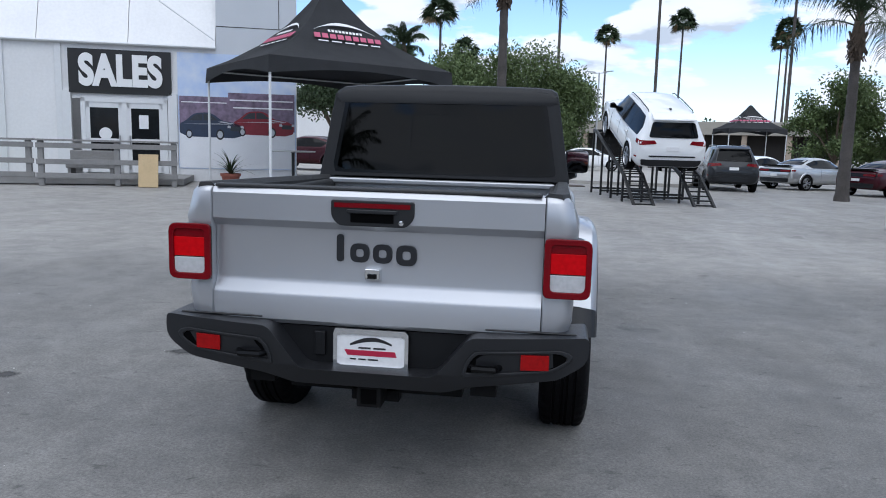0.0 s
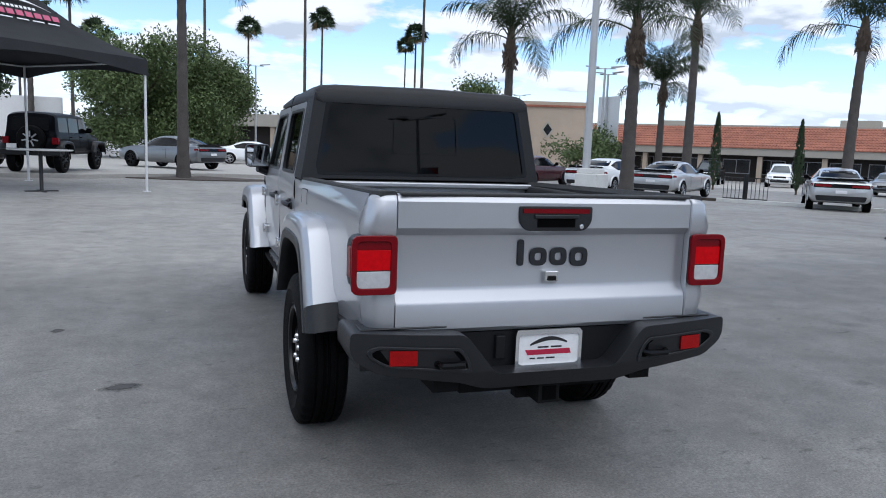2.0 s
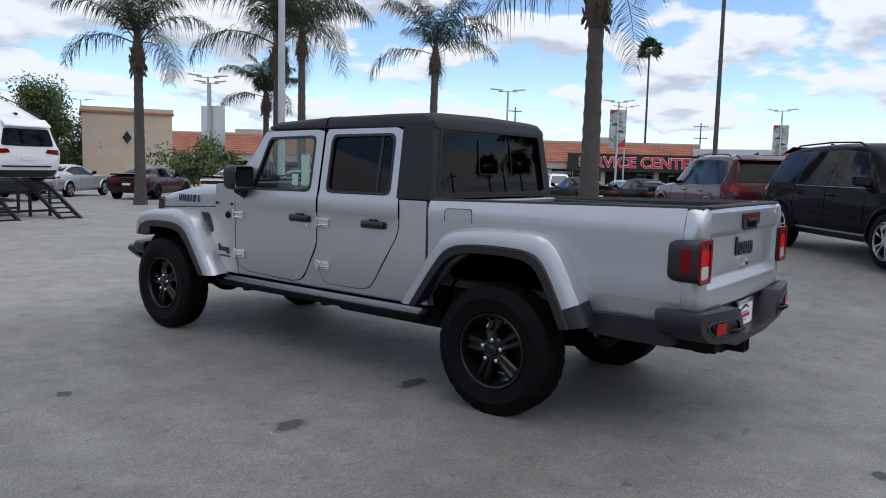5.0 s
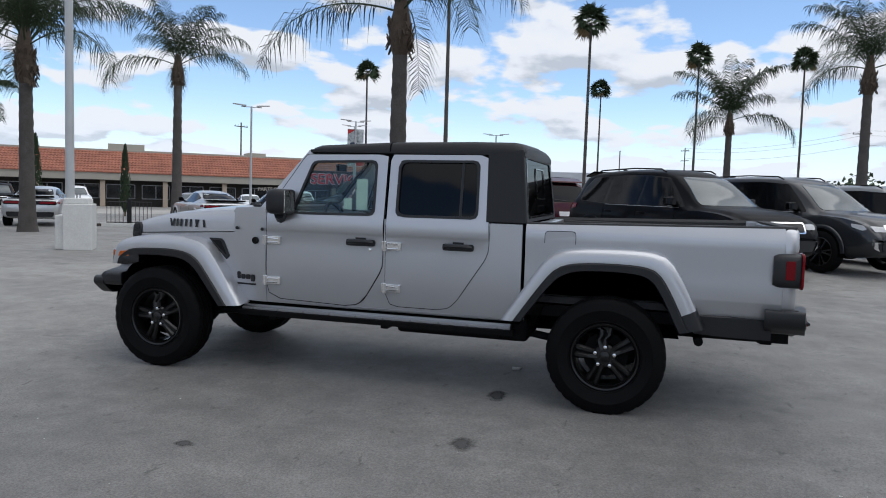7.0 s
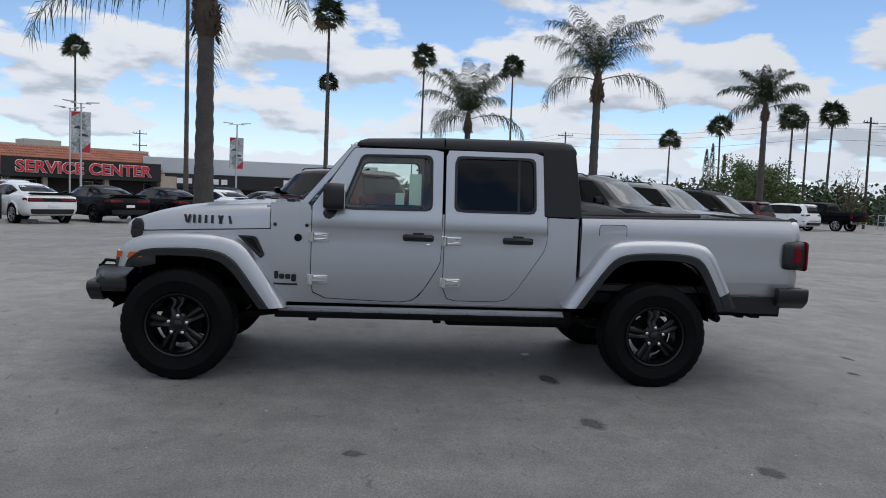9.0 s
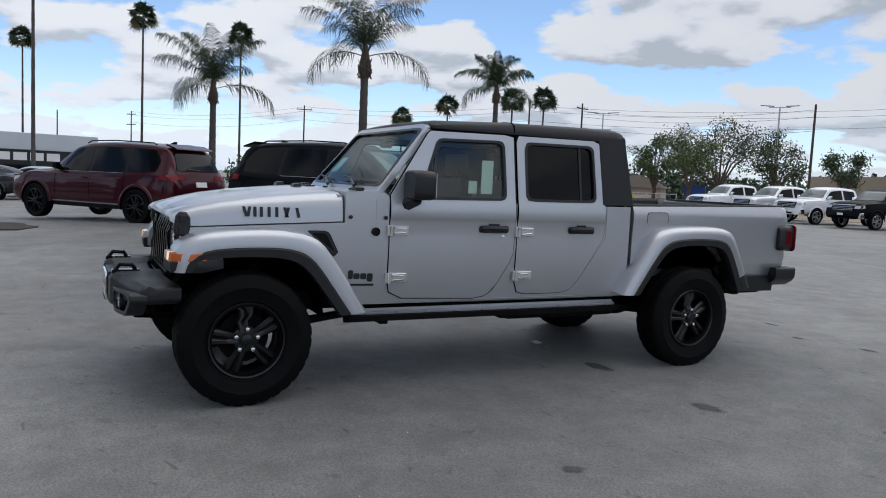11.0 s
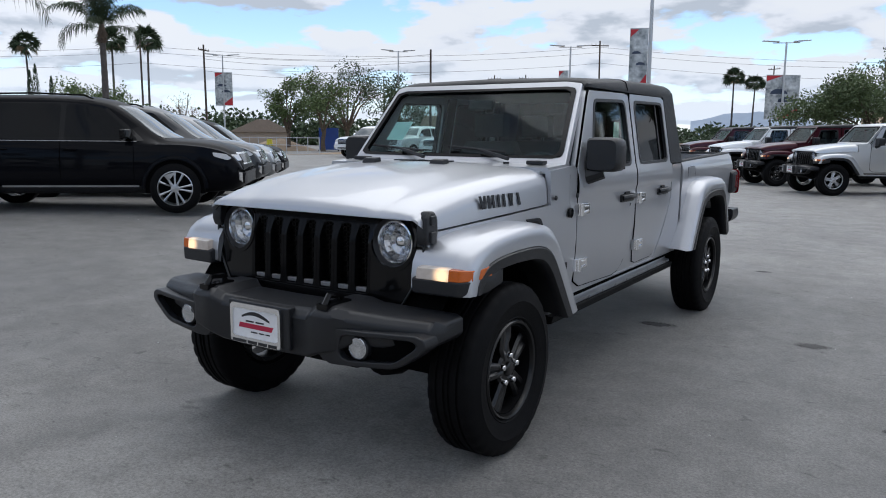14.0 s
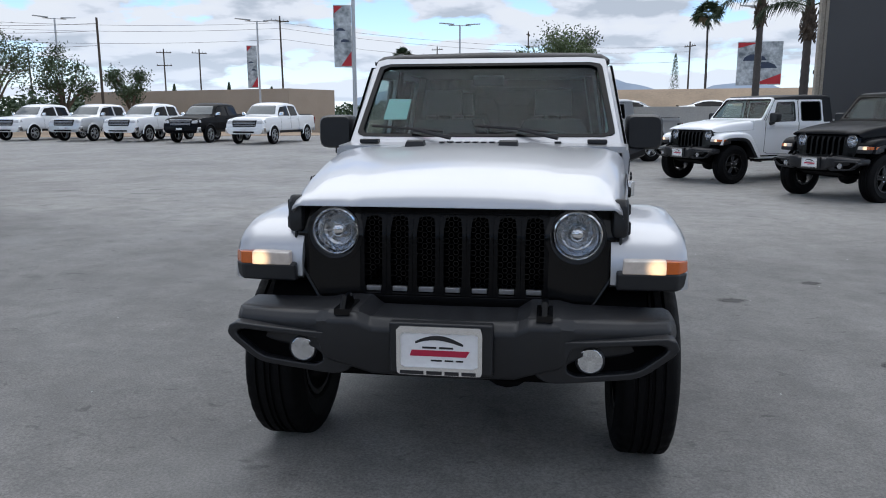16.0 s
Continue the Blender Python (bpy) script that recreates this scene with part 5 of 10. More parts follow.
        lathe(bm, [(0.089, yf - 0.002), (0.082, yf - 0.026), (0.062, yf - 0.050), (0.036, yf - 0.066), (0.018, yf - 0.072)], 18, "y", (cx, 0, cz), mouth=True)
        part("lamp_bowl", bm, M["reflector"], hl, "faceted chrome lamp bowl", smooth=4)
        bm = bmesh.new()
        lathe(bm, [(0.024, yf - 0.070), (0.026, yf - 0.030), (0.016, yf - 0.022)], 16, "y", (cx, 0, cz))
        part("bulb_cap", bm, M["chrome"], hl)
        bm = bmesh.new()
        lathe(bm, [(0.091, yf - 0.004), (0.080, yf + 0.012), (0.050, yf + 0.022), (0.012, yf + 0.026)], 32, "y", (cx, 0, cz), mouth=True)
        part("lamp_lens", bm, M["clear"], hl)
        bm = bmesh.new()
        lathe(bm, [(0.0925, yf - 0.006), (0.096, yf + 0.006), (0.090, yf + 0.008), (0.086, yf)], 32, "y", (cx, 0, cz), closed=True)
        part("lamp_ring", bm, M["chrome"], hl)
        # turn lamp in the flare's nose
        bm = bmesh.new()
        def tp(x, y, z):
            return (s * x, y, z + 0.024)
        loft(bm, [[tp(0.62, 3.78, 0.765), tp(0.62, 3.920, 0.770), tp(0.62, 3.925, 0.838), tp(0.62, 3.80, 0.86)], [tp(0.84, 3.78, 0.765), tp(0.84, 3.912, 0.772), tp(0.84, 3.915, 0.838), tp(0.84, 3.80, 0.86)], [tp(0.880, 3.74, 0.77), tp(0.878, 3.875, 0.778), tp(0.880, 3.878, 0.838), tp(0.882, 3.74, 0.86)], [tp(0.892, 3.62, 0.80), tp(0.892, 3.76, 0.800), tp(0.894, 3.765, 0.838), tp(0.894, 3.62, 0.86)]])
        nose = part("flare_nose", bm, M["plastic"], T, bevel=0.010)
        bm = bmesh.new()
        loft(bm, [[tp(0.640, 3.87, 0.834), tp(0.640, 3.924, 0.834), tp(0.645, 3.920, 0.884), tp(0.645, 3.87, 0.890)], [tp(0.800, 3.87, 0.834), tp(0.800, 3.920, 0.834), tp(0.800, 3.914, 0.886), tp(0.800, 3.87, 0.892)]])
        part("turn_lamp", bm, M["lamp_on"], nose, "clear turn lamp lens", bevel=0.006)
        bm = bmesh.new()
        loft(bm, [[tp(0.795, 3.84, 0.836), tp(0.795, 3.919, 0.836), tp(0.795, 3.913, 0.885), tp(0.795, 3.84, 0.890)], [tp(0.845, 3.80, 0.836), tp(0.845, 3.910, 0.836), tp(0.845, 3.905, 0.884), tp(0.845, 3.80, 0.890)], [tp(0.884, 3.74, 0.838), tp(0.882, 3.868, 0.838), tp(0.880, 3.864, 0.882), tp(0.882, 3.74, 0.888)], [tp(0.893, 3.72, 0.840), tp(0.893, 3.790, 0.840), tp(0.891, 3.788, 0.880), tp(0.891, 3.72, 0.886)]])
        part("side_turn_lens", bm, M["amber"], nose, "amber side lens", bevel=0.005)
    if hero:
        bm = bmesh.new()
        tube(bm, [gp(a, b, -0.003) for a, b in rim_path + rim_path[:1]], 0.006, 8)
        part("grille_rim", bm, M["rim"], grille, "gloss black rounded grille edge")
    # --- front bumper ---
    bm = bmesh.new()
    sec = [(-0.832, 3.84, 4.00, 0.640, 0.705), (-0.80, 3.85, 4.065, 0.610, 0.722), (-0.62, 3.88, 4.125, 0.600, 0.730), (-0.47, 3.90, 4.16, 0.590, 0.738), (-0.41, 3.90, 4.195, 0.565, 0.752), (-0.31, 3.90, 4.20, 0.540, 0.752), (-0.26, 3.92, 4.175, 0.515, 0.722), (0, 3.93, 4.185, 0.510, 0.722)]
    sec += [(-x, a, b, c, d) for x, a, b, c, d in reversed(sec[:-1])]
    loft(bm, [[(x, y0, z0), (x, y1 - 0.01, z0), (x, y1, z0 + 0.02), (x, y1, z1 - 0.035), (x, y1 - 0.03, z1 - 0.004), (x, y1 - 0.06, z1), (x, y0, z1)] for x, y0, y1, z0, z1 in sec])
    fb = part("front_bumper", bm, M["plastic"], T, "textured black front bumper", smooth=30, bevel=0.014)
    for s in (-1, 1):
        def fbp(a, b, d, s=s):
            return (s * a, 4.165 - 0.20 * max(0, a - 0.42) ** 1.25 - 0.12 * max(0, 0.62 - b) - d, b)
        po = rounded([(0.285, 0.590, 0.05), (0.36, 0.510, 0.04), (0.70, 0.530, 0.05), (0.832, 0.63, 0.03), (0.815, 0.680, 0.03), (0.36, 0.668, 0.04)], 4)
        pi_ = rounded([(0.435, 0.560, 0.02), (0.47, 0.540, 0.02), (0.685, 0.556, 0.03), (0.790, 0.632, 0.02), (0.775, 0.656, 0.02), (0.455, 0.648, 0.02)], 3)
        pod = part("bumper_pod", plate(po, lambda a, b, d: fbp(a, b, d - 0.02), 0.10, pi_, n=80), M["plastic"], fb, bevel=0.010)
        bm = bmesh.new(); bars(bm, [[(a, b) for a, b in pi_]], lambda a, b, d: fbp(a, b, 0.02 - d), 0.002)
        part("pod_recess", bm, M["dark"], pod)
        fx, fz = s * 0.520, 0.596
        bm = bmesh.new()
        lathe(bm, [(0.052, 4.10), (0.052, 4.150), (0.046, 4.155), (0.042, 4.145)], 28, "y", (fx, 0, fz))
        fog = part("fog_lamp", bm, M["plastic"], pod, "round fog lamp")
        bm = bmesh.new(); lathe(bm, [(0.045, 4.154), (0.042, 4.156), (0.039, 4.146), (0.026, 4.128), (0.010, 4.122)], 24, "y", (fx, 0, fz))
        part("fog_bowl", bm, M["reflector"], fog, "chrome fog lamp bowl")
        bm = bmesh.new(); lathe(bm, [(0.012, 4.122), (0.013, 4.142), (0.005, 4.147)], 12, "y", (fx, 0, fz))
        part("fog_bulb", bm, M["whitelens"], fog)
        bm = bmesh.new(); lathe(bm, [(0.043, 4.150), (0.034, 4.160), (0.010, 4.164)], 24, "y", (fx, 0, fz), mouth=True)
        part("fog_lens", bm, M["clear"], fog)
        bm = bmesh.new()
        tube(bm, [(s * 0.36, 4.05, 0.745), (s * 0.36, 4.07, 0.785), (s * 0.36, 4.14, 0.790), (s * 0.36, 4.175, 0.745)], 0.013, 8)
        box(bm, s * 0.36 - 0.028, s * 0.36 + 0.028, 4.03, 4.185, 0.738, 0.760)
        part("tow_hook", bm, M["gloss"], fb, "black tow hook")
    bm = bmesh.new()
    loft(bm, [[(x, 3.92, 0.53), (x, 4.13, 0.53), (x, 4.06, 0.475), (x, 3.92, 0.465)] for x in (-0.44, -0.36, 0.36, 0.44)])
    part("front_air_dam", bm, M["dark"], fb)
    bm = bmesh.new(); box(bm, -0.185, 0.185, 4.15, 4.196, 0.535, 0.722)
    part("plate_holder", bm, M["plastic"], fb, bevel=0.008)
    dealer_plate(fb, (0.004, 4.198, 0.628), 1)
    # --- underbody ---
    bm = bmesh.new()
    for x in (-0.45, 0.45):
        box(bm, x - 0.05, x + 0.05, -1.20, 4.0, 0.50, 0.62)
    for y in (-0.9, 0.75, 1.6, 2.5, 3.9):
        box(bm, -0.5, 0.5, y - 0.05, y + 0.05, 0.51, 0.60)
    box(bm, -0.32, 0.30, 0.9, 2.0, 0.42, 0.55)
    box(bm, -0.34, 0.34, 2.6, 3.75, 0.50, 0.80)
    part("chassis_frame", bm, M["chassis"], T)
    bm = bmesh.new()
    loft(bm, [[(x, 4.02, 0.535), (x, 3.98, 0.470), (x, 3.80, 0.405), (x, 3.10, 0.395), (x, 3.10, 0.43), (x, 3.82, 0.45)] for x in (-0.40, -0.36, 0.36, 0.40)])
    part("skid_plate", bm, M["chassis"], T, "black skid plate under the nose", bevel=0.012)
    bm = bmesh.new()
    box(bm, -0.66, 0.66, -1.05, 0.60, 0.60, 0.68)
    box(bm, -0.66, 0.66, 0.60, 2.75, 0.56, 0.62)
    part("floor_pan", bm, M["chassis"], T)
    # mostly unseen; added to keep light from passing under the truck
    bm = bmesh.new(); box(bm, -0.62, -0.16, 0.55, 1.55, 0.385, 0.58)
    part("fuel_tank", bm, M["chassis"], T, "black fuel tank skid", bevel=0.03)
    bm = bmesh.new(); box(bm, 0.14, 0.60, 0.70, 1.30, 0.40, 0.58)
    part("underbody_block", bm, M["chassis"], T, bevel=0.03)
    bm = bmesh.new(); tube(bm, [(0.05, 0.15, 0.40), (0.02, 1.0, 0.47), (0.0, 1.9, 0.50)], 0.04, 10)
    part("drive_shaft", bm, M["chassis"], T)
    for s in (-1, 1):
        for y in (0.78, 1.62, 2.55):
            bm = bmesh.new(); box(bm, min(s * 0.70, s * 0.52), max(s * 0.70, s * 0.52), y - 0.03, y + 0.03, 0.415, 0.47)
            part("rail_bracket", bm, M["chassis"], T, bevel=0.006)
    for y in (0.0, 3.487):
        bm = bmesh.new()
        tube(bm, [(-0.70, y, 0.40), (-0.12, y, 0.40), (0.12, y, 0.40), (0.70, y, 0.40)], [0.045, 0.05, 0.05, 0.045], 10)
        lathe(bm, [(0.05, y - 0.16), (0.13, y - 0.08), (0.14, y), (0.12, y + 0.10), (0.05, y + 0.16)], 16, "y", (0.05 if y < 1 else -0.2, 0, 0.39))
        part("axle", bm, M["chassis"], T)
        for s in (-1, 1):
            bm = bmesh.new()
            tube(bm, [(s * 0.56, y - 0.13, 0.36), (s * 0.52, y - 0.10, 0.80)], [0.032, 0.026], 8)
            part("damper", bm, M["chassis"], T)
            bm = bmesh.new()
            tube(bm, [(s * 0.55, y + (0.05 if y < 1 else -0.05), 0.38), (s * 0.52, y + (0.75 if y < 1 else -0.75), 0.47)], 0.028, 8)
            part("control_arm", bm, M["chassis"], T)
    bm = bmesh.new()
    tube(bm, [(0.30, 1.9, 0.45), (0.32, 0.9, 0.45), (0.34, 0.5, 0.55), (0.38, 0.1, 0.62), (0.36, -0.4, 0.52)], 0.03, 8)
    lathe(bm, [(0.05, -0.72), (0.11, -0.66), (0.11, -0.30), (0.05, -0.24)], 14, "y", (0.30, 0, 0.50))
    tube(bm, [(-0.62, -0.62, 0.49), (-0.45, -0.62, 0.50), (0.2, -0.66, 0.50)], 0.032, 8)
    part("exhaust", bm, M["chassis"], T)
    bm = bmesh.new()
    box(bm, -0.05, 0.05, -1.23, -0.95, 0.43, 0.52)
    box(bm, -0.10, 0.10, -1.12, -1.06, 0.42, 0.53)
    box(bm, -0.36, 0.36, -1.12, -1.04, 0.46, 0.54)
    ht = part("hitch_receiver", bm, M["chassis"], T, bevel=0.006)
    bm = bmesh.new(); box(bm, -0.032, 0.032, -1.232, -1.20, 0.445, 0.505)
    part("receiver_hole", bm, M["dark"], ht)
    T.matrix_basis = m
    return T


hero_truck = pickup_truck("silver four-door pickup truck with a black hard top, parked on asphalt", M["silver"], Matrix())


# ---- other vehicles ----
# stations along the car: y, half width, underside, shoulder, top, half width of the roof
SUV = [(-2.46, .70, .50, .80, .86, .55), (-2.42, .84, .42, .95, 1.02, .66), (-2.36, .91, .37, 1.05, 1.24, .70), (-2.28, .94, .34, 1.08, 1.44, .68), (-2.16, .95, .32, 1.10, 1.65, .66), (-2.00, .955, .31, 1.11, 1.735, .66), (-1.5, .96, .30, 1.10, 1.79, .67),
       (-0.6, .965, .30, 1.09, 1.81, .68), (0.1, .965, .30, 1.07, 1.79, .67), (0.5, .965, .30, 1.06, 1.72, .65), (0.85, .96, .30, 1.05, 1.52, .67), (1.2, .96, .30, 1.05, 1.26, .74), (1.42, .955, .30, 1.05, 1.15, .79), (1.8, .95, .30, 1.03, 1.12, .79),
       (2.15, .93, .32, .97, 1.06, .75), (2.35, .89, .34, .88, .98, .69), (2.45, .82, .38, .76, .84, .60), (2.52, .66, .44, .62, .66, .50)]
SEDAN = [(-2.48, .72, .46, .70, .74, .55), (-2.44, .86, .38, .88, .94, .68), (-2.36, .91, .34, .98, 1.05, .74), (-2.1, .935, .31, 1.01, 1.09, .76), (-1.75, .945, .29, 1.01, 1.12, .76), (-1.4, .95, .28, .99, 1.25, .66), (-1.0, .95, .27, .98, 1.385, .61),
         (-0.5, .95, .27, .97, 1.455, .60), (0.0, .95, .27, .97, 1.46, .60), (0.4, .95, .27, .96, 1.39, .60), (0.8, .945, .27, .95, 1.21, .66), (1.15, .94, .27, .95, 1.04, .76), (1.5, .935, .28, .93, 1.00, .76), (2.1, .915, .30, .86, .94, .72),
         (2.36, .87, .32, .77, .84, .66), (2.46, .80, .36, .66, .70, .58), (2.52, .66, .42, .56, .58, .50)]
PICKUP = [(-2.92, .88, .60, 1.10, 1.20, .80), (-2.88, .97, .54, 1.28, 1.38, .90), (-2.0, 1.00, .52, 1.30, 1.38, .91), (-1.16, 1.00, .50, 1.30, 1.38, .91), (-1.10, 1.00, .50, 1.28, 1.60, .80), (-1.02, 1.00, .50, 1.28, 1.86, .74), (-0.90, 1.00, .50, 1.28, 1.92, .74), (-0.2, 1.00, .50, 1.27, 1.96, .75),
          (0.4, 1.00, .50, 1.26, 1.95, .75), (0.75, 1.00, .50, 1.25, 1.87, .73), (1.1, 1.00, .50, 1.24, 1.62, .76), (1.42, .99, .50, 1.24, 1.36, .82), (1.65, .99, .50, 1.23, 1.32, .82), (2.45, .98, .50, 1.18, 1.28, .80), (2.70, .97, .50, 1.10, 1.22, .78), (2.80, .96, .49, .98, 1.10, .76), (2.86, .92, .48, .80, .90, .72)]
OFFROAD = [(-2.02, .70, .62, 1.02, 1.10, .66), (-1.99, .76, .56, 1.20, 1.45, .70), (-1.93, .77, .55, 1.22, 1.80, .68), (-1.80, .77, .55, 1.22, 1.85, .68), (-0.6, .77, .55, 1.22, 1.87, .68), (0.45, .77, .55, 1.22, 1.84, .67), (0.62, .77, .55, 1.22, 1.78, .66), (0.85, .76, .55, 1.21, 1.46, .69),
           (0.98, .76, .55, 1.20, 1.30, .72), (1.2, .74, .55, 1.16, 1.28, .68), (2.0, .66, .60, 1.08, 1.18, .60), (2.06, .60, .66, 1.00, 1.06, .54)]
KINDS = {"suv": (SUV, 1.52, 0.385), "sedan": (SEDAN, 1.53, 0.350), "pickup": (PICKUP, 1.83, 0.410), "offroad": (OFFROAD, 1.50, 0.405)}


def station(rows, y):
    """The five measures of a car's section at y, smoothly between the stations."""
    y = min(max(y, rows[0][0]), rows[-1][0])
    i = max(k for k in range(len(rows) - 1) if rows[k][0] <= y + 1e-9)
    a, b = rows[i], rows[i + 1]
    h = b[0] - a[0]
    t = (y - a[0]) / h
    out = []
    for c in range(1, 6):
        d = (b[c] - a[c]) / h
        dl = (a[c] - rows[i - 1][c]) / (a[0] - rows[i - 1][0]) if i else d
        dr = (rows[i + 2][c] - b[c]) / (rows[i + 2][0] - b[0]) if i + 2 < len(rows) else d
        m0 = 0.0 if dl * d <= 0 else 2 * dl * d / (dl + d)
        m1 = 0.0 if dr * d <= 0 else 2 * dr * d / (dr + d)
        out.append((2 * t ** 3 - 3 * t ** 2 + 1) * a[c] + (t ** 3 - 2 * t ** 2 + t) * h * m0 + (3 * t ** 2 - 2 * t ** 3) * b[c] + (t ** 3 - t ** 2) * h * m1)
    return out


def half_width(rows, y, z):
    """Half width of the car's skin at (y, z)."""
    w, zb, zs, zt, wt = station(rows, y)
    if z <= zb:
        return w * 0.84
    if z >= zt:
        return 0.0
    if z < zb + 0.24:
        return w * (1 - 0.16 * ((zb + 0.24 - z) / 0.24) ** 2.2)
    if z < zs:
        u = (z - zb - 0.24) / max(0.01, zs - zb - 0.24)
        return w * (1 - 0.05 * max(0.0, u) ** 3)
    crown = min(0.13, 0.85 * (zt - zs))
    zc = zt - crown
    if z < zc:
        return w * 0.95 + (min(wt, w * 0.95) - w * 0.95) * (z - zs) / (zc - zs)
    u = (z - zc) / crown
    return min(wt, w * 0.95) * max(0.0, 1 - u ** 2.3) ** (1 / 2.3)


def end_y(rows, x, z, way):
    """The y of the skin at (x, z), seen from the nose (way 1) or the tail (way -1)."""
    y = rows[-1][0] if way > 0 else rows[0][0]
    for _ in range(400):
        if half_width(rows, y, z) >= max(abs(x), 0.04):
            break
        y -= way * 0.012
    out = 0.012
    for _ in range(5):
        out *= 0.5
        y += way * out * (1 if half_width(rows, y, z) >= max(abs(x), 0.04) else -1)
    return y


def car_wheel(parent, x, y, r, out, rim, w=0.115):
    bm = bmesh.new()
    lathe(bm, [(r * 0.66, w * 0.8), (r * 0.72, w), (r * 0.90, w), (r * 0.985, w * 0.80), (r, w * 0.5), (r, -w * 0.5), (r * 0.985, -w * 0.8), (r * 0.9, -w), (r * 0.66, -w * 0.8)], 36, "x", closed=True)
    t = part("tyre", bm, M["rubber"], parent)
    t.matrix_basis = Matrix.Translation((x, y, r))
    bm = bmesh.new()
    f = out * w * 0.90
    lathe(bm, [(r * 0.68, -out * w * 0.8), (r * 0.70, out * w * 0.92), (r * 0.665, out * w * 0.98), (r * 0.63, out * w * 0.6), (r * 0.60, -out * w * 0.8)], 32, "x", closed=True)
    for k in range(10):
        a = 2 * math.pi * k / 10 + (0.11 if k % 2 else -0.11)
        vs0 = len(bm.verts)
        loft(bm, [[(f + out * q, -hw, rr), (f + out * (q + 0.006), 0, rr), (f + out * q, hw, rr), (f - out * 0.03, hw, rr), (f - out * 0.03, -hw, rr)] for rr, hw, q in ((r * 0.12, 0.012, 0.0), (r * 0.40, 0.013, -0.006), (r * 0.65, 0.019, -0.010))])
        bm.verts.ensure_lookup_table()
        bmesh.ops.transform(bm, matrix=Matrix.Rotation(a, 4, "X"), verts=bm.verts[vs0:])
    lathe(bm, [(r * 0.17, f - out * 0.03), (r * 0.16, f + out * 0.004), (r * 0.08, f + out * 0.008)], 16, "x")
    part("rim", bm, rim, t)
    bm = bmesh.new()
    lathe(bm, [(r * 0.60, f - out * 0.045), (r * 0.60, f - out * 0.035)], 24, "x")
    part("wheel_back", bm, M["dark"], t)


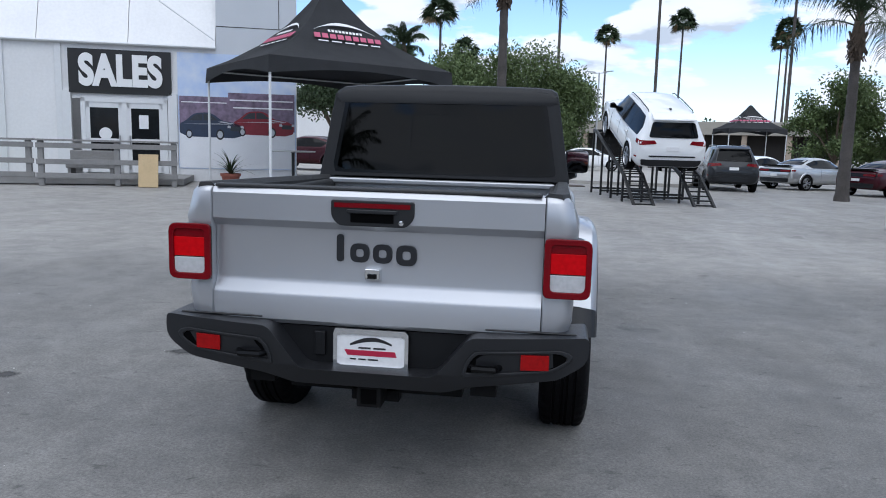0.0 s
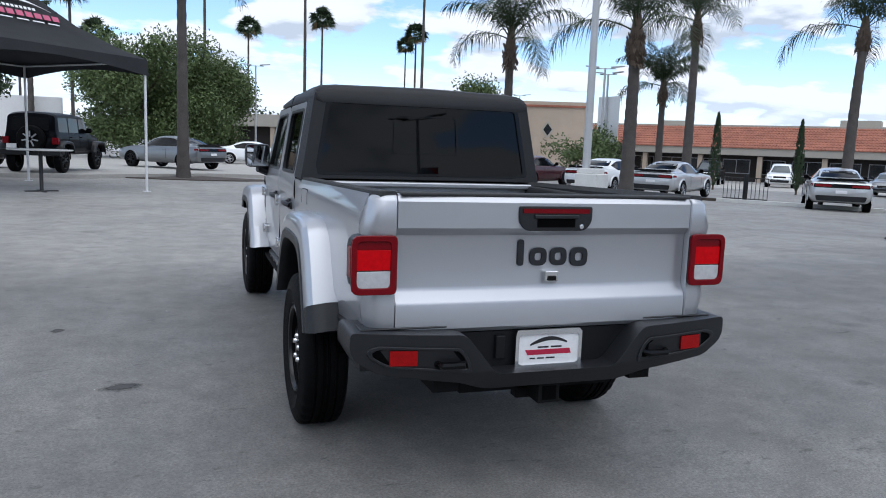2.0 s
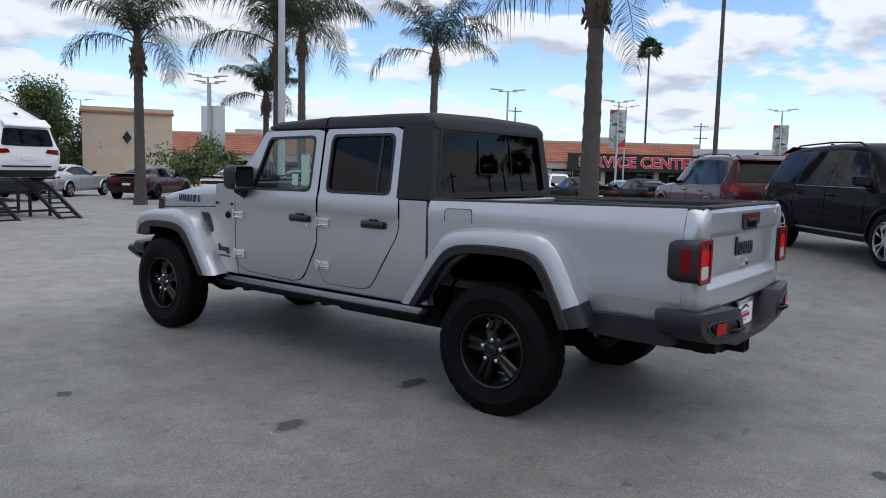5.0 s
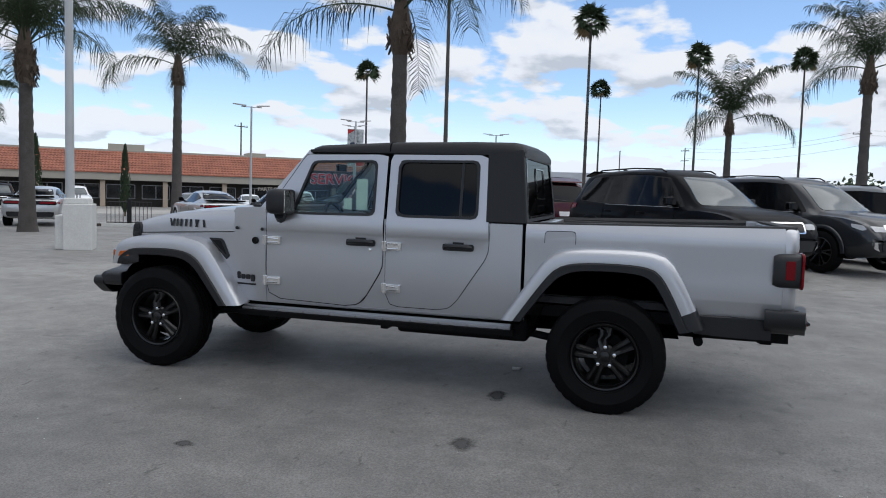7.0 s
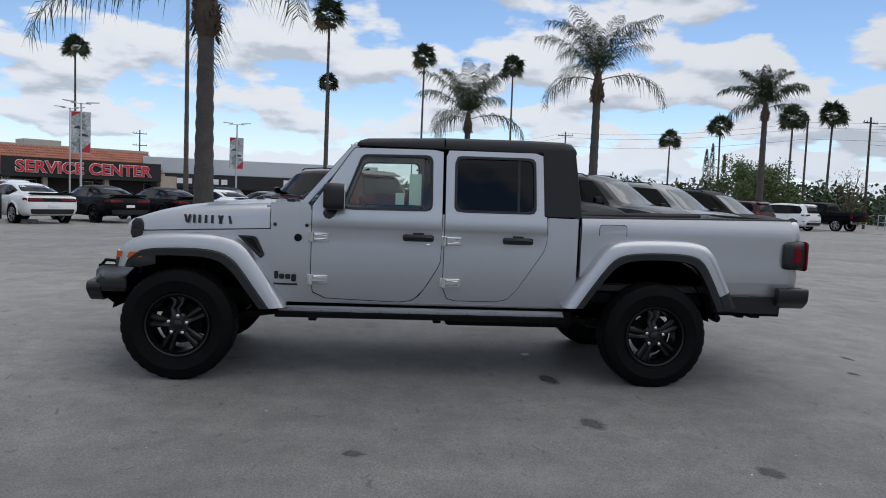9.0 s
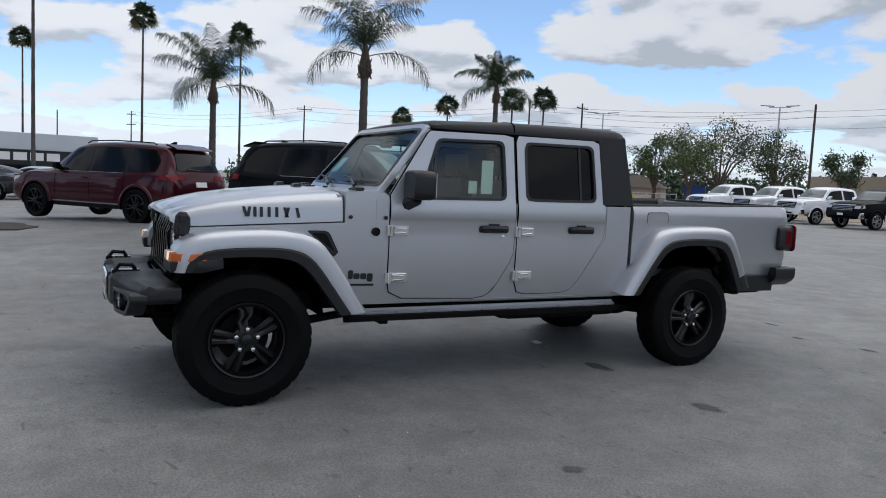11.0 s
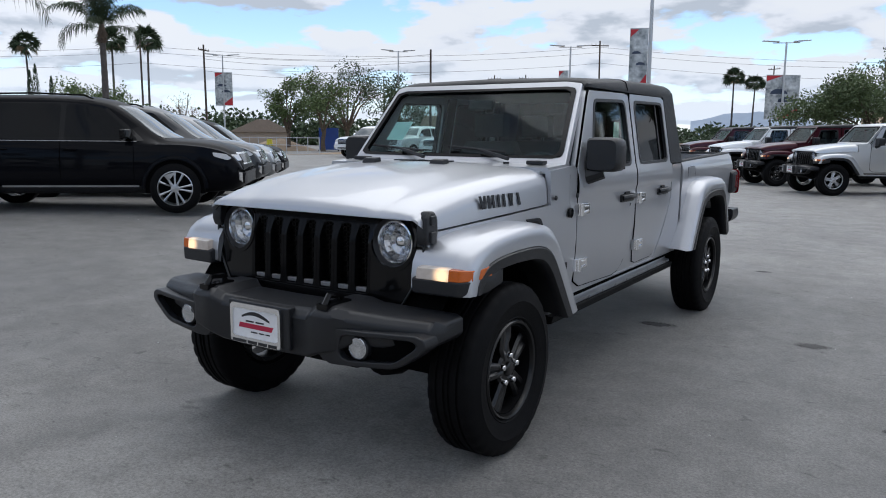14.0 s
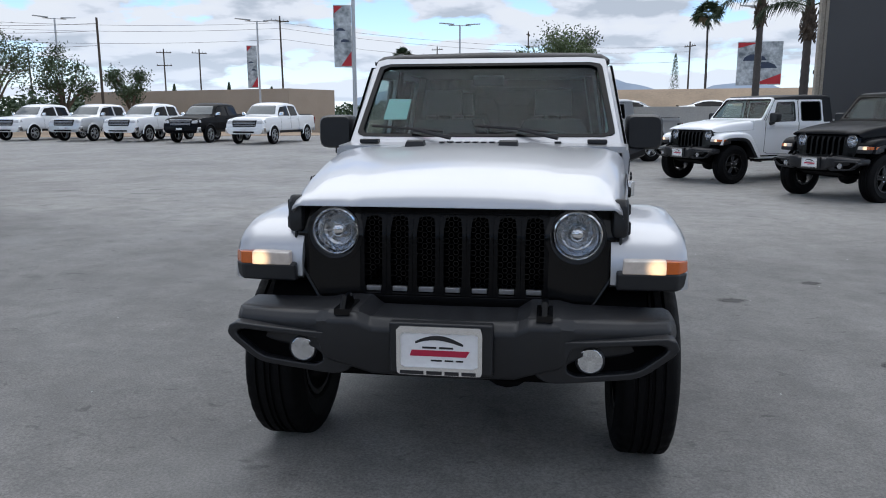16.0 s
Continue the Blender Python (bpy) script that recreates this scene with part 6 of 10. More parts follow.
def car(name, kind, label, paint, m, rim=None, group="", trim=None, lower=None):
    rows, half_base, wr = KINDS[kind]
    C = thing(name, label, {"suv": "car", "sedan": "car", "pickup": "pickup truck", "offroad": "car"}[kind], None, group)
    rim = rim or M["alloy"]
    W = max(r[1] for r in rows)
    zb = rows[len(rows) // 2][2]
    ys = []
    for a, b in zip(rows, rows[1:]):
        n = max(1, int((b[0] - a[0]) / 0.07))
        ys += [a[0] + (b[0] - a[0]) * k / n for k in range(n)]
    ys.append(rows[-1][0])
    rings = []
    for y in ys:
        w, z0, zs, zt, wt = station(rows, y)
        crown = min(0.13, 0.85 * (zt - zs))
        zc = zt - crown
        lv = [z0] + [z0 + 0.24 * q for q in (0.12, 0.4, 0.75, 1.0)] + [z0 + 0.24 + (zs - z0 - 0.24) * q for q in (0.4, 0.7, 0.9, 1.0)]
        lv += [zs + (zc - zs) * q for q in (0.33, 0.67, 1.0)] + [zc + crown * q for q in (0.35, 0.6, 0.8, 0.92, 0.985)]
        half = [(half_width(rows, y, z), z) for z in lv]
        half[0] = (w * 0.78, z0)
        rings.append([(a, y, b) for a, b in half] + [(0, y, zt)] + [(-a, y, b) for a, b in reversed(half)])
    bm = bmesh.new()
    loft(bm, rings)
    part("body", bm, paint, C, smooth=50)

    def panel(nm, outline, mode, mat, proud=0.006, label="", parent=None, thick=0.02, grid=True):
        """A skin panel over the body: mode -1 or 1 a side in (y, z), 'nose' or 'tail' in (x, z)."""
        if mode == "nose" or mode == "tail":
            wv = 1 if mode == "nose" else -1
            put = lambda a, b, d: (a, end_y(rows, a, b, wv) + wv * (proud - d), b)
        else:
            put = lambda a, b, d: (mode * (half_width(rows, a, b) + proud - d), a, b)
        cuts = []
        if grid:
            a0, a1 = min(p[0] for p in outline), max(p[0] for p in outline)
            b0, b1 = min(p[1] for p in outline), max(p[1] for p in outline)
            cuts = [("a", v) for v in steps(a0, a1, max(2, int((a1 - a0) / 0.10)))[1:-1]] + [("b", v) for v in steps(b0, b1, max(2, int((b1 - b0) / 0.08)))[1:-1]]
        return part(nm, plate(outline, put, thick, None, cuts), mat, parent or C, label, smooth=50)

    def mirrored(pts):
        return [(-a, b) for a, b in reversed(pts)]
    R5 = lambda pts, r=0.04: rounded([(a, b, r) for a, b in pts], 3)
    tint, gl = M["tinted"], M["screen"]
    if kind == "suv":
        wins = [[(0.98, 1.115), (0.42, 1.615), (-0.08, 1.655), (-0.08, 1.115)], [(-0.16, 1.115), (-0.16, 1.655), (-1.08, 1.655), (-1.10, 1.13)], [(-1.20, 1.14), (-1.18, 1.650), (-1.76, 1.615), (-1.98, 1.40), (-1.96, 1.17)]]
        band = [(1.08, 1.10), (0.46, 1.635), (-0.1, 1.675), (-1.2, 1.672), (-1.80, 1.635), (-2.03, 1.40), (-2.00, 1.15), (-1.1, 1.115)]
        panes = [("windscreen", [(-0.68, 1.15), (0.68, 1.15), (0.50, 1.645), (-0.50, 1.645)], "nose", gl), ("rear_window", [(-0.66, 1.20), (0.66, 1.20), (0.56, 1.58), (-0.56, 1.58)], "tail", tint)]
    elif kind == "sedan":
        wins = [[(0.78, 1.00), (0.34, 1.285), (-0.20, 1.345), (-0.24, 1.00)], [(-0.30, 1.00), (-0.27, 1.345), (-0.70, 1.325), (-1.22, 1.16), (-1.10, 1.02)]]
        band = [(0.88, 0.985), (0.36, 1.305), (-0.22, 1.365), (-0.72, 1.342), (-1.30, 1.17), (-1.14, 1.00)]
        panes = [("windscreen", [(-0.70, 1.06), (0.70, 1.06), (0.52, 1.35), (-0.52, 1.35)], "nose", gl), ("rear_window", [(-0.62, 1.15), (0.62, 1.15), (0.50, 1.36), (-0.50, 1.36)], "tail", tint)]
    elif kind == "pickup":
        wins = [[(1.18, 1.32), (0.72, 1.72), (0.06, 1.80), (0.06, 1.31)], [(-0.06, 1.31), (-0.06, 1.80), (-0.82, 1.76), (-0.86, 1.32)]]
        band = []
        panes = [("windscreen", [(-0.78, 1.38), (0.78, 1.38), (0.62, 1.80), (-0.62, 1.80)], "nose", gl)]
    else:
        wins = [[(0.72, 1.25), (0.56, 1.68), (-0.05, 1.70), (-0.05, 1.25)], [(-0.15, 1.25), (-0.15, 1.70), (-0.95, 1.70), (-0.95, 1.25)], [(-1.05, 1.25), (-1.05, 1.70), (-1.78, 1.68), (-1.80, 1.25)]]
        band = []
        panes = [("windscreen", [(-0.64, 1.34), (0.64, 1.34), (0.58, 1.70), (-0.58, 1.70)], "nose", gl), ("rear_window", [(-0.55, 1.27), (0.55, 1.27), (0.52, 1.68), (-0.52, 1.68)], "tail", tint)]
    for nm, o, md, mt in panes:
        panel(nm, R5(o, 0.06), md, mt, 0.016, thick=0.04)
    for s in (-1, 1):
        bd = panel("window_band", R5(band, 0.05), s, M["gloss"], 0.003) if band else None
        for o in wins:
            panel("side_window", R5(o, 0.05), s, tint, 0.007, "", bd)
        # door seams as thin dark strips, handles, sill
        seams = {"suv": (0.92, -0.14, -1.14), "sedan": (0.70, -0.60), "pickup": (1.05, 0.0, -0.90), "offroad": (0.70, -0.10, -1.00)}[kind]
        top = wins[0][0][1] - 0.02
        for y in seams:
            panel("door_seam", [(y - 0.005, zb + 0.16), (y + 0.005, zb + 0.16), (y + 0.005, top), (y - 0.005, top)], s, M["dark"], 0.0025, thick=0.01)
        for y in seams[1:]:
            bm = bmesh.new()
            X = half_width(rows, y, top - 0.12)
            tube(bm, [(s * X, y + 0.07, top - 0.125), (s * (X + 0.035), y + 0.10, top - 0.12), (s * (X + 0.035), y + 0.22, top - 0.12), (s * X, y + 0.25, top - 0.125)], 0.014, 8)
            part("door_handle", bm, paint, C)
        panel("side_skirt", [(-half_base + wr * 1.2, zb + 0.005), (half_base - wr * 1.2, zb + 0.005), (half_base - wr * 1.2, zb + 0.12), (-half_base + wr * 1.2, zb + 0.12)], s, trim or (M["plastic"] if kind != "sedan" else paint), 0.010, thick=0.04)
        for y in (-half_base, half_base):
            # dark disc over the body, coloured as the shade of the wheel well
            R = wr * 1.15
            pts = [(y + R * math.cos(a), max(zb + 0.01, wr + R * math.sin(a))) for a in steps(-0.45, math.pi + 0.45, 22)]
            X = W + 0.002
            bm = bmesh.new()
            loft(bm, [[(s * X, a, b) for a, b in pts], [(s * (X - 0.30), a, b) for a, b in pts]])
            part("wheel_arch", bm, M["dark"], C)
            arc = [(y + math.cos(a), math.sin(a)) for a in steps(0.0, math.pi, 22)]
            bm = bmesh.new()
            loft(bm, [[(s * (X + q), y + (a - y) * rr, wr + b * rr) for rr, q in ((R * 0.985, 0.0), (R * 0.985, 0.022), (R + 0.012, 0.026), (R + 0.05, 0.010), (R + 0.06, -0.01))] for a, b in arc], closed=False)
            part("arch_lip", bm, trim or paint, C)
            car_wheel(C, s * (W - 0.085), y, wr, s, rim)
        # mirror
        wy, wz = wins[0][0]
        bm = bmesh.new()
        X = half_width(rows, wy - 0.1, wz)
        loft(bm, [[(s * (X - 0.03), wy - 0.16 + dy, z) for dy, z in ((0, wz + 0.01), (0.08, wz + 0.02), (0.08, wz + 0.07), (0, wz + 0.07))],
                  [(s * (X + 0.07), wy - 0.20 + dy, z) for dy, z in ((0, wz + 0.0), (0.14, wz + 0.01), (0.12, wz + 0.17), (0, wz + 0.17))],
                  [(s * (X + 0.20), wy - 0.22 + dy, z) for dy, z in ((0, wz + 0.02), (0.10, wz + 0.03), (0.09, wz + 0.16), (0, wz + 0.16))]])
        part("wing_mirror", bm, M["gloss"] if kind != "pickup" else M["chrome"], C, bevel=0.02)
    def both(nm, outline, mode, mat, proud=0.008, label=""):
        for o in (outline, mirrored(outline)):
            panel(nm, o, mode, mat, proud, label)
    if kind == "suv":
        for s in (-1, 1):
            panel("headlamp_side", R5([(2.08, 0.935), (2.10, 0.875), (2.30, 0.815), (2.36, 0.845), (2.28, 0.91)], 0.02), s, M["whitelens"], 0.008)
            panel("tail_lamp_side", R5([(-2.08, 1.10), (-2.10, 1.00), (-2.38, 0.985), (-2.36, 1.11)], 0.02), s, M["redlens"], 0.010)
        both("headlamp", R5([(0.50, 0.80), (0.74, 0.80), (0.78, 0.88), (0.74, 0.90), (0.50, 0.89)], 0.02), "nose", M["whitelens"], 0.010, "clear headlamp")
        both("tail_lamp", R5([(0.44, 1.035), (0.88, 0.985), (0.90, 1.10), (0.50, 1.125)], 0.02), "tail", M["redlens"], 0.012, "red tail lamp")
        panel("grille_frame", R5([(-0.48, 0.735), (0.48, 0.735), (0.50, 0.925), (-0.50, 0.925)], 0.04), "nose", M["chrome"], 0.008, "chrome grille surround")
        panel("grille", R5([(-0.44, 0.76), (0.44, 0.76), (0.45, 0.90), (-0.45, 0.90)], 0.03), "nose", M["gloss"], 0.014, "gloss black grille")
        panel("front_intake", R5([(-0.62, 0.44), (0.62, 0.44), (0.66, 0.62), (-0.66, 0.62)], 0.05), "nose", M["plastic"], 0.010)
        both("fog_trim", R5([(0.68, 0.46), (0.78, 0.50), (0.80, 0.62), (0.74, 0.62), (0.72, 0.52)], 0.01), "nose", M["chrome"], 0.012)
        panel("licence_plate", [(-0.17, 0.86), (0.17, 0.86), (0.17, 0.97), (-0.17, 0.97)], "tail", M["plate"], 0.016)
        panel("rear_valance", R5([(-0.78, 0.42), (0.78, 0.42), (0.82, 0.60), (-0.82, 0.60)], 0.04), "tail", lower or M["plastic"], 0.010)
        panel("bumper_step", R5([(-0.62, 0.685), (0.62, 0.685), (0.62, 0.72), (-0.62, 0.72)], 0.01), "tail", M["plastic"], 0.014)
        bm = bmesh.new()
        loft(bm, [[(x, -2.30 + 0.05 * abs(x), 1.655), (x, -1.98, 1.735), (x, -1.98, 1.775), (x, -2.28 + 0.05 * abs(x), 1.690)] for x in (-0.58, -0.3, 0.3, 0.58)])
        part("roof_spoiler", bm, paint, C, bevel=0.008)
        for s in (-1, 1):
            bm = bmesh.new()
            tube(bm, [(s * 0.60, -1.75, 1.745), (s * 0.60, -1.66, 1.782), (s * 0.60, -0.6, 1.812), (s * 0.60, 0.15, 1.790), (s * 0.59, 0.28, 1.735)], 0.015, 6)
            part("roof_rail", bm, M["gloss"], C)
            panel("sill_strip", R5([(-0.98, 0.405), (0.98, 0.405), (0.98, 0.432), (-0.98, 0.432)], 0.008), s, M["lightsilver"], 0.022, "bright sill strip", thick=0.03)
            panel("belt_strip", R5([(0.96, 1.092), (0.96, 1.100), (-1.10, 1.106), (-1.10, 1.098)], 0.002), s, M["steel"], 0.012, thick=0.012)
            panel("tail_reflector", R5([(-2.20, 0.62), (-2.34, 0.63), (-2.34, 0.67), (-2.20, 0.66)], 0.008), s, M["redlens"], 0.008)
        bm = bmesh.new()
        tube(bm, [(0.05, end_y(rows, 0.05, 1.22, -1) - 0.02, 1.22), (-0.35, end_y(rows, 0.35, 1.25, -1) - 0.02, 1.25)], 0.010, 6)
        part("rear_wiper", bm, M["plastic"], C)
        bm = bmesh.new()
        loft(bm, [[(-0.02, -1.72, 1.785), (0.02, -1.72, 1.785), (0.02, -1.55, 1.788), (-0.02, -1.55, 1.788)], [(-0.008, -1.75, 1.84), (0.008, -1.75, 1.84), (0.008, -1.68, 1.84), (-0.008, -1.68, 1.84)]])
        part("roof_aerial", bm, M["gloss"], C)
    elif kind == "sedan":
        for s in (-1, 1):
            panel("tail_lamp_side", R5([(-2.22, 0.93), (-2.22, 0.86), (-2.42, 0.85), (-2.40, 0.94)], 0.02), s, M["redlens"], 0.008)
            panel("headlamp_side", R5([(2.20, 0.76), (2.16, 0.70), (2.40, 0.64), (2.42, 0.70)], 0.02), s, M["whitelens"], 0.008)
        both("headlamp", R5([(0.42, 0.63), (0.78, 0.64), (0.80, 0.72), (0.42, 0.72)], 0.02), "nose", M["whitelens"], 0.010, "clear headlamp")
        panel("grille", R5([(-0.40, 0.58), (0.40, 0.58), (0.42, 0.71), (-0.42, 0.71)], 0.03), "nose", M["gloss"], 0.010, "gloss black grille")
        panel("front_intake", R5([(-0.60, 0.42), (0.60, 0.42), (0.62, 0.53), (-0.62, 0.53)], 0.03), "nose", M["plastic"], 0.010)
        tp = panel("tail_panel", R5([(-0.84, 0.815), (0.84, 0.815), (0.82, 0.945), (-0.82, 0.945)], 0.04), "tail", M["gloss"], 0.008)
        both("tail_lamp", R5([(0.30, 0.845), (0.79, 0.845), (0.78, 0.920), (0.30, 0.920)], 0.02), "tail", M["redlens"], 0.013, "red tail lamp")
        panel("licence_plate", [(-0.17, 0.64), (0.17, 0.64), (0.17, 0.74), (-0.17, 0.74)], "tail", M["plate"], 0.014)
        panel("rear_valance", R5([(-0.72, 0.385), (0.72, 0.385), (0.76, 0.56), (-0.76, 0.56)], 0.05), "tail", lower or M["plastic"], 0.010)
        bm = bmesh.new()
        loft(bm, [[(x, -2.43 + 0.08 * abs(x), 1.06), (x, -2.22, 1.075), (x, -2.22, 1.10), (x, -2.46 + 0.08 * abs(x), 1.135)] for x in (-0.74, -0.4, 0.4, 0.74)])
        part("boot_spoiler", bm, M["gloss"], C, bevel=0.008)
    elif kind == "pickup":
        for s in (-1, 1):
            panel("headlamp_side", R5([(2.60, 1.14), (2.56, 1.00), (2.80, 0.96), (2.80, 1.08)], 0.02), s, M["whitelens"], 0.008)
            bm = bmesh.new(); box(bm, min(s * 0.86, s * 0.985), max(s * 0.86, s * 0.985), -2.925, -2.82, 0.90, 1.24)
            part("tail_lamp", bm, M["redlens"], C, "red tail lamp", bevel=0.012)
        both("headlamp", R5([(0.60, 0.96), (0.90, 0.96), (0.90, 1.08), (0.64, 1.08)], 0.02), "nose", M["whitelens"], 0.012, "clear headlamp")
        g = panel("grille", R5([(-0.58, 0.82), (0.58, 0.82), (0.62, 1.12), (-0.62, 1.12)], 0.06), "nose", M["gloss"], 0.020, "black grille with chrome bars", thick=0.04)
        for z in (0.88, 0.95, 1.02):
            panel("grille_bar", [(-0.55, z), (0.55, z), (0.55, z + 0.022), (-0.55, z + 0.022)], "nose", M["steel"], 0.026, "", g)
        panel("grille_frame", R5([(-0.62, 1.105), (0.62, 1.105), (0.60, 1.14), (-0.60, 1.14)], 0.01), "nose", M["chrome"], 0.030, "", g)
        bm = bmesh.new()
        loft(bm, [[(x, 2.74 - 0.14 * (abs(x) > 0.8), 0.50), (x, 2.96 - 0.12 * (abs(x) > 0.8), 0.52), (x, 2.98 - 0.12 * (abs(x) > 0.8), 0.60), (x, 2.97 - 0.12 * (abs(x) > 0.8), 0.76), (x, 2.74 - 0.1 * (abs(x) > 0.8), 0.78)] for x in (-0.99, -0.85, 0.85, 0.99)])
        fb = part("bumper", bm, M["chrome"], C, "chrome bumper", bevel=0.02)
        bm = bmesh.new(); box(bm, -0.52, 0.52, 2.94, 2.99, 0.54, 0.61)
        part("bumper_intake", bm, M["dark"], fb, bevel=0.01)
        bm = bmesh.new(); box(bm, -0.16, 0.16, 2.985, 2.998, 0.64, 0.74)
        part("licence_plate", bm, M["plate"], fb)
        bm = bmesh.new()
        loft(bm, [[(x, -2.84, 0.54), (x, -3.02 + 0.1 * (abs(x) > 0.85), 0.56), (x, -3.02 + 0.1 * (abs(x) > 0.85), 0.74), (x, -2.84, 0.76)] for x in (-0.98, -0.86, 0.86, 0.98)])
        part("rear_bumper", bm, M["chrome"], C, "chrome rear bumper", bevel=0.02)
        bm = bmesh.new(); box(bm, -0.84, 0.84, -2.80, -1.20, 1.355, 1.392)
        part("bed_cover", bm, M["bedliner"], C)
    else:
        h = bmesh.new()
        lathe(h, [(0.26, -2.02), (0.30, -2.00), (0.39, -2.02), (0.405, -2.08), (0.405, -2.18), (0.38, -2.235), (0.28, -2.245), (0.25, -2.22), (0.08, -2.20)], 40, "y", (0.05, 0, 1.03))
        sp = part("spare_tyre", h, M["rubber"], C, "spare tyre on the tail door")
        h = bmesh.new()
        for k in range(7):
            a = 2 * math.pi * k / 7
            box(h, -0.02, 0.02, -2.235, -2.215, 0.06, 0.24, Matrix.Translation((0.05, 0, 1.03)) @ Matrix.Rotation(a, 4, "Y"))
        part("spare_rim", h, M["alloy"], sp)
        h = bmesh.new()
        loft(h, [[(x, -1.98 + 0.1 * (abs(x) > 0.7), 0.52), (x, -2.22 + 0.1 * (abs(x) > 0.7), 0.54), (x, -2.22 + 0.1 * (abs(x) > 0.7), 0.70), (x, -1.98, 0.72)] for x in (-0.86, -0.72, 0.72, 0.86)])
        part("bumper", h, M["plastic"], C, bevel=0.015)
        for s in (-1, 1):
            h = bmesh.new(); box(h, min(s * 0.62, s * 0.80), max(s * 0.62, s * 0.80), -2.06, -1.92, 0.88, 1.08)
            part("tail_lamp", h, M["redlens"], C, "red tail lamp", bevel=0.01)
            for y in (-half_base, half_base):
                top = [(y + 0.56, 0.62), (y + 0.46, 0.92), (y + 0.25, 0.99), (y - 0.25, 0.99), (y - 0.46, 0.92), (y - 0.56, 0.62)]
                low = [(y + 0.48, 0.60), (y + 0.40, 0.84), (y + 0.2, 0.90), (y - 0.2, 0.90), (y - 0.40, 0.84), (y - 0.48, 0.60)]
                flare(C, s, top, low, M["plastic"], 0.70, 0.92, 16)
        h = bmesh.new(); box(h, -0.62, -0.34, -2.23, -2.20, 0.74, 0.88)
        part("licence_plate", h, M["plate"], C)
    C.matrix_basis = m
    return C


def at(x, y, heading, dz=0.0):
    """On the lot at (x, y), the nose towards a compass heading in degrees from +y to +x."""
    return pose(x, y, ground_z(x, y) + dz, 0, 0, -heading)


# the row of large sport utility cars
car("suv", "suv", "black three-row sport utility car with silver wheels", M["black"], at(9.1, -0.75, 230), group="row of sport utility cars")
car("suv", "suv", "dark grey three-row sport utility car with black wheels", M["darkgrey"], at(11.1, -3.05, 230), M["rim"], "row of sport utility cars")
car("suv", "suv", "grey three-row sport utility car in a parked row", M["grey"], at(13.1, -5.35, 230), M["rim"], "row of sport utility cars")
car("suv", "suv", "black three-row sport utility car in a parked row", M["black"], at(15.1, -7.65, 230), M["rim"], "row of sport utility cars")
car("suv", "suv", "maroon three-row sport utility car with black wheels", M["maroon"], at(13.85, 3.3, 50), M["rim"])
car("suv", "suv", "black sport utility car parked behind the display ramp", M["darkgrey"], at(7.6, 28.6, 3), M["rim"])
car("suv", "suv", "white sport utility car parked at the lot's far edge", M["white"], at(42, -25.5, 62))
car("suv", "suv", "brown sport utility car parked at the lot's far edge", M["maroon"], at(36, -19, 62))
car("pickup_truck", "pickup", "black pickup truck parked at the lot's far edge", M["black"], at(44, -29.5, 62))
# the rows of saloon cars by the street palms
for (x, y), p, lab in (((17.4, 22.1), "lightsilver", "silver"), ((15.8, 24.4), "white", "white"), ((14.4, 29.0), "maroon", "maroon"), ((12.3, 32.5), "lightsilver", "silver"), ((10.7, 35.2), "white", "white")):
    car("saloon_car", "sedan", lab + " muscle saloon car with its tail to the lot", M[p], at(x, y, 55), M["rim"] if p == "maroon" else None, "saloon cars by the palms")
for k, p, lab in ((0, "lightsilver", "silver"), (1, "white", "white"), (2, "black", "black"), (3, "black", "black"), (4, "white", "white"), (5, "darkgrey", "dark grey"), (6, "lightsilver", "silver"), (7, "white", "white")):
    car("saloon_car", "sedan", lab + " muscle coupe parked in the service row", M[p], at(20.5 + 2.35 * k, 16.9 - 1.9 * k, 42), M["rim"] if p == "black" else None, "cars in the service row")
for x, y, h, k, p, lab in ((38.5, 30, 235, "sedan", "grey", "grey"), (41, 27, 235, "sedan", "white", "white"), (43.4, 24.2, 235, "suv", "white", "white"), (46, 20.5, 235, "sedan", "lightsilver", "silver"), (48.5, 16.5, 235, "sedan", "white", "white"), (51, 12.5, 235, "suv", "black", "black"), (41.5, 42, 225, "suv", "white", "white"), (36.5, 44, 225, "suv", "black", "black")):
    car("suv" if k == "suv" else "saloon_car", k, lab + " car parked before the service building", M[p], at(x, y, h), None, "cars before the service building")
car("off_road_car", "offroad", "black off-road car with a spare tyre on its tail", M["black"], at(-5.75, 26.0, 12, 0.14) @ Matrix.Scale(1.08, 4), M["rim"])
car("saloon_car", "sedan", "grey saloon car with black wheels beside a palm", M["grey"], at(-2.0, 32.4, -45, 0.14), M["rim"])
car("saloon_car", "sedan", "maroon coupe parked behind the canopy", M["maroon"], at(-9.9, 27.7, -75, 0.14))
car("saloon_car", "sedan", "white saloon car parked across the far lane", M["white"], at(2.8, 46, 95, 0.14))
car("saloon_car", "sedan", "red coupe in the far row", M["red"], at(7.0, 62, 185), M["rim"])
car("saloon_car", "sedan", "black coupe in the far row", M["black"], at(10.2, 61, 185), M["rim"])
car("saloon_car", "sedan", "black coupe in the far row", M["black"], at(13.4, 60, 185), M["rim"])
# new pickups facing the lot
for k, (x, y, p, lab) in enumerate(((13.4, -29.4, "white", "white"), (17.2, -30.7, "black", "black"), (20.9, -31.5, "white", "white"), (24.4, -32.2, "lightsilver", "silver"), (28.0, -32.4, "white", "white"))):
    car("pickup_truck", "pickup", lab + " crew-cab pickup truck with a chrome bumper", M[p], at(x, y, 6), None, "row of new pickups")
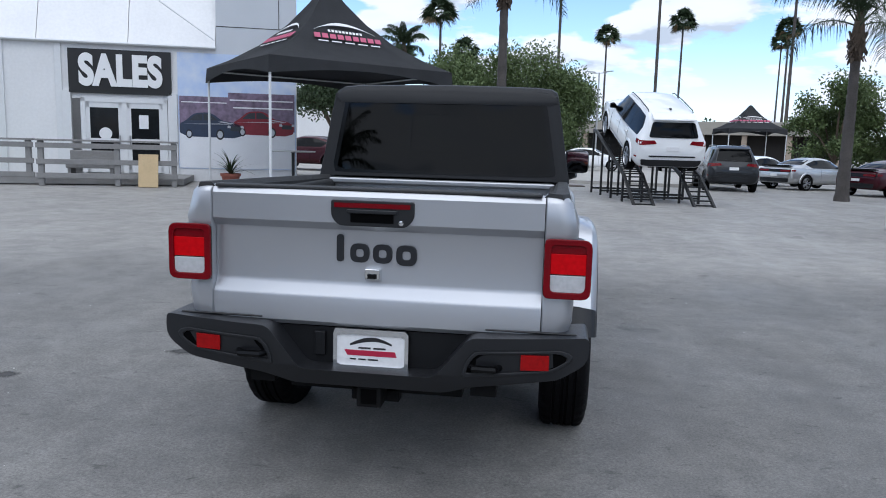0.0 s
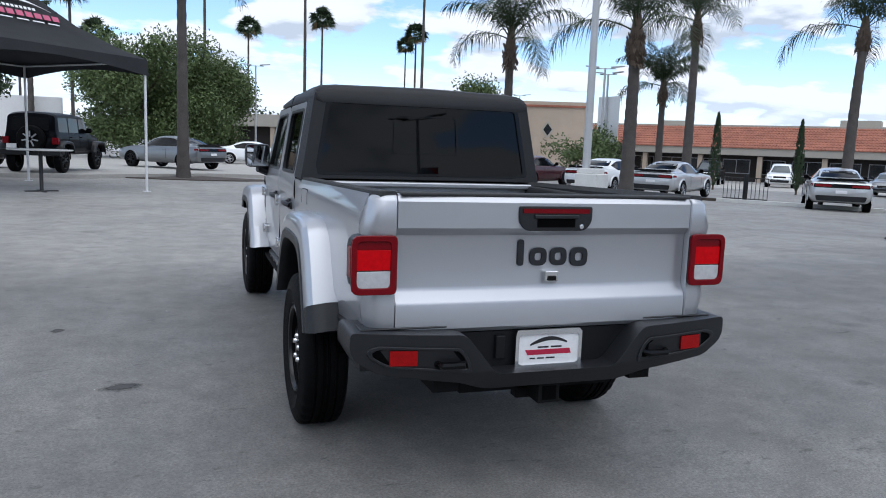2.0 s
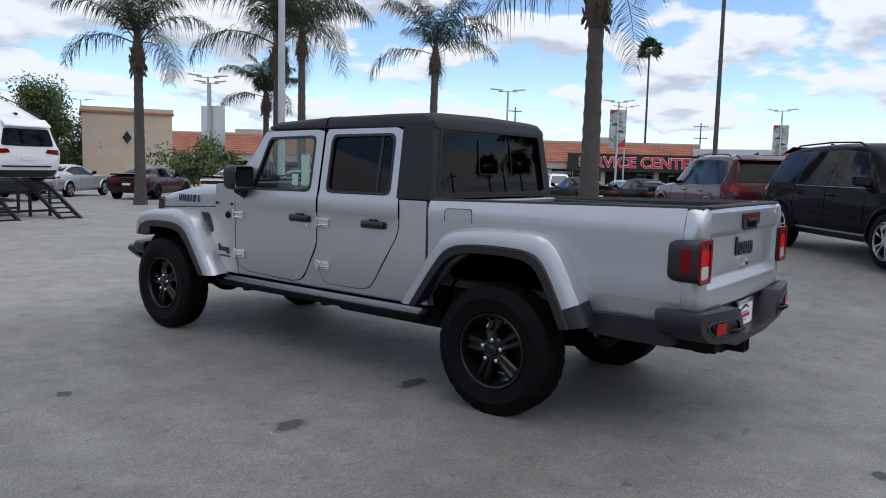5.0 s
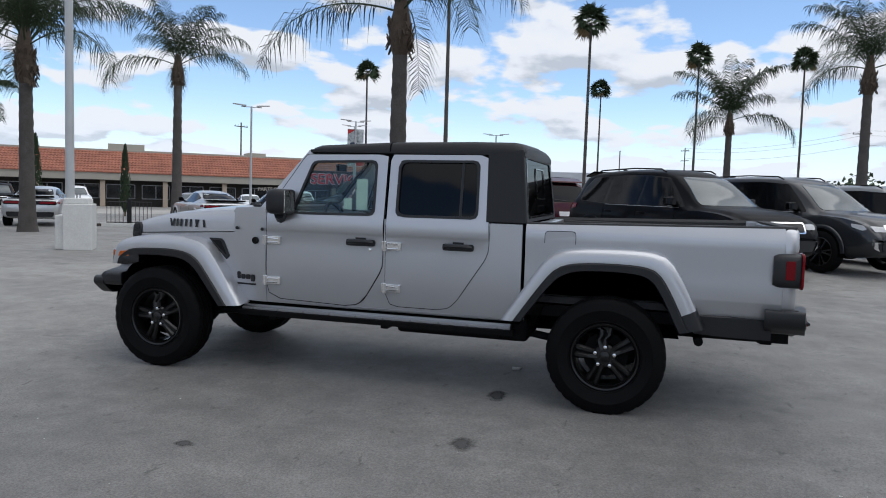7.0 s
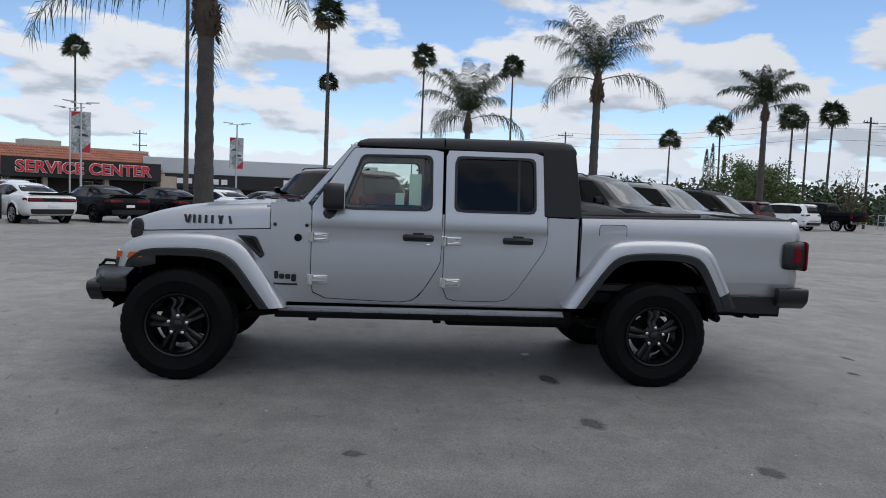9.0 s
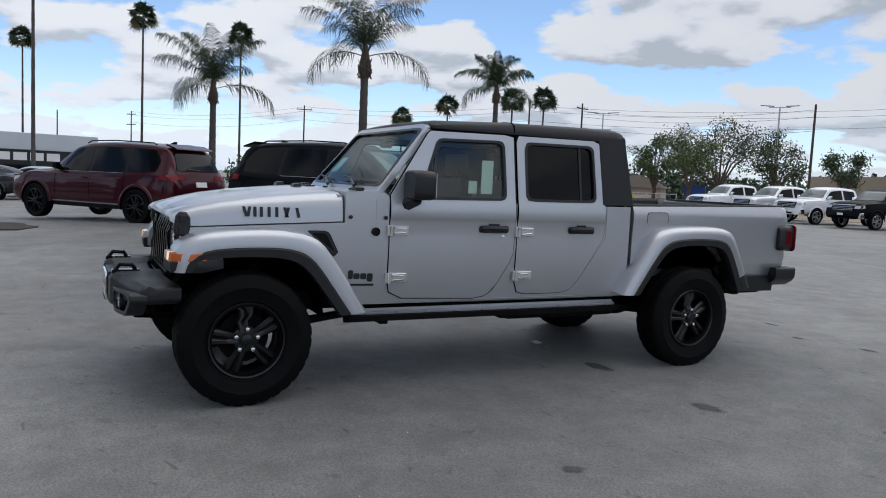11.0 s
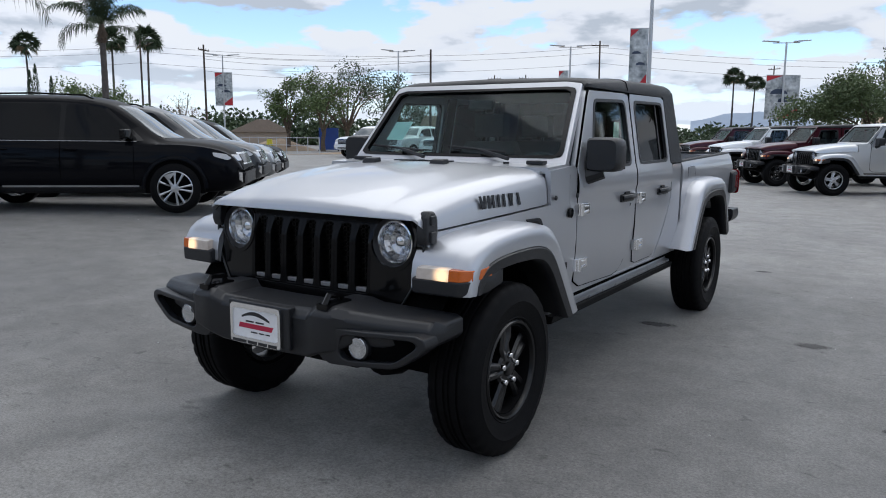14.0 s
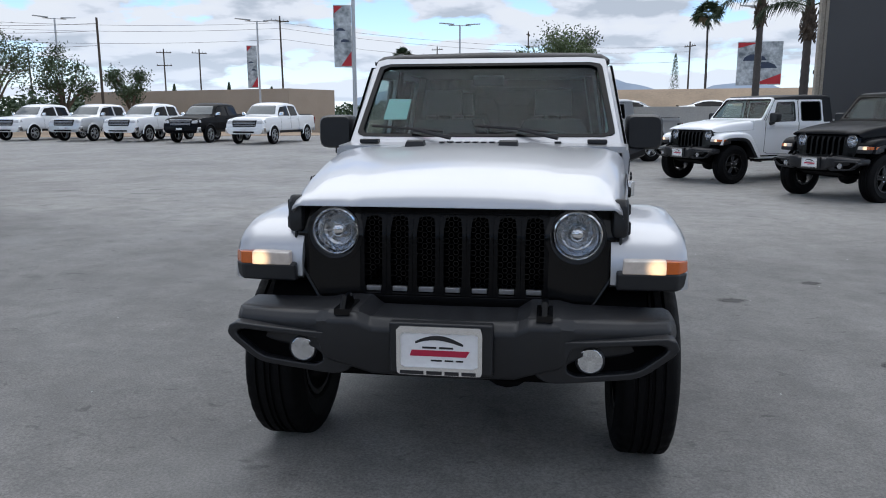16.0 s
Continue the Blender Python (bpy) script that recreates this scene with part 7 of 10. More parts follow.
# off-road trucks of the hero's make
for x, y, p, lab in ((-6.5, -12.0, "white", "white off-road truck with a black hard top and black grille"), (-8.15, -8.9, "black", "dark off-road truck with a black hard top and black grille"), (-2.8, -17.2, "lightsilver", "silver off-road pickup truck with a long bed"), (-1.0, -20.2, "maroon", "maroon off-road truck in a parked row"), (0.8, -23.0, "white", "white off-road truck in a parked row"), (2.6, -25.8, "maroon", "dark maroon off-road truck in a parked row")):
    pickup_truck(lab, M[p], at(x, y, 57), False, M["lightsilver"] if p == "lightsilver" else None, "row of off-road trucks")


# ---- palms and trees ----
M["trunk"] = material("grey_palm_trunk", (0.088, 0.078, 0.072), rough=0.9, var=0.45, scale=3, scale2=30, bump=0.8, bump_scale=25)
M["boot"] = material("brown_palm_boots", (0.085, 0.062, 0.045), rough=0.9, var=0.5, scale=6, scale2=40, bump=0.8, bump_scale=30)
M["frond"] = material("palm_frond", (0.036, 0.055, 0.027), rough=0.7, spec=0.2, var=0.4, scale=2.0, scale2=15)
M["fan"] = material("fan_palm_leaf", (0.042, 0.064, 0.032), rough=0.7, spec=0.2, var=0.4, scale=1.5, scale2=12)
M["dry"] = material("dry_palm_leaf", (0.20, 0.145, 0.075), rough=0.9, var=0.4, scale=2.0)
M["leaf"] = material("tree_leaf", (0.098, 0.142, 0.045), rough=0.6, var=0.5, scale=0.8, scale2=9)
M["leaf_pale"] = material("pale_tree_leaf", (0.100, 0.140, 0.052), rough=0.6, var=0.5, scale=0.8, scale2=9)
M["leaf_dark"] = material("dark_tree_leaf", (0.045, 0.075, 0.028), rough=0.6, var=0.5, scale=0.8, scale2=9)
M["cypress"] = material("cypress_leaf", (0.030, 0.055, 0.022), rough=0.7, var=0.4, scale=3, scale2=20)
M["bark"] = material("tree_bark", (0.12, 0.09, 0.065), rough=0.95, var=0.4, scale=5, scale2=40, bump=0.7, bump_scale=25)


def trunk_mesh(bm, h, r0, r1, lean, rng, rings=26):
    pts = []
    prof = []
    for i in range(rings + 1):
        t = i / rings
        pts.append((lean[0] * t * t, lean[1] * t * t, h * t))
        base = 0.35 * r0 * math.exp(-t * 14)
        prof.append(r0 + (r1 - r0) * t + base + (0.012 * r0 / 0.2 if i % 2 else -0.004))
    tube(bm, pts, prof, 12)
    return Vector(pts[-1])


def queen_palm(x, y, z_boot, spread=2.7, r=0.20, seed=1, label="tall queen palm with feathery arching fronds", lean=(0.0, 0.0), n=17):
    """z_boot: height of the brown boots under the crown."""
    rng = random.Random(seed)
    z0 = ground_z(x, y)
    P = thing("queen_palm", label, "palm tree", Matrix.Translation((x, y, z0 - 0.05)), "queen palms")
    h = z_boot - z0 + 0.05
    bm = bmesh.new()
    top = trunk_mesh(bm, h - 0.35, r, r * 0.72, lean, rng)
    part("trunk", bm, M["trunk"], P, "grey ringed trunk")
    bm = bmesh.new()
    lathe(bm, [(r * 0.73, top.z - 0.10), (r * 0.98, top.z + 0.10), (r * 1.22, top.z + 0.38), (r * 1.12, top.z + 0.70), (r * 0.78, top.z + 1.1), (r * 0.5, top.z + 1.6)], 14, "z", (top.x, top.y, 0))
    for k in range(64):
        a, zz = rng.uniform(0, 6.28), rng.uniform(-0.05, 0.8)
        d = Vector((math.cos(a), math.sin(a), 0))
        c = top + d * r * (1.12 - 0.4 * abs(zz - 0.35)) + Vector((0, 0, zz))
        up = (d * 0.25 + Vector((0, 0, rng.choice((-0.5, 0.6))))).normalized()
        s = d.cross(Vector((0, 0, 1)))
        q = [c - s * 0.05, c + s * 0.05, c + s * 0.018 + up * 0.20, c - s * 0.018 + up * 0.20]
        vs = [bm.verts.new(v) for v in q] + [bm.verts.new(v + d * 0.03) for v in q]
        bm.faces.new(vs[:4]); bm.faces.new(vs[4:])
        for i in range(4):
            bm.faces.new((vs[i], vs[(i + 1) % 4], vs[4 + (i + 1) % 4], vs[4 + i]))
    part("boot_sheath", bm, M["boot"], P, "shaggy brown leaf boots")
    crown = bmesh.new()
    leaf_w = 0.016 * max(1.0, math.hypot(x, y) / 30)
    base = top + Vector((0, 0, 1.0))
    for k in range(n):
        az = 2 * math.pi * (k * 0.381966) + rng.uniform(-0.2, 0.2)
        el = radians(87 - 46 * (k / n) ** 1.1 - (24 if k >= n - 3 else 0) + rng.uniform(-6, 6))
        L = spread * 1.22 * rng.uniform(0.85, 1.12)
        d = Vector((math.cos(az), math.sin(az), 0))
        pts = []
        p, a = base.copy(), el
        m = 34
        droop = rng.uniform(1.0, 1.7) + 0.75 * (k / n) ** 2
        for i in range(m + 1):
            pts.append(p.copy())
            p = p + (d * math.cos(a) + Vector((0, 0, math.sin(a)))) * (L / m)
            a -= droop / m * (0.35 + 1.3 * i / m)
        tube(crown, pts[::2], [0.028 * (1 - 0.85 * i / (m / 2)) for i in range(m // 2 + 1)], 4)
        side = d.cross(Vector((0, 0, 1))).normalized()
        for i in range(6, m + 1):
            t = i / m
            ll = 0.74 * spread / 2.9 * math.sin(math.pi * (0.12 + 0.80 * t)) ** 0.7
            tan = (pts[min(i, m)] - pts[i - 1]).normalized()
            nrm = side.cross(tan)
            for sgn in (-1, 1):
                for rep in (0, 1):
                    w = (side * sgn * rng.uniform(0.55, 0.9) + tan * rng.uniform(0.45, 0.75) + nrm * rng.uniform(-0.35, 0.35)).normalized()
                    o = pts[i - 1].lerp(pts[i], 0.5 * rep)
                    mid = o + w * ll * 0.55 + Vector((0, 0, -0.05 * ll))
                    tip = o + w * ll + Vector((0, 0, -rng.uniform(0.45, 0.95) * ll))
                    wd = tan * leaf_w
                    v = [crown.verts.new(q) for q in (o - wd * 0.5, o + wd * 0.5, mid + wd, mid - wd)]
                    crown.faces.new(v)
                    crown.faces.new((v[3], v[2], crown.verts.new(tip)))
    part("crown", crown, M["frond"], P, "green feather fronds", smooth=0)
    return P


def fan_palm_mesh(seed, h, r, crown_r):
    rng = random.Random(seed)
    tr = bmesh.new()
    top = trunk_mesh(tr, h - crown_r * 0.9, r, r * 0.62, (rng.uniform(-.02, .02) * h, rng.uniform(-.02, .02) * h), rng, 20)
    gr = bmesh.new(); dr = bmesh.new()
    for k in range(40):
        az = k * 2.399963 + rng.uniform(-0.3, 0.3)
        t = k / 40
        el = math.asin(max(-0.85, min(0.99, 0.98 - 1.6 * t + rng.uniform(-0.1, 0.1))))
        bm = gr if t < 0.93 else dr
        d = Vector((math.cos(az) * math.cos(el), math.sin(az) * math.cos(el), math.sin(el)))
        o = top + Vector((0, 0, 0.2))
        c = o + d * crown_r * rng.uniform(0.26, 0.50)
        s = d.cross(Vector((0, 0, 1)))
        s = s.normalized() if s.length > 1e-3 else Vector((1, 0, 0))
        u = s.cross(d)
        roll = rng.uniform(-0.9, 0.9)
        s, u = s * math.cos(roll) + u * math.sin(roll), u * math.cos(roll) - s * math.sin(roll)
        bm.faces.new([bm.verts.new(q) for q in (o, c + s * 0.025, c - s * 0.025)])
        R = crown_r * rng.uniform(0.48, 0.62)
        for j in range(15):
            a = radians(-75 + 150 * j / 14)
            w = d * math.cos(a) + s * math.sin(a)
            tip = c + w * R * rng.uniform(0.85, 1.1) + Vector((0, 0, -0.30 * R * rng.uniform(0.2, 1.4)))
            q = w.cross(u) * (0.068 * R)
            mid = c + w * R * 0.5 + u * 0.04 * R
            bm.faces.new([bm.verts.new(v) for v in (c, mid + q, tip, mid - q)])
    return tr, gr, dr


FANS = []
for sd, h, r, cr in ((11, 20.0, 0.18, 2.25), (12, 16.0, 0.165, 2.05), (13, 12.0, 0.15, 1.85)):
    tr, gr, dr = fan_palm_mesh(sd, h, r, cr)
    P = thing("fan_palm", "very tall slim fan palm with a small round crown", "palm tree", None, "fan palms")
    part("trunk", tr, M["trunk"], P); part("crown", gr, M["fan"], P, smooth=0); part("dry_skirt", dr, M["dry"], P, smooth=0)
    FANS.append((P, h))
fan_spots = [(103, 43, 21), (110, -5.5, 24), (142, 10.6, 23.7), (124, -22, 25.8), (-10.1, 65, 14.1), (7, 106, 18), (17, 105, 20), (30, 102, 18.5), (10.3, 75.4, 21), (0.5, 76, 20), (24.9, 82, 23),
             (51.8, 15.9, 20), (73.7, 6.9, 21), (95.6, -39.3, 11.3), (92.9, -45.4, 13.5), (75.8, -45.6, 12.8), (78, -51.7, 13.8), (-17, -81.7, 13.2), (21, -101, 10.2), (18.5, -101.5, 9.2), (-10.3, 85, 13.2), (42, 150, 23.5), (-17.5, 85, 12.4)]
used = set()
for i, (x, y, z) in enumerate(fan_spots):
    P, h = min(FANS, key=lambda f: abs(f[1] - z))
    g = ground_z(x, y) - 0.1
    k = (z + 0.4 - g) / h
    m = Matrix.Translation((x, y, g)) @ Matrix.Rotation(i * 1.7, 4, "Z")
    if P.name in used:
        Q = copy_thing(P, m)
    else:
        used.add(P.name); Q = P; Q.matrix_basis = m
    Q.scale = (0.6 + 0.4 * k, 0.6 + 0.4 * k, k)

queen_palm(12.7, 18.15, 4.75, 3.4, 0.24, 3)
queen_palm(12.6, 6.2, 5.35, 3.9, 0.25, 5, "tall queen palm in a mulch island", n=22)
queen_palm(10.25, 22.85, 4.85, 2.9, 0.20, 7)
queen_palm(22.1, 27.6, 7.2, 3.5, 0.24, 9)
queen_palm(29.0, 24.4, 7.1, 3.7, 0.27, 11, lean=(0.5, 0.3))
queen_palm(30.4, -8.9, 6.6, 3.4, 0.25, 13)
queen_palm(50.7, -5.1, 6.4, 4.2, 0.28, 15)
queen_palm(55.0, -31.0, 9.0, 3.6, 0.30, 17)
queen_palm(-1.5, 25.4, 6.9, 2.8, 0.21, 19, "tall queen palm at the edge of a planting bed")
queen_palm(-8.2, -24.8, 5.1, 1.9, 0.16, 21, n=14)
queen_palm(-8.7, -20.6, 4.2, 1.9, 0.17, 23, n=14)
queen_palm(-11.4, 54.7, 8.0, 1.9, 0.22, 25)
queen_palm(24.4, 33.3, 4.6, 2.6, 0.22, 27, "young queen palm before the service building")


def leafy(name, x, y, h, rad, mat, seed, label, trunk=True, count=2600, size=0.24, clear=0.28, group="leafy trees"):
    """A tree: tapered trunk, forked limbs, and a crown of small leaves in uneven clumps."""
    count, size = int(count * 2.1), size * 0.66
    rng = random.Random(seed)
    z0 = ground_z(x, y)
    P = thing(name, label, "tree", Matrix.Translation((x, y, z0)), group)
    limbs = bmesh.new()
    base_h = h * clear
    clumps = []
    tube(limbs, [(0, 0, -0.1), (rng.uniform(-.1, .1), 0, base_h * 0.5), (rng.uniform(-.15, .15), rng.uniform(-.1, .1), base_h)], [0.035 * h, 0.028 * h, 0.024 * h], 8)
    for k in range(9):
        az, up = k * 2.4 + rng.uniform(-.4, .4), rng.uniform(0.25, 1.0)
        rr = rad * rng.uniform(0.5, 0.95) * (1.15 - 0.55 * up)
        end = Vector((math.cos(az) * rr, math.sin(az) * rr, base_h + (h - base_h) * (0.15 + 0.75 * up)))
        mid = Vector((end.x * 0.45, end.y * 0.45, base_h + (end.z - base_h) * 0.6))
        tube(limbs, [(0, 0, base_h * 0.9), mid, end], [0.016 * h, 0.010 * h, 0.003 * h], 5)
        clumps += [end, mid.lerp(end, 0.6)]
        if clear <= 0.2:
            clumps.append(Vector((end.x * 0.8, end.y * 0.8, base_h + (end.z - base_h) * 0.22)))
        for q in range(2):
            e2 = end + Vector((rng.uniform(-1, 1), rng.uniform(-1, 1), rng.uniform(-.4, .7))) * rad * 0.35
            tube(limbs, [mid.lerp(end, 0.5), e2], [0.006 * h, 0.002 * h], 4)
            clumps.append(e2)
    part("trunk", limbs, M["bark"], P)
    leaves = bmesh.new()
    per = count // len(clumps)
    for c in clumps:
        cr = rad * rng.uniform(0.24, 0.46)
        for i in range(per):
            v = Vector((rng.gauss(0, 1), rng.gauss(0, 1), rng.gauss(0, 0.8)))
            v = c + v.normalized() * cr * rng.uniform(0.25, 1.05)
            a = Vector((rng.gauss(0, 1), rng.gauss(0, 1), rng.gauss(0, 1))).normalized() * size * rng.uniform(0.6, 1.3)
            b = a.cross(Vector((rng.gauss(0, 1), rng.gauss(0, 1), rng.gauss(0, 1)))).normalized() * size * 0.45
            vs = [leaves.verts.new(w) for w in (v - a, v + b, v + a, v - b)]
            leaves.faces.new(vs)
    part("crown", leaves, mat, P, smooth=0)
    return P


leafy("broad_tree", -5.0, 51, 8.0, 4.9, M["leaf"], 31, "broad green tree behind the parked cars", count=30000, size=0.19, clear=0.14)
leafy("broad_tree", -0.9, 56, 7.6, 4.6, M["leaf"], 32, "broad green tree behind the parked cars", count=30000, size=0.19, clear=0.14)
leafy("broad_tree", -12.5, 39.5, 5.6, 2.5, M["leaf_dark"], 33, "dark green tree behind the canopy", count=6000, size=0.18, clear=0.42)
leafy("broad_tree", 22.6, 60, 7.4, 3.3, M["leaf"], 34, "bright green round tree beside a building", count=7000, clear=0.2)
leafy("broad_tree", 27.5, 62, 7.2, 3.4, M["leaf"], 35, "bright green round tree beside a building", count=6000, clear=0.2)
leafy("broad_tree", 0.2, -38.6, 5.6, 3.3, M["leaf_pale"], 58, "broad green tree behind the parked off-road trucks", count=12000, size=0.14, clear=0.22)
leafy("thin_tree", 42, -46, 7.2, 4.4, M["leaf_dark"], 38, "thin-leaved spreading tree at the lot's edge", count=2400, size=0.18, clear=0.25)
leafy("thin_tree", 43.4, -40, 5.9, 1.7, M["leaf"], 39, "slim green tree at the lot's edge", count=1500, size=0.18)
leafy("thin_tree", 34.6, -44, 6.0, 2.3, M["leaf_dark"], 40, "slim tree behind the new pickups", count=1500, size=0.18)
leafy("thin_tree", 33.0, -50, 5.0, 2.0, M["leaf_dark"], 41, "slim tree behind the new pickups", count=1300, size=0.18)
leafy("thin_tree", 39.5, -40, 6.2, 2.6, M["leaf"], 42, "green tree behind the new pickups", count=1700, size=0.18)
leafy("broad_tree", 64, -35, 5.6, 3.2, M["leaf"], 43, "round green tree beyond the lot", count=2200)
leafy("broad_tree", 58, -33, 4.6, 3.0, M["leaf"], 44, "round green tree beyond the lot", count=1800)
leafy("thin_tree", -1.5, -60, 8.6, 3.0, M["leaf_dark"], 45, "bare-topped tree behind the lot", count=1100, size=0.18)
leafy("broad_tree", 20.5, 34, 3.6, 1.9, M["leaf"], 46, "round shrub tree by the customer sign", count=1800, size=0.18, clear=0.15)
leafy("thin_tree", 62, -44, 6.0, 1.8, M["dry"], 47, "bare brown tree beyond the lot", count=260, size=0.14, clear=0.2)


def cypress(x, y, h, r, seed):
    rng = random.Random(seed)
    P = thing("cypress", "slim dark columnar cypress", "tree", Matrix.Translation((x, y, ground_z(x, y))), "slim cypresses")
    bm = bmesh.new()
    tube(bm, [(0, 0, -0.05), (0, 0, h * 0.5)], [0.06, 0.03], 6)
    part("trunk", bm, M["bark"], P)
    bm = bmesh.new()
    for i in range(900):
        t = rng.random() ** 0.85
        z = 0.15 + t * (h - 0.15)
        rr = r * (min(1, t * 7) * (1 - t) ** 0.55) * rng.uniform(0.6, 1.1)
        a = rng.uniform(0, 6.283)
        p = Vector((math.cos(a) * rr, math.sin(a) * rr, z))
        up = Vector((math.cos(a) * 0.25, math.sin(a) * 0.25, 1)).normalized() * rng.uniform(0.12, 0.22)
        s = Vector((-math.sin(a), math.cos(a), rng.uniform(-.3, .3))) * 0.05
        bm.faces.new([bm.verts.new(q) for q in (p - s, p + s, p + up)])
    part("foliage", bm, M["cypress"], P, smooth=0)


for i, (x, y, h, r) in enumerate(((29.8, 28.3, 3.9, 0.36), (27.4, 32.1, 4.3, 0.42), (-15.2, -92, 8.5, 0.9), (70, -33, 7.5, 0.7), (70.8, -34, 8.2, 0.7), (69, -34.5, 7.0, 0.6), (30, -62, 4.2, 0.5), (26, -62.5, 3.8, 0.5), (35, -61, 4.0, 0.5))):
    cypress(x, y, h, r, 60 + i)

# the far belt of trees: clumps of leaves that nobody could count
rng = random.Random(77)
bm = bmesh.new()
belt = [(98, 136, 84, 112, 5.2), (136, 150, 86, 118, 4.6), (150, 172, 100, 130, 3.6), (340, 380, 118, 150, 6.5), (20, 60, 120, 160, 5.5), (60, 96, 130, 170, 5.0)]
for a0, a1, r0, r1, hh in belt:
    nn = int((a1 - a0) * 1.8)
    for i in range(nn):
        az, rr = radians(rng.uniform(a0, a1)), rng.uniform(r0, r1)
        cx, cy = rr * math.sin(az), rr * math.cos(az)
        h = hh * rng.uniform(0.55, 1.1)
        w = rng.uniform(2.2, 4.2)
        for k in range(300):
            v = Vector((rng.gauss(0, 1), rng.gauss(0, 1), rng.gauss(0, 1))).normalized()
            q = Vector((cx, cy, -0.9 + h * 0.55)) + Vector((v.x * w, v.y * w, v.z * h * 0.5)) * rng.uniform(0.55, 1.1)
            a = Vector((rng.gauss(0, 1), rng.gauss(0, 1), rng.gauss(0, 1))).normalized() * rng.uniform(0.18, 0.42)
            b = a.cross(Vector((rng.gauss(0, 1), rng.gauss(0, 1), rng.gauss(0, 1)))).normalized() * 0.20
            bm.faces.new([bm.verts.new(p) for p in (q - a, q + b, q + a, q - b)])
tagged(finish("far_trees", bm, M["leaf_dark"], smooth=0), "distant belt of dark green trees", "trees", kind="stuff")


# ---- buildings ----
M["white_panel"] = material("white_fabric_wall", (0.76, 0.76, 0.765), rough=0.6, var=0.08, scale=0.8, scale2=12, bump=0.1, bump_scale=8)
M["grey_panel"] = material("grey_metal_panel", (0.56, 0.585, 0.62), rough=0.45, var=0.08, scale=0.7)
M["sign_black"] = material("black_sign_board", (0.012, 0.012, 0.013), rough=0.45, var=0.2, scale=3)
M["sign_white"] = material("white_sign_letter", (0.80, 0.80, 0.80), rough=0.5)
M["sign_red"] = material("red_sign_letter", (0.62, 0.03, 0.045), rough=0.4, var=0.05)
M["stucco"] = material("tan_stucco", (0.46, 0.37, 0.29), rough=0.9, var=0.12, scale=0.9, scale2=20, bump=0.3, bump_scale=30)
M["fascia"] = material("beige_fascia", (0.40, 0.37, 0.32), rough=0.8, var=0.12, scale=1.0)
M["tile"] = material("red_clay_tile", (0.33, 0.125, 0.080), rough=0.85, var=0.45, scale=0.9, scale2=6)
M["shopglass"] = material("dark_shop_window", (0.012, 0.014, 0.016), rough=0.08, var=0.3, scale=1.0)
# shade under the eaves put into the wall colour; joints and doors share it
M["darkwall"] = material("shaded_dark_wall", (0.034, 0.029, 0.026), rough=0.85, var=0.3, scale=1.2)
M["white_frame"] = material("white_frame_paint", (0.70, 0.71, 0.72), rough=0.5, var=0.06)
M["greywood"] = material("weathered_grey_wood", (0.25, 0.245, 0.24), rough=0.85, var=0.25, scale=2, scale2=40, bump=0.4, bump_scale=40)
M["canvas"] = material("black_canvas", (0.060, 0.062, 0.068), rough=0.85, var=0.2, scale=2, scale2=60, bump=0.2, bump_scale=60)
M["print_pink"] = material("pink_print", (0.50, 0.10, 0.18), rough=0.6)
M["galv"] = material("galvanised_pole", (0.50, 0.51, 0.52), rough=0.5, metal=0.3, var=0.12, scale=2)
M["concrete"] = material("painted_concrete", (0.66, 0.66, 0.64), rough=0.85, var=0.14, scale=2.5, scale2=30, bump=0.3, bump_scale=40)
M["pavement"] = material("pale_concrete_pavement", (0.40, 0.385, 0.36), rough=0.9, var=0.18, scale=0.7, scale2=12)
M["pole_wood"] = material("dark_utility_pole", (0.075, 0.058, 0.045), rough=0.9, var=0.3, scale=3)
M["mulch"] = material("brown_mulch", (0.075, 0.060, 0.051), rough=0.95, var=0.5, scale=14, scale2=60, bump=0.8, bump_scale=50)
M["dirt"] = material("tan_dirt", (0.33, 0.25, 0.175), rough=0.95, var=0.3, scale=0.6, scale2=8, bump=0.5, bump_scale=10)
M["blockwall"] = material("tan_block_wall", (0.38, 0.315, 0.25), rough=0.9, var=0.12, scale=0.5, scale2=10)
M["banner"] = material("banner_print", (0.52, 0.54, 0.55), rough=0.7, var=0.65, scale=1.6, scale2=5, dark=(0.06, 0.08, 0.09))
M["banner_red"] = material("banner_red_print", (0.50, 0.03, 0.04), rough=0.7, var=0.2, scale=3)
M["terracotta"] = material("terracotta_pot", (0.30, 0.10, 0.07), rough=0.8, var=0.2, scale=8)
M["wood"] = material("light_plywood", (0.56, 0.42, 0.24), rough=0.7, var=0.15, scale=3, scale2=30)
M["black_steel"] = material("black_steel", (0.018, 0.018, 0.019), rough=0.45, metal=0.3, var=0.2, scale=6)
M["blue"] = material("blue_sheet", (0.02, 0.06, 0.25), rough=0.6, var=0.2, scale=2)
M["yellow"] = material("yellow_plastic", (0.60, 0.52, 0.05), rough=0.6, var=0.1)
M["slats"] = material("pale_wood_slats", (0.38, 0.34, 0.28), rough=0.85, var=0.3, scale=3, scale2=20)
M["board"] = material("dark_board_face", (0.015, 0.016, 0.020), rough=0.5, var=0.2, scale=1)
# distance haze is put into the hills' base colour
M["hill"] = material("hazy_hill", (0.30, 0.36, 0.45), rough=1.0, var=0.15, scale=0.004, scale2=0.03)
M["poster"] = material("sky_print", (0.30, 0.42, 0.66), rough=0.4, var=0.35, scale=0.9, scale2=2.5, dark=(0.72, 0.76, 0.84))
M["poster_dark"] = material("dark_building_print", (0.20, 0.15, 0.22), rough=0.4, var=0.6, scale=2.5, scale2=9)
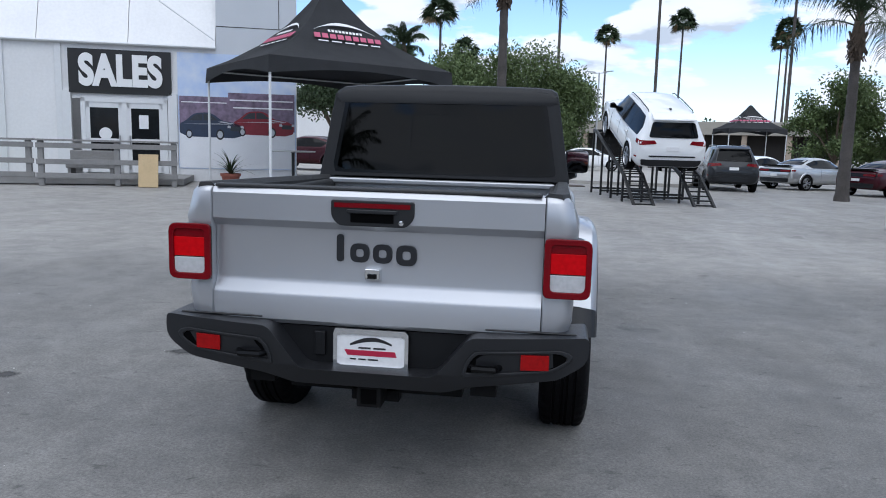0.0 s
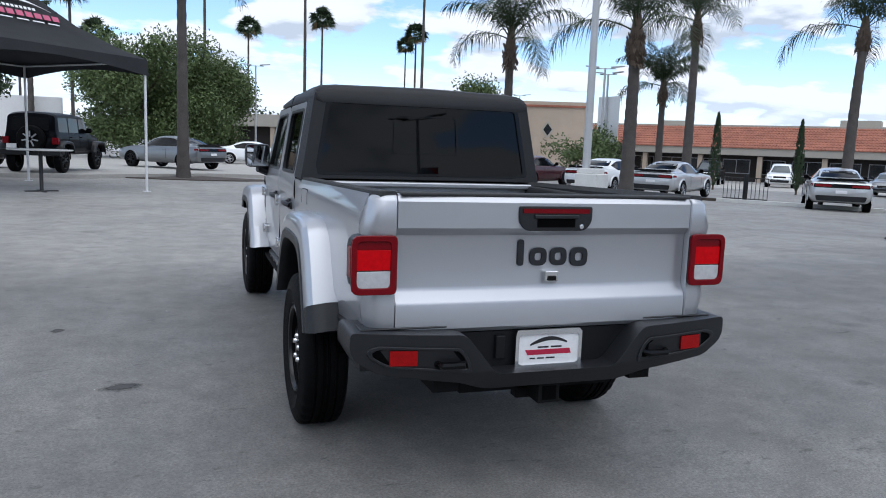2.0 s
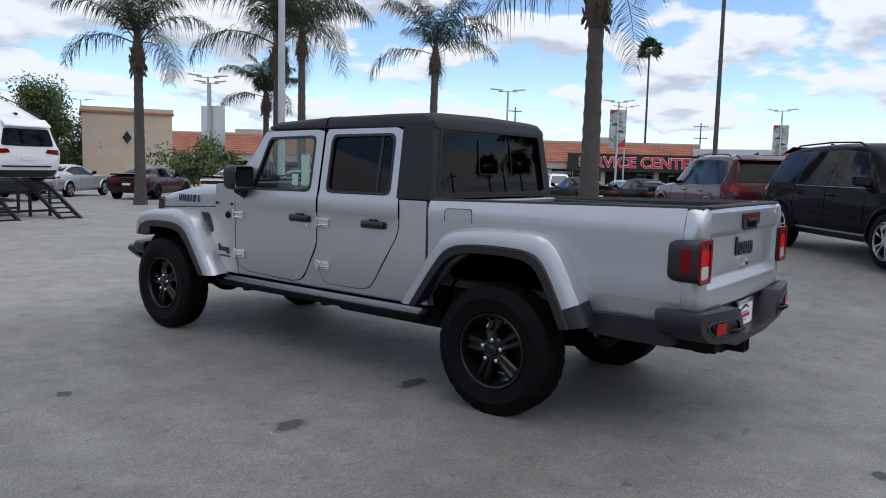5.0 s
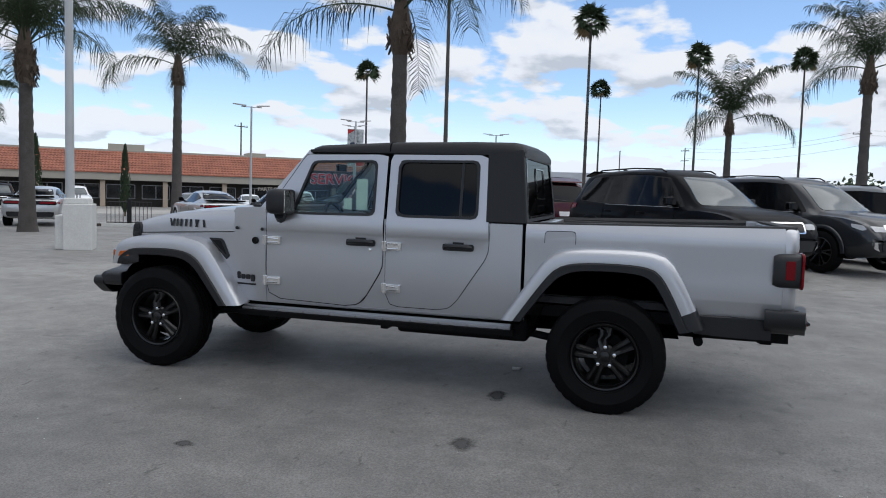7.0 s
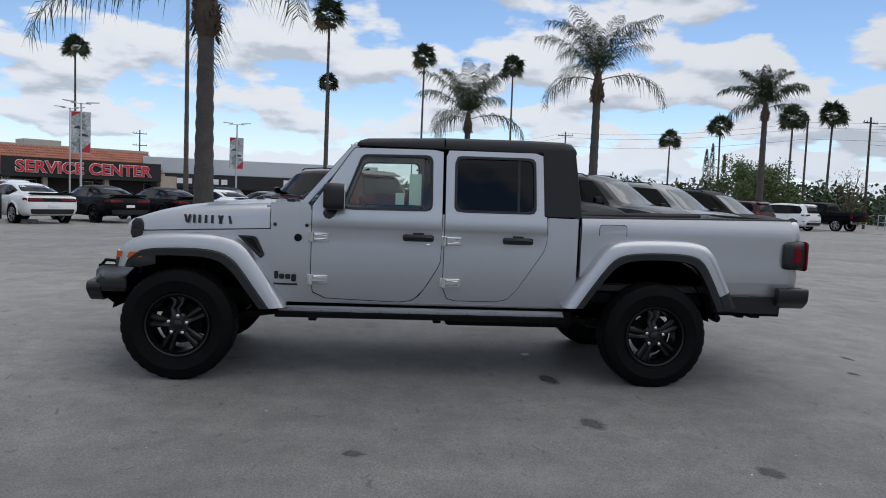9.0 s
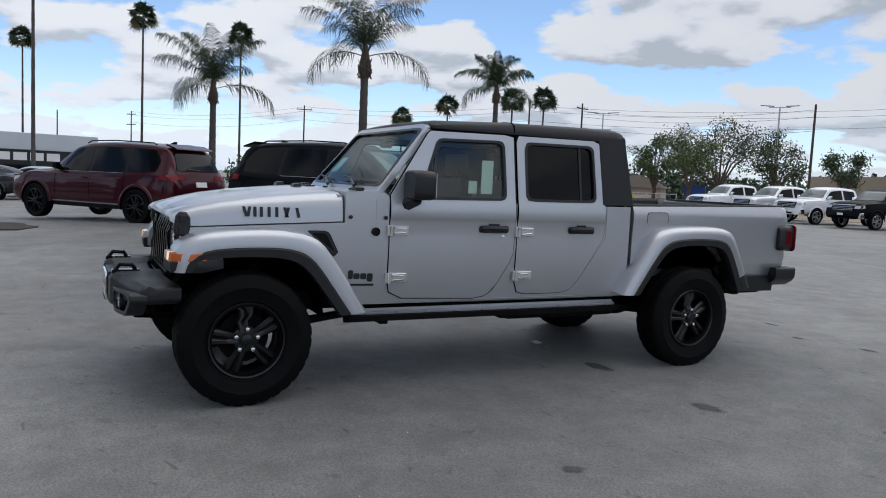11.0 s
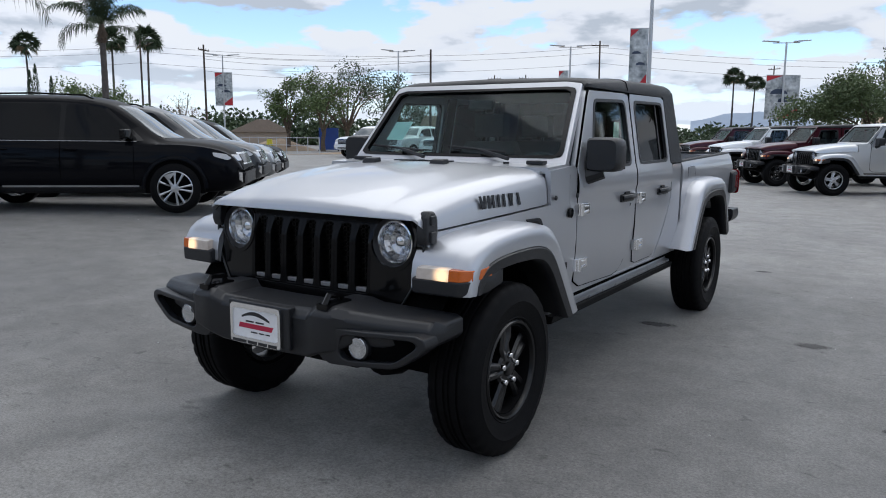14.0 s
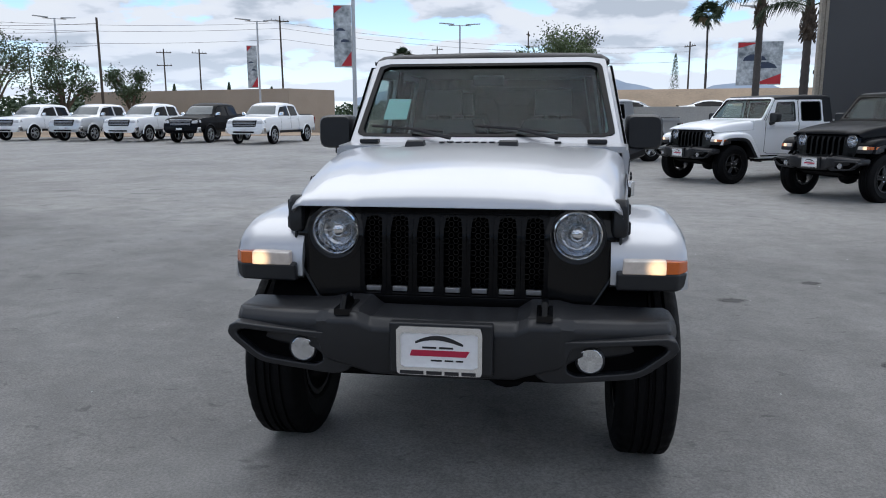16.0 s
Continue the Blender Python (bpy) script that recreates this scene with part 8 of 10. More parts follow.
M["poster_floor"] = material("pale_print", (0.80, 0.81, 0.84), rough=0.5, var=0.1, scale=1)
M["poster_blue"] = material("blue_car_print", (0.03, 0.045, 0.085), rough=0.4, var=0.3, scale=4)
M["poster_red"] = material("red_car_print", (0.23, 0.02, 0.035), rough=0.4, var=0.3, scale=4)
M["greenmat"] = material("green_artificial_turf", (0.10, 0.16, 0.09), rough=0.95, var=0.3, scale=8, bump=0.5, bump_scale=80)


def frame_of(origin, along):
    """A local frame: u along a facade, v out of it (to the right of u), w up."""
    a = Vector((along[0], along[1], 0)).normalized()
    v = Vector((a.y, -a.x, 0))
    m = Matrix(((a.x, -v.x, 0, origin[0]), (a.y, -v.y, 0, origin[1]), (0, 0, 1, origin[2]), (0, 0, 0, 1)))
    return m


def text_mesh(body, size, depth, mat, name, parent, m, spread=1.0, label="", bold=0.0):
    c = bpy.data.curves.new(name, "FONT")
    c.body, c.size, c.extrude, c.align_x, c.align_y, c.offset = body, size, depth, "CENTER", "CENTER", bold
    c.space_character = spread
    ob = new(name, c)
    me = bpy.data.meshes.new_from_object(ob)
    bpy.data.objects.remove(ob)
    bpy.data.curves.remove(c)
    me.materials.clear(); me.materials.append(mat)
    t = new(name, me)
    t.parent = parent
    t.matrix_basis = m
    if label:
        tagged(t, label)
    return t


def blocks(name, parent, mat, boxes, label="", bevel=0.0):
    bm = bmesh.new()
    for b in boxes:
        box(bm, *b)
    return part(name, bm, mat, parent, label, bevel=bevel)


# the sales building: x along the front, -y out of it
S = thing("sales_building", "white panelled sales building with a black sign and double glass doors", "building", frame_of((-14.25, 17.65, 0.0), (2.65, 1.0)))
for wb in [(-14, -0.25, 0.0, 0.3, -0.1, 4.2), (-0.25, 3.1, 0.0, 0.3, 2.52, 4.2), (3.1, 4.35, 0.0, 0.3, -0.1, 4.2), (-14, -13.8, 0.3, 4, -0.1, 4.2), (6.67, 6.87, 0.3, 4, -0.1, 7.5), (-14, 6.87, 4, 4.2, -0.1, 7.5)]:
    blocks("wall", S, M["white_panel"], [wb], "white wall panel")
for x in (-12.5, -9.5, -6.5, -2.05, -0.42):
    blocks("wall_post", S, M["white_frame"], [(x, x + 0.20, -0.06, 0.0, -0.1, 4.2)], bevel=0.01)
for k in range(7):
    bm = bmesh.new()
    x0, x1 = -14 + k * 2.62, -14 + (k + 1) * 2.62
    loft(bm, [[(x0 + 0.01, -0.10, 4.2), (x0 + 0.01, -0.05, 4.25), (x0 + 0.01, 0.55, 5.9), (x0 + 0.01, 2.2, 7.6), (x0 + 0.01, 2.2, 4.2)], [((x0 + x1) / 2, -0.13, 4.2), ((x0 + x1) / 2, -0.08, 4.25), ((x0 + x1) / 2, 0.50, 5.9), ((x0 + x1) / 2, 2.2, 7.55), ((x0 + x1) / 2, 2.2, 4.2)], [(x1 - 0.01, -0.10, 4.2), (x1 - 0.01, -0.05, 4.25), (x1 - 0.01, 0.55, 5.9), (x1 - 0.01, 2.2, 7.6), (x1 - 0.01, 2.2, 4.2)]])
    part("fabric_roof", bm, M["white_panel"], S, "white stretched fabric roof", smooth=60)
bm = bmesh.new()
tube(bm, [(1.2, -0.02, 7.2), (2.2, -0.12, 5.9), (4.32, -0.14, 4.45)], 0.025, 6)
tube(bm, [(-14, -0.12, 4.22), (4.35, -0.12, 4.22)], 0.05, 6)
tube(bm, [(-2.4, 0.3, 5.6), (-1.9, -0.12, 4.2)], 0.06, 6)
part("cable", bm, M["white_frame"], S)
# poster wall to the right of the door, grey panels above
blocks("panel_wall", S, M["grey_panel"], [(4.35, 6.87, 0.02, 0.3, 4.0, 7.5)])
for z in (4.9, 5.95, 6.9):
    blocks("panel_joint", S, M["darkwall"], [(4.36, 6.85, 0.012, 0.03, z, z + 0.02)])
blocks("panel_joint", S, M["darkwall"], [(6.3, 6.32, 0.012, 0.03, 4.9, 7.5)])
blocks("poster_backing", S, M["white_panel"], [(4.35, 6.87, 0.02, 0.3, -0.1, 4.0)])
po = blocks("wall_poster", S, M["poster"], [(3.16, 6.84, -0.02, 0.018, 0.40, 4.05)], "large printed wall poster with a blue and a red car")
blocks("poster_building", S, M["poster_dark"], [(3.2, 4.7, -0.026, -0.021, 1.64, 2.70), (4.7, 6.80, -0.026, -0.021, 1.64, 2.85)])
blocks("poster_floor", S, M["poster_floor"], [(3.18, 6.82, -0.026, -0.021, 0.42, 1.62)])
M["print_window"] = material("dark_window_print", (0.035, 0.04, 0.05), rough=0.35, var=0.4, scale=6)
M["print_shine"] = material("pale_highlight_print", (0.50, 0.52, 0.56), rough=0.35, var=0.3, scale=9)


blocks("poster_band", S, M["poster_floor"], [(4.75, 6.75, -0.030, -0.0265, 2.60, 2.64), (4.85, 6.75, -0.030, -0.0265, 2.36, 2.40), (3.25, 4.65, -0.030, -0.0265, 2.50, 2.53)])


def print_car(x0, x1, z0, mat, name):
    """A flat printed saloon car, seen from its front corner."""
    w = x1 - x0

    def flat(nm, poly, m_, y, parent):
        q = bmesh.new()
        bars(q, [[(x0 + a * w, z0 + b * w) for a, b in poly]], lambda a, b, d: (a, y - d, b), 0.002)
        return part(nm, q, m_, parent)
    sil = rounded([(0.0, 0.07, 0.02), (0.0, 0.22, 0.04), (0.10, 0.275, 0.05), (0.23, 0.40, 0.08), (0.50, 0.415, 0.10), (0.66, 0.285, 0.06), (0.90, 0.245, 0.06), (1.0, 0.19, 0.03), (0.99, 0.04, 0.03), (0.86, 0.0, 0.02), (0.12, 0.015, 0.03)], 4)
    body = flat(name, sil, mat, -0.028, S)
    flat("printed_windows", rounded([(0.14, 0.275, 0.02), (0.25, 0.375, 0.03), (0.47, 0.39, 0.04), (0.605, 0.285, 0.02)], 3), M["print_window"], -0.0305, body)
    flat("printed_pillar", [(0.355, 0.27), (0.375, 0.27), (0.375, 0.395), (0.355, 0.395)], mat, -0.033, body)
    flat("printed_highlight", [(0.03, 0.215), (0.62, 0.235), (0.86, 0.225), (0.62, 0.222)], M["print_shine"], -0.0305, body)
    flat("printed_hood_shine", [(0.66, 0.272), (0.88, 0.238), (0.80, 0.232), (0.60, 0.262)], M["print_shine"], -0.0305, body)
    flat("printed_grille", rounded([(0.80, 0.12, 0.01), (0.97, 0.12, 0.01), (0.97, 0.19, 0.02), (0.80, 0.19, 0.02)], 2), M["print_window"], -0.0305, body)
    for u in (0.755, 0.965):
        flat("printed_headlamp", rounded([(u, 0.165, 0.01), (u + 0.055, 0.165, 0.01), (u + 0.045, 0.205, 0.01), (u, 0.205, 0.01)], 2), M["print_shine"], -0.033, body)
    for cx, rr in ((0.145, 0.072), (0.635, 0.088)):
        ring = [(cx + rr * 0.72 * math.cos(a), 0.055 + rr * math.sin(a)) for a in steps(0, 2 * math.pi, 24)[:-1]]
        wh = flat("printed_tyre", ring, M["ink"], -0.0305, body)
        flat("printed_rim", [(cx + (a - cx) * 0.68, 0.055 + (b - 0.055) * 0.68) for a, b in ring], M["print_shine"], -0.033, body)
print_car(3.20, 5.15, 1.40, M["poster_blue"], "printed_blue_car")
print_car(4.86, 6.78, 1.50, M["poster_red"], "printed_red_car")
# sign
blocks("sign_board", S, M["sign_black"], [(-0.02, 2.98, -0.10, -0.02, 2.68, 4.02)], "black sign board with white letters")
text_mesh("SALES", 1.12, 0.02, M["sign_white"], "sign_letters", S, Matrix.Translation((1.50, -0.125, 3.34)) @ pose(0, 0, 0, 90, 0, 0) @ Matrix.Diagonal((0.80, 1.12, 1, 1)), 1.06, "white letters reading SALES", 0.058)
# door
D = blocks("door_frame", S, M["white_frame"], [(0.28, 0.42, -0.06, 0.02, 0.22, 2.55), (2.70, 2.84, -0.06, 0.02, 0.22, 2.55), (0.28, 2.84, -0.06, 0.02, 2.42, 2.56), (1.49, 1.63, -0.05, 0.02, 0.22, 2.45)])
for x0 in (0.42, 1.63):
    x1 = x0 + 1.07
    d = blocks("glass_door", S, M["white_frame"], [(x0, x0 + 0.12, -0.04, 0.0, 0.24, 2.42), (x1 - 0.12, x1, -0.04, 0.0, 0.24, 2.42), (x0, x1, -0.04, 0.0, 2.25, 2.42), (x0, x1, -0.04, 0.0, 0.24, 0.50), (x0, x1, -0.04, 0.0, 1.18, 1.30)], "white framed glass door")
    blocks("door_pane", d, M["shopglass"], [(x0 + 0.1, x1 - 0.1, -0.02, -0.01, 0.45, 2.3)])
    blocks("door_pull", d, M["steel"], [(x1 - 0.10 if x0 < 1 else x0 + 0.06, x1 - 0.06 if x0 < 1 else x0 + 0.10, -0.09, -0.05, 1.0, 1.4)])
blocks("door_notice", S, M["plate"], [(1.98, 2.26, -0.032, -0.026, 1.62, 2.05)], "white paper notice")
bm = bmesh.new()
lathe(bm, [(0.19, -0.034), (0.19, -0.028)], 20, "y", (0.98, 0, 1.45))
part("door_sticker", bm, M["plate"], S)
for wb in ((-0.24, 0.02, -0.10, 0.0, 0.2, 2.75), (2.86, 3.14, -0.10, 0.0, 0.2, 2.75)):
    blocks("side_post", S, M["white_frame"], [wb], bevel=0.01)
blocks("deck", S, M["greywood"], [(-14, 3.6, -2.7, -0.02, 0.02, 0.20)], "grey boarded deck before the doors", bevel=0.01)
blocks("turf_strip", S, M["greenmat"], [(-14, -1.4, -2.55, -0.3, 0.20, 0.225)])

# railings on the deck
def rail_run(x0, x1, y, label, posts):
    R = thing("timber_railing", label, "railing", S.matrix_basis.copy(), "timber railings")
    for x in posts:
        blocks("post", R, M["greywood"], [(x - 0.07, x + 0.07, y - 0.07, y + 0.07, 0.0, 1.22)], bevel=0.01)
    for z in (1.10, 0.66, 0.28):
        blocks("rail", R, M["greywood"], [(x0, x1, y - 0.11, y - 0.072, z - 0.07, z + 0.07)], bevel=0.006)
    blocks("top_rail", R, M["greywood"], [(x0, x1, y - 0.13, y + 0.09, 1.22, 1.27)], bevel=0.006)
    return R
rail_run(-9.0, -0.35, -2.6, "grey weathered timber railing along the deck", (-8.8, -6.8, -4.8, -2.8, -0.5))
rail_run(-0.15, 3.5, -3.1, "grey weathered timber railing along the entry ramp", (-0.05, 1.9, 3.4))
bch = thing("deck_bench", "grey boxy bench behind the railing", "bench", S.matrix_basis @ Matrix.Translation((0.9, -2.0, 0.20)))
blocks("seat", bch, M["greywood"], [(-0.55, 0.75, -0.30, 0.30, 0.25, 0.45)], bevel=0.02)
blocks("backrest", bch, M["greywood"], [(-0.55, 0.75, 0.22, 0.34, 0.45, 0.75)], bevel=0.02)
for x in (-0.5, 0.62):
    blocks("leg", bch, M["greywood"], [(x, x + 0.08, -0.28, 0.28, 0.0, 0.25)])
ply = thing("plywood_sheet", "light plywood board leaning on the railing", "board", S.matrix_basis @ Matrix.Translation((2.75, -3.45, 0.0)))
bm = bmesh.new()
box(bm, -0.26, 0.26, -0.015, 0.015, 0.0, 0.92, pose(0, 0, 0, -10, 0, 0))
part("board", bm, M["wood"], ply, bevel=0.004)
pot = thing("potted_plant", "spiky green plant in a terracotta pot", "plant", Matrix.Translation((-8.9, 17.3, ground_z(-8.9, 17.3))))
bm = bmesh.new()
lathe(bm, [(0.20, 0.0), (0.27, 0.30), (0.30, 0.30), (0.30, 0.38), (0.26, 0.38), (0.24, 0.33)], 20, "z")
part("pot", bm, M["terracotta"], pot)
bm = bmesh.new()
rng = random.Random(5)
for k in range(34):
    az, el = k * 2.4, radians(rng.uniform(25, 85))
    d = Vector((math.cos(az), math.sin(az), 0)); s = Vector((-d.y, d.x, 0)) * 0.035
    p, a, L = Vector((0, 0, 0.35)), el, rng.uniform(0.6, 1.0)
    prev = None
    for i in range(6):
        w = s * (1 - i / 5.2)
        cur = (bm.verts.new(p - w), bm.verts.new(p + w))
        if prev:
            bm.faces.new((prev[0], prev[1], cur[1], cur[0]))
        prev = cur
        p = p + (d * math.cos(a) + Vector((0, 0, math.sin(a)))) * L / 5
        a -= 0.22
part("leaves", bm, M["frond"], pot, smooth=0)

# ---- canopy ----
def canopy(label, corners, eave, drop, peak, mat, prints=True, group=""):
    cx, cy = sum(c[0] for c in corners) / 4, sum(c[1] for c in corners) / 4
    z0 = ground_z(cx, cy)
    C = thing("canopy_tent", label, "canopy", Matrix.Translation((cx, cy, 0)), group)
    cs = [Vector((x - cx, y - cy, 0)) for x, y in corners]
    bm = bmesh.new()
    rows = []
    levels = [(1.0, 0.0), (0.80, 0.11), (0.55, 0.30), (0.32, 0.55), (0.15, 0.80), (0.05, 0.97), (0.015, 1.0)]
    for k, t in levels:
        ring = []
        for i in range(4):
            a, b = cs[i], cs[(i + 1) % 4]
            for j in range(6):
                f = j / 6
                p = a.lerp(b, f) * k
                sag = 0.10 * math.sin(math.pi * f) * (k - k * k) * 2
                ring.append((p.x * (1 - sag), p.y * (1 - sag), eave + (peak - eave) * t - sag * 0.6))
        rows.append(ring)
    low = []
    for i in range(4):
        a, b = cs[i] * 1.012, cs[(i + 1) % 4] * 1.012
        for j in range(6):
            f = j / 6
            p = a.lerp(b, f)
            low.append((p.x, p.y, eave - drop + 0.22 * math.sin(math.pi * f)))
    loft(bm, [low] + rows, True, False)
    bmesh.ops.solidify(bm, geom=bm.faces[:], thickness=0.012)
    part("canopy_cloth", bm, mat, C, "black canvas roof with pointed peak", smooth=50)
    for i, c in enumerate(cs):
        bm = bmesh.new()
        p = c * 0.985
        tube(bm, [(p.x, p.y, ground_z(p.x + cx, p.y + cy)), (p.x, p.y, eave - 0.05)], 0.035, 8)
        f = cs[(i + 1) % 4] * 0.985
        tube(bm, [(p.x, p.y, eave - 0.08), (f.x, f.y, eave - 0.08)], 0.025, 6)
        box(bm, p.x - 0.10, p.x + 0.10, p.y - 0.10, p.y + 0.10, ground_z(p.x + cx, p.y + cy), ground_z(p.x + cx, p.y + cy) + 0.015)
        part("leg", bm, M["white_frame"], C, "white steel leg")
        if prints:
            # emblem on each slope: a pale sweep over a pink bar
            a, b = cs[i], cs[(i + 1) % 4]
            mid = (a + b) / 2
            along = (b - a).normalized()
            def slope(u, v, d, mid=mid, along=along):
                k = 0.62 - 0.30 * v
                t = 0.245 + 0.345 * v
                sgn = mid.normalized()
                p = mid * k * 0.985 + along * u * 1.22
                return (p.x + sgn.x * (d + 0.02), p.y + sgn.y * (d + 0.02), eave + (peak - eave) * t * 0.93 + d * 1.2 + 0.035)
            bm = bmesh.new()
            arc = [(-0.80 + 1.6 * t, 0.50 + 0.36 * math.sin(math.pi * t)) for t in steps(0, 1, 12)] + [(-0.80 + 1.6 * t, 0.50 + (0.36 - 0.11 * math.sin(math.pi * t)) * math.sin(math.pi * t)) for t in steps(1, 0, 12)]
            bars(bm, [arc], slope, 0.006)
            for k in range(10):
                bars(bm, [[(-0.46 + 0.092 * k + q, 0.45 if q in (0.0, 0.06) and r_ == 0 else 0.535) for q, r_ in ((0.0, 0), (0.06, 0), (0.07, 1), (0.01, 1))]], slope, 0.006)
            for k in range(5):
                bars(bm, [[(-0.82 + 0.34 * k, 0.05), (-0.57 + 0.34 * k, 0.05), (-0.57 + 0.34 * k, 0.085), (-0.82 + 0.34 * k, 0.085)]], slope, 0.006)
            part("canopy_print", bm, M["sign_white"], C)
            bm = bmesh.new()
            for k in range(9):
                x = -0.88 + 0.198 * k
                bars(bm, [[(x, 0.18), (x + 0.15, 0.18), (x + 0.18, 0.36), (x + 0.03, 0.36)]], slope, 0.007)
            part("canopy_print", bm, M["print_pink"], C)
    return C


canopy("large black canvas canopy tent on white legs", [(-6.15, 13.4), (-2.35, 17.6), (-5.9, 21.6), (-9.6, 17.3)], 3.42, 0.42, 5.75, M["canvas"], group="canopy tents")
canopy("black canvas canopy tent far across the lot", [(12.5, 51), (16.5, 51.5), (16.2, 55.5), (12.2, 55)], 2.9, 0.4, 4.6, M["canvas"], group="canopy tents")
for x, y, h, rr in ((-4.83, 17.05, 1.05, 0.74), (-7.46, 18.72, 1.08, 0.70)):
    tb = thing("bar_table", "white round bar table on a black steel leg under the canopy", "table", Matrix.Translation((x, y, ground_z(x, y))), "bar tables")
    bm = bmesh.new(); lathe(bm, [(0.02, h - 0.035), (rr - 0.02, h - 0.035), (rr, h - 0.02), (rr, h - 0.008), (rr - 0.01, h), (0.02, h)], 40, "z")
    part("tabletop", bm, M["concrete"], tb, "pale round tabletop")
    bm = bmesh.new(); lathe(bm, [(0.10, h - 0.036), (0.05, h - 0.07), (0.045, 0.05), (0.06, 0.03)], 16, "z")
    part("table_leg", bm, M["black_steel"], tb)
    for a in (0, 90):
        bm = bmesh.new(); box(bm, -0.38, 0.38, -0.045, 0.045, 0.0, 0.028, pose(0, 0, 0, 0, 0, a + 20))
        part("table_foot", bm, M["black_steel"], tb, bevel=0.006)

# ---- display ramp with the white car ----
RAMP_AT = Matrix.Translation((3.345, 19.18, ground_z(3.345, 19.18))) @ Matrix.Rotation(radians(9.33), 4, "Z")
rmp = thing("display_ramp", "black steel display ramp on legs", "ramp", RAMP_AT)
deck_pts = [(-3.0, 0.02), (-1.75, 0.80), (2.05, 2.05), (2.45, 2.08)]
for s in (-0.80, 0.80):
    for e in (-0.26, 0.26):
        bm = bmesh.new()
        for (a, b), (c, d) in zip(deck_pts, deck_pts[1:]):
            loft(bm, [[(s + e - 0.03, a, b - 0.10), (s + e + 0.03, a, b - 0.10), (s + e + 0.03, a, b), (s + e - 0.03, a, b)], [(s + e - 0.03, c, d - 0.10), (s + e + 0.03, c, d - 0.10), (s + e + 0.03, c, d), (s + e - 0.03, c, d)]])
        part("ramp_rail", bm, M["black_steel"], rmp)
    for (a, b), (c, d) in zip(deck_pts, deck_pts[1:]):
        nn = max(3, int((c - a) / 0.16))
        for i in range(nn):
            t = (i + 0.5) / nn
            y, z = a + (c - a) * t, b + (d - b) * t
            blocks("ramp_rung", rmp, M["black_steel"], [(s - 0.25, s + 0.25, y - 0.022, y + 0.022, z - 0.05, z - 0.01)])
for y, z in ((-1.70, 0.80), (-0.35, 1.25), (1.00, 1.69), (2.35, 2.05)):
    for x in (-1.07, -0.53, 0.53, 1.07):
        blocks("ramp_leg", rmp, M["black_steel"], [(x - 0.03, x + 0.03, y - 0.03, y + 0.03, 0.0, z - 0.05)])
    blocks("ramp_brace", rmp, M["black_steel"], [(-1.07, 1.07, y - 0.03, y + 0.03, 0.12, 0.18)])
wc = car("suv", "suv", "white sport utility car nose-up on a display ramp", M["white"], Matrix())
wc.matrix_basis = RAMP_AT @ Matrix.Translation((0, 0, 1.385)) @ pose(0, 0, 0, 18.25, 0, 0) @ Matrix.Diagonal((1.0, 0.96, 0.98, 1))

# ---- service building ----
NRM = Vector((0.788, 0.616, 0))
FO = NRM * 75 + Vector((0.616, -0.788, 0)) * -36
B = thing("service_building", "long service building with a red clay tile roof and dark windows", "building", frame_of((FO.x, FO.y, -0.95), (0.616, -0.788)))
# local: x along to the right, -y towards the lot
LEN = 63.2
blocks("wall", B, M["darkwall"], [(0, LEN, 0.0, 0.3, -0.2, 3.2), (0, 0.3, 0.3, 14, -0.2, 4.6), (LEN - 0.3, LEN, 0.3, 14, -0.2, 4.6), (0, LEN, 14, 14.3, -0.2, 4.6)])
blocks("flat_roof", B, M["fascia"], [(0, LEN, 2.4, 14.3, 5.15, 5.35)])
blocks("fascia", B, M["fascia"], [(-0.3, LEN + 0.3, -1.85, 0.0, 2.55, 3.25)], "beige fascia board", bevel=0.02)
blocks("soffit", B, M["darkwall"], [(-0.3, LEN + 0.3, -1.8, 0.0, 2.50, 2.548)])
for i in range(12):
    x = 1.5 + i * 5.6
    blocks("column", B, M["stucco"], [(x, x + 0.45, -1.6, -1.15, -0.2, 2.55)], bevel=0.02)
for i in range(20):
    x = 1.2 + i * 3.2
    w = blocks("window_frame", B, M["steel"], [(x, x + 2.6, -0.05, 0.0, 0.75, 0.82), (x, x + 2.6, -0.05, 0.0, 2.10, 2.16), (x, x + 0.06, -0.05, 0.0, 0.75, 2.16), (x + 2.54, x + 2.6, -0.05, 0.0, 0.75, 2.16), (x + 1.27, x + 1.33, -0.05, 0.0, 0.75, 2.16)])
    blocks("window_pane", w, M["shopglass"], [(x + 0.05, x + 2.55, -0.03, -0.005, 0.80, 2.12)])
# barrel tiles: ridged rows laid up the slope
bm = bmesh.new()
ROWS_T, PITCH = 9, 0.30
for r in range(ROWS_T):
    y0, z0 = -1.95 + r * 0.50, 3.25 + r * 0.245
    y1, z1 = y0 + 0.54, z0 + 0.245
    n = int((LEN + 0.6) / PITCH)
    prev = None
    for i in range(n * 4 + 1):
        x = -0.3 + i * PITCH / 4
        up_ = 0.075 * (0.5 + 0.5 * math.cos(math.pi * i / 2)) + 0.02 * noise.noise(Vector((i * 0.11, r * 3.1, 0)))
        cur = (bm.verts.new((x, y0, z0 + up_ + 0.045)), bm.verts.new((x, y1, z1 + up_)), bm.verts.new((x, y0, z0 - 0.02)))
        if prev:
            bm.faces.new((prev[0], cur[0], cur[1], prev[1])); bm.faces.new((prev[2], cur[2], cur[0], prev[0]))
        prev = cur
tagged(part("roof_tiles", bm, M["tile"], B, "rows of red clay barrel tiles", smooth=60), kind="stuff")
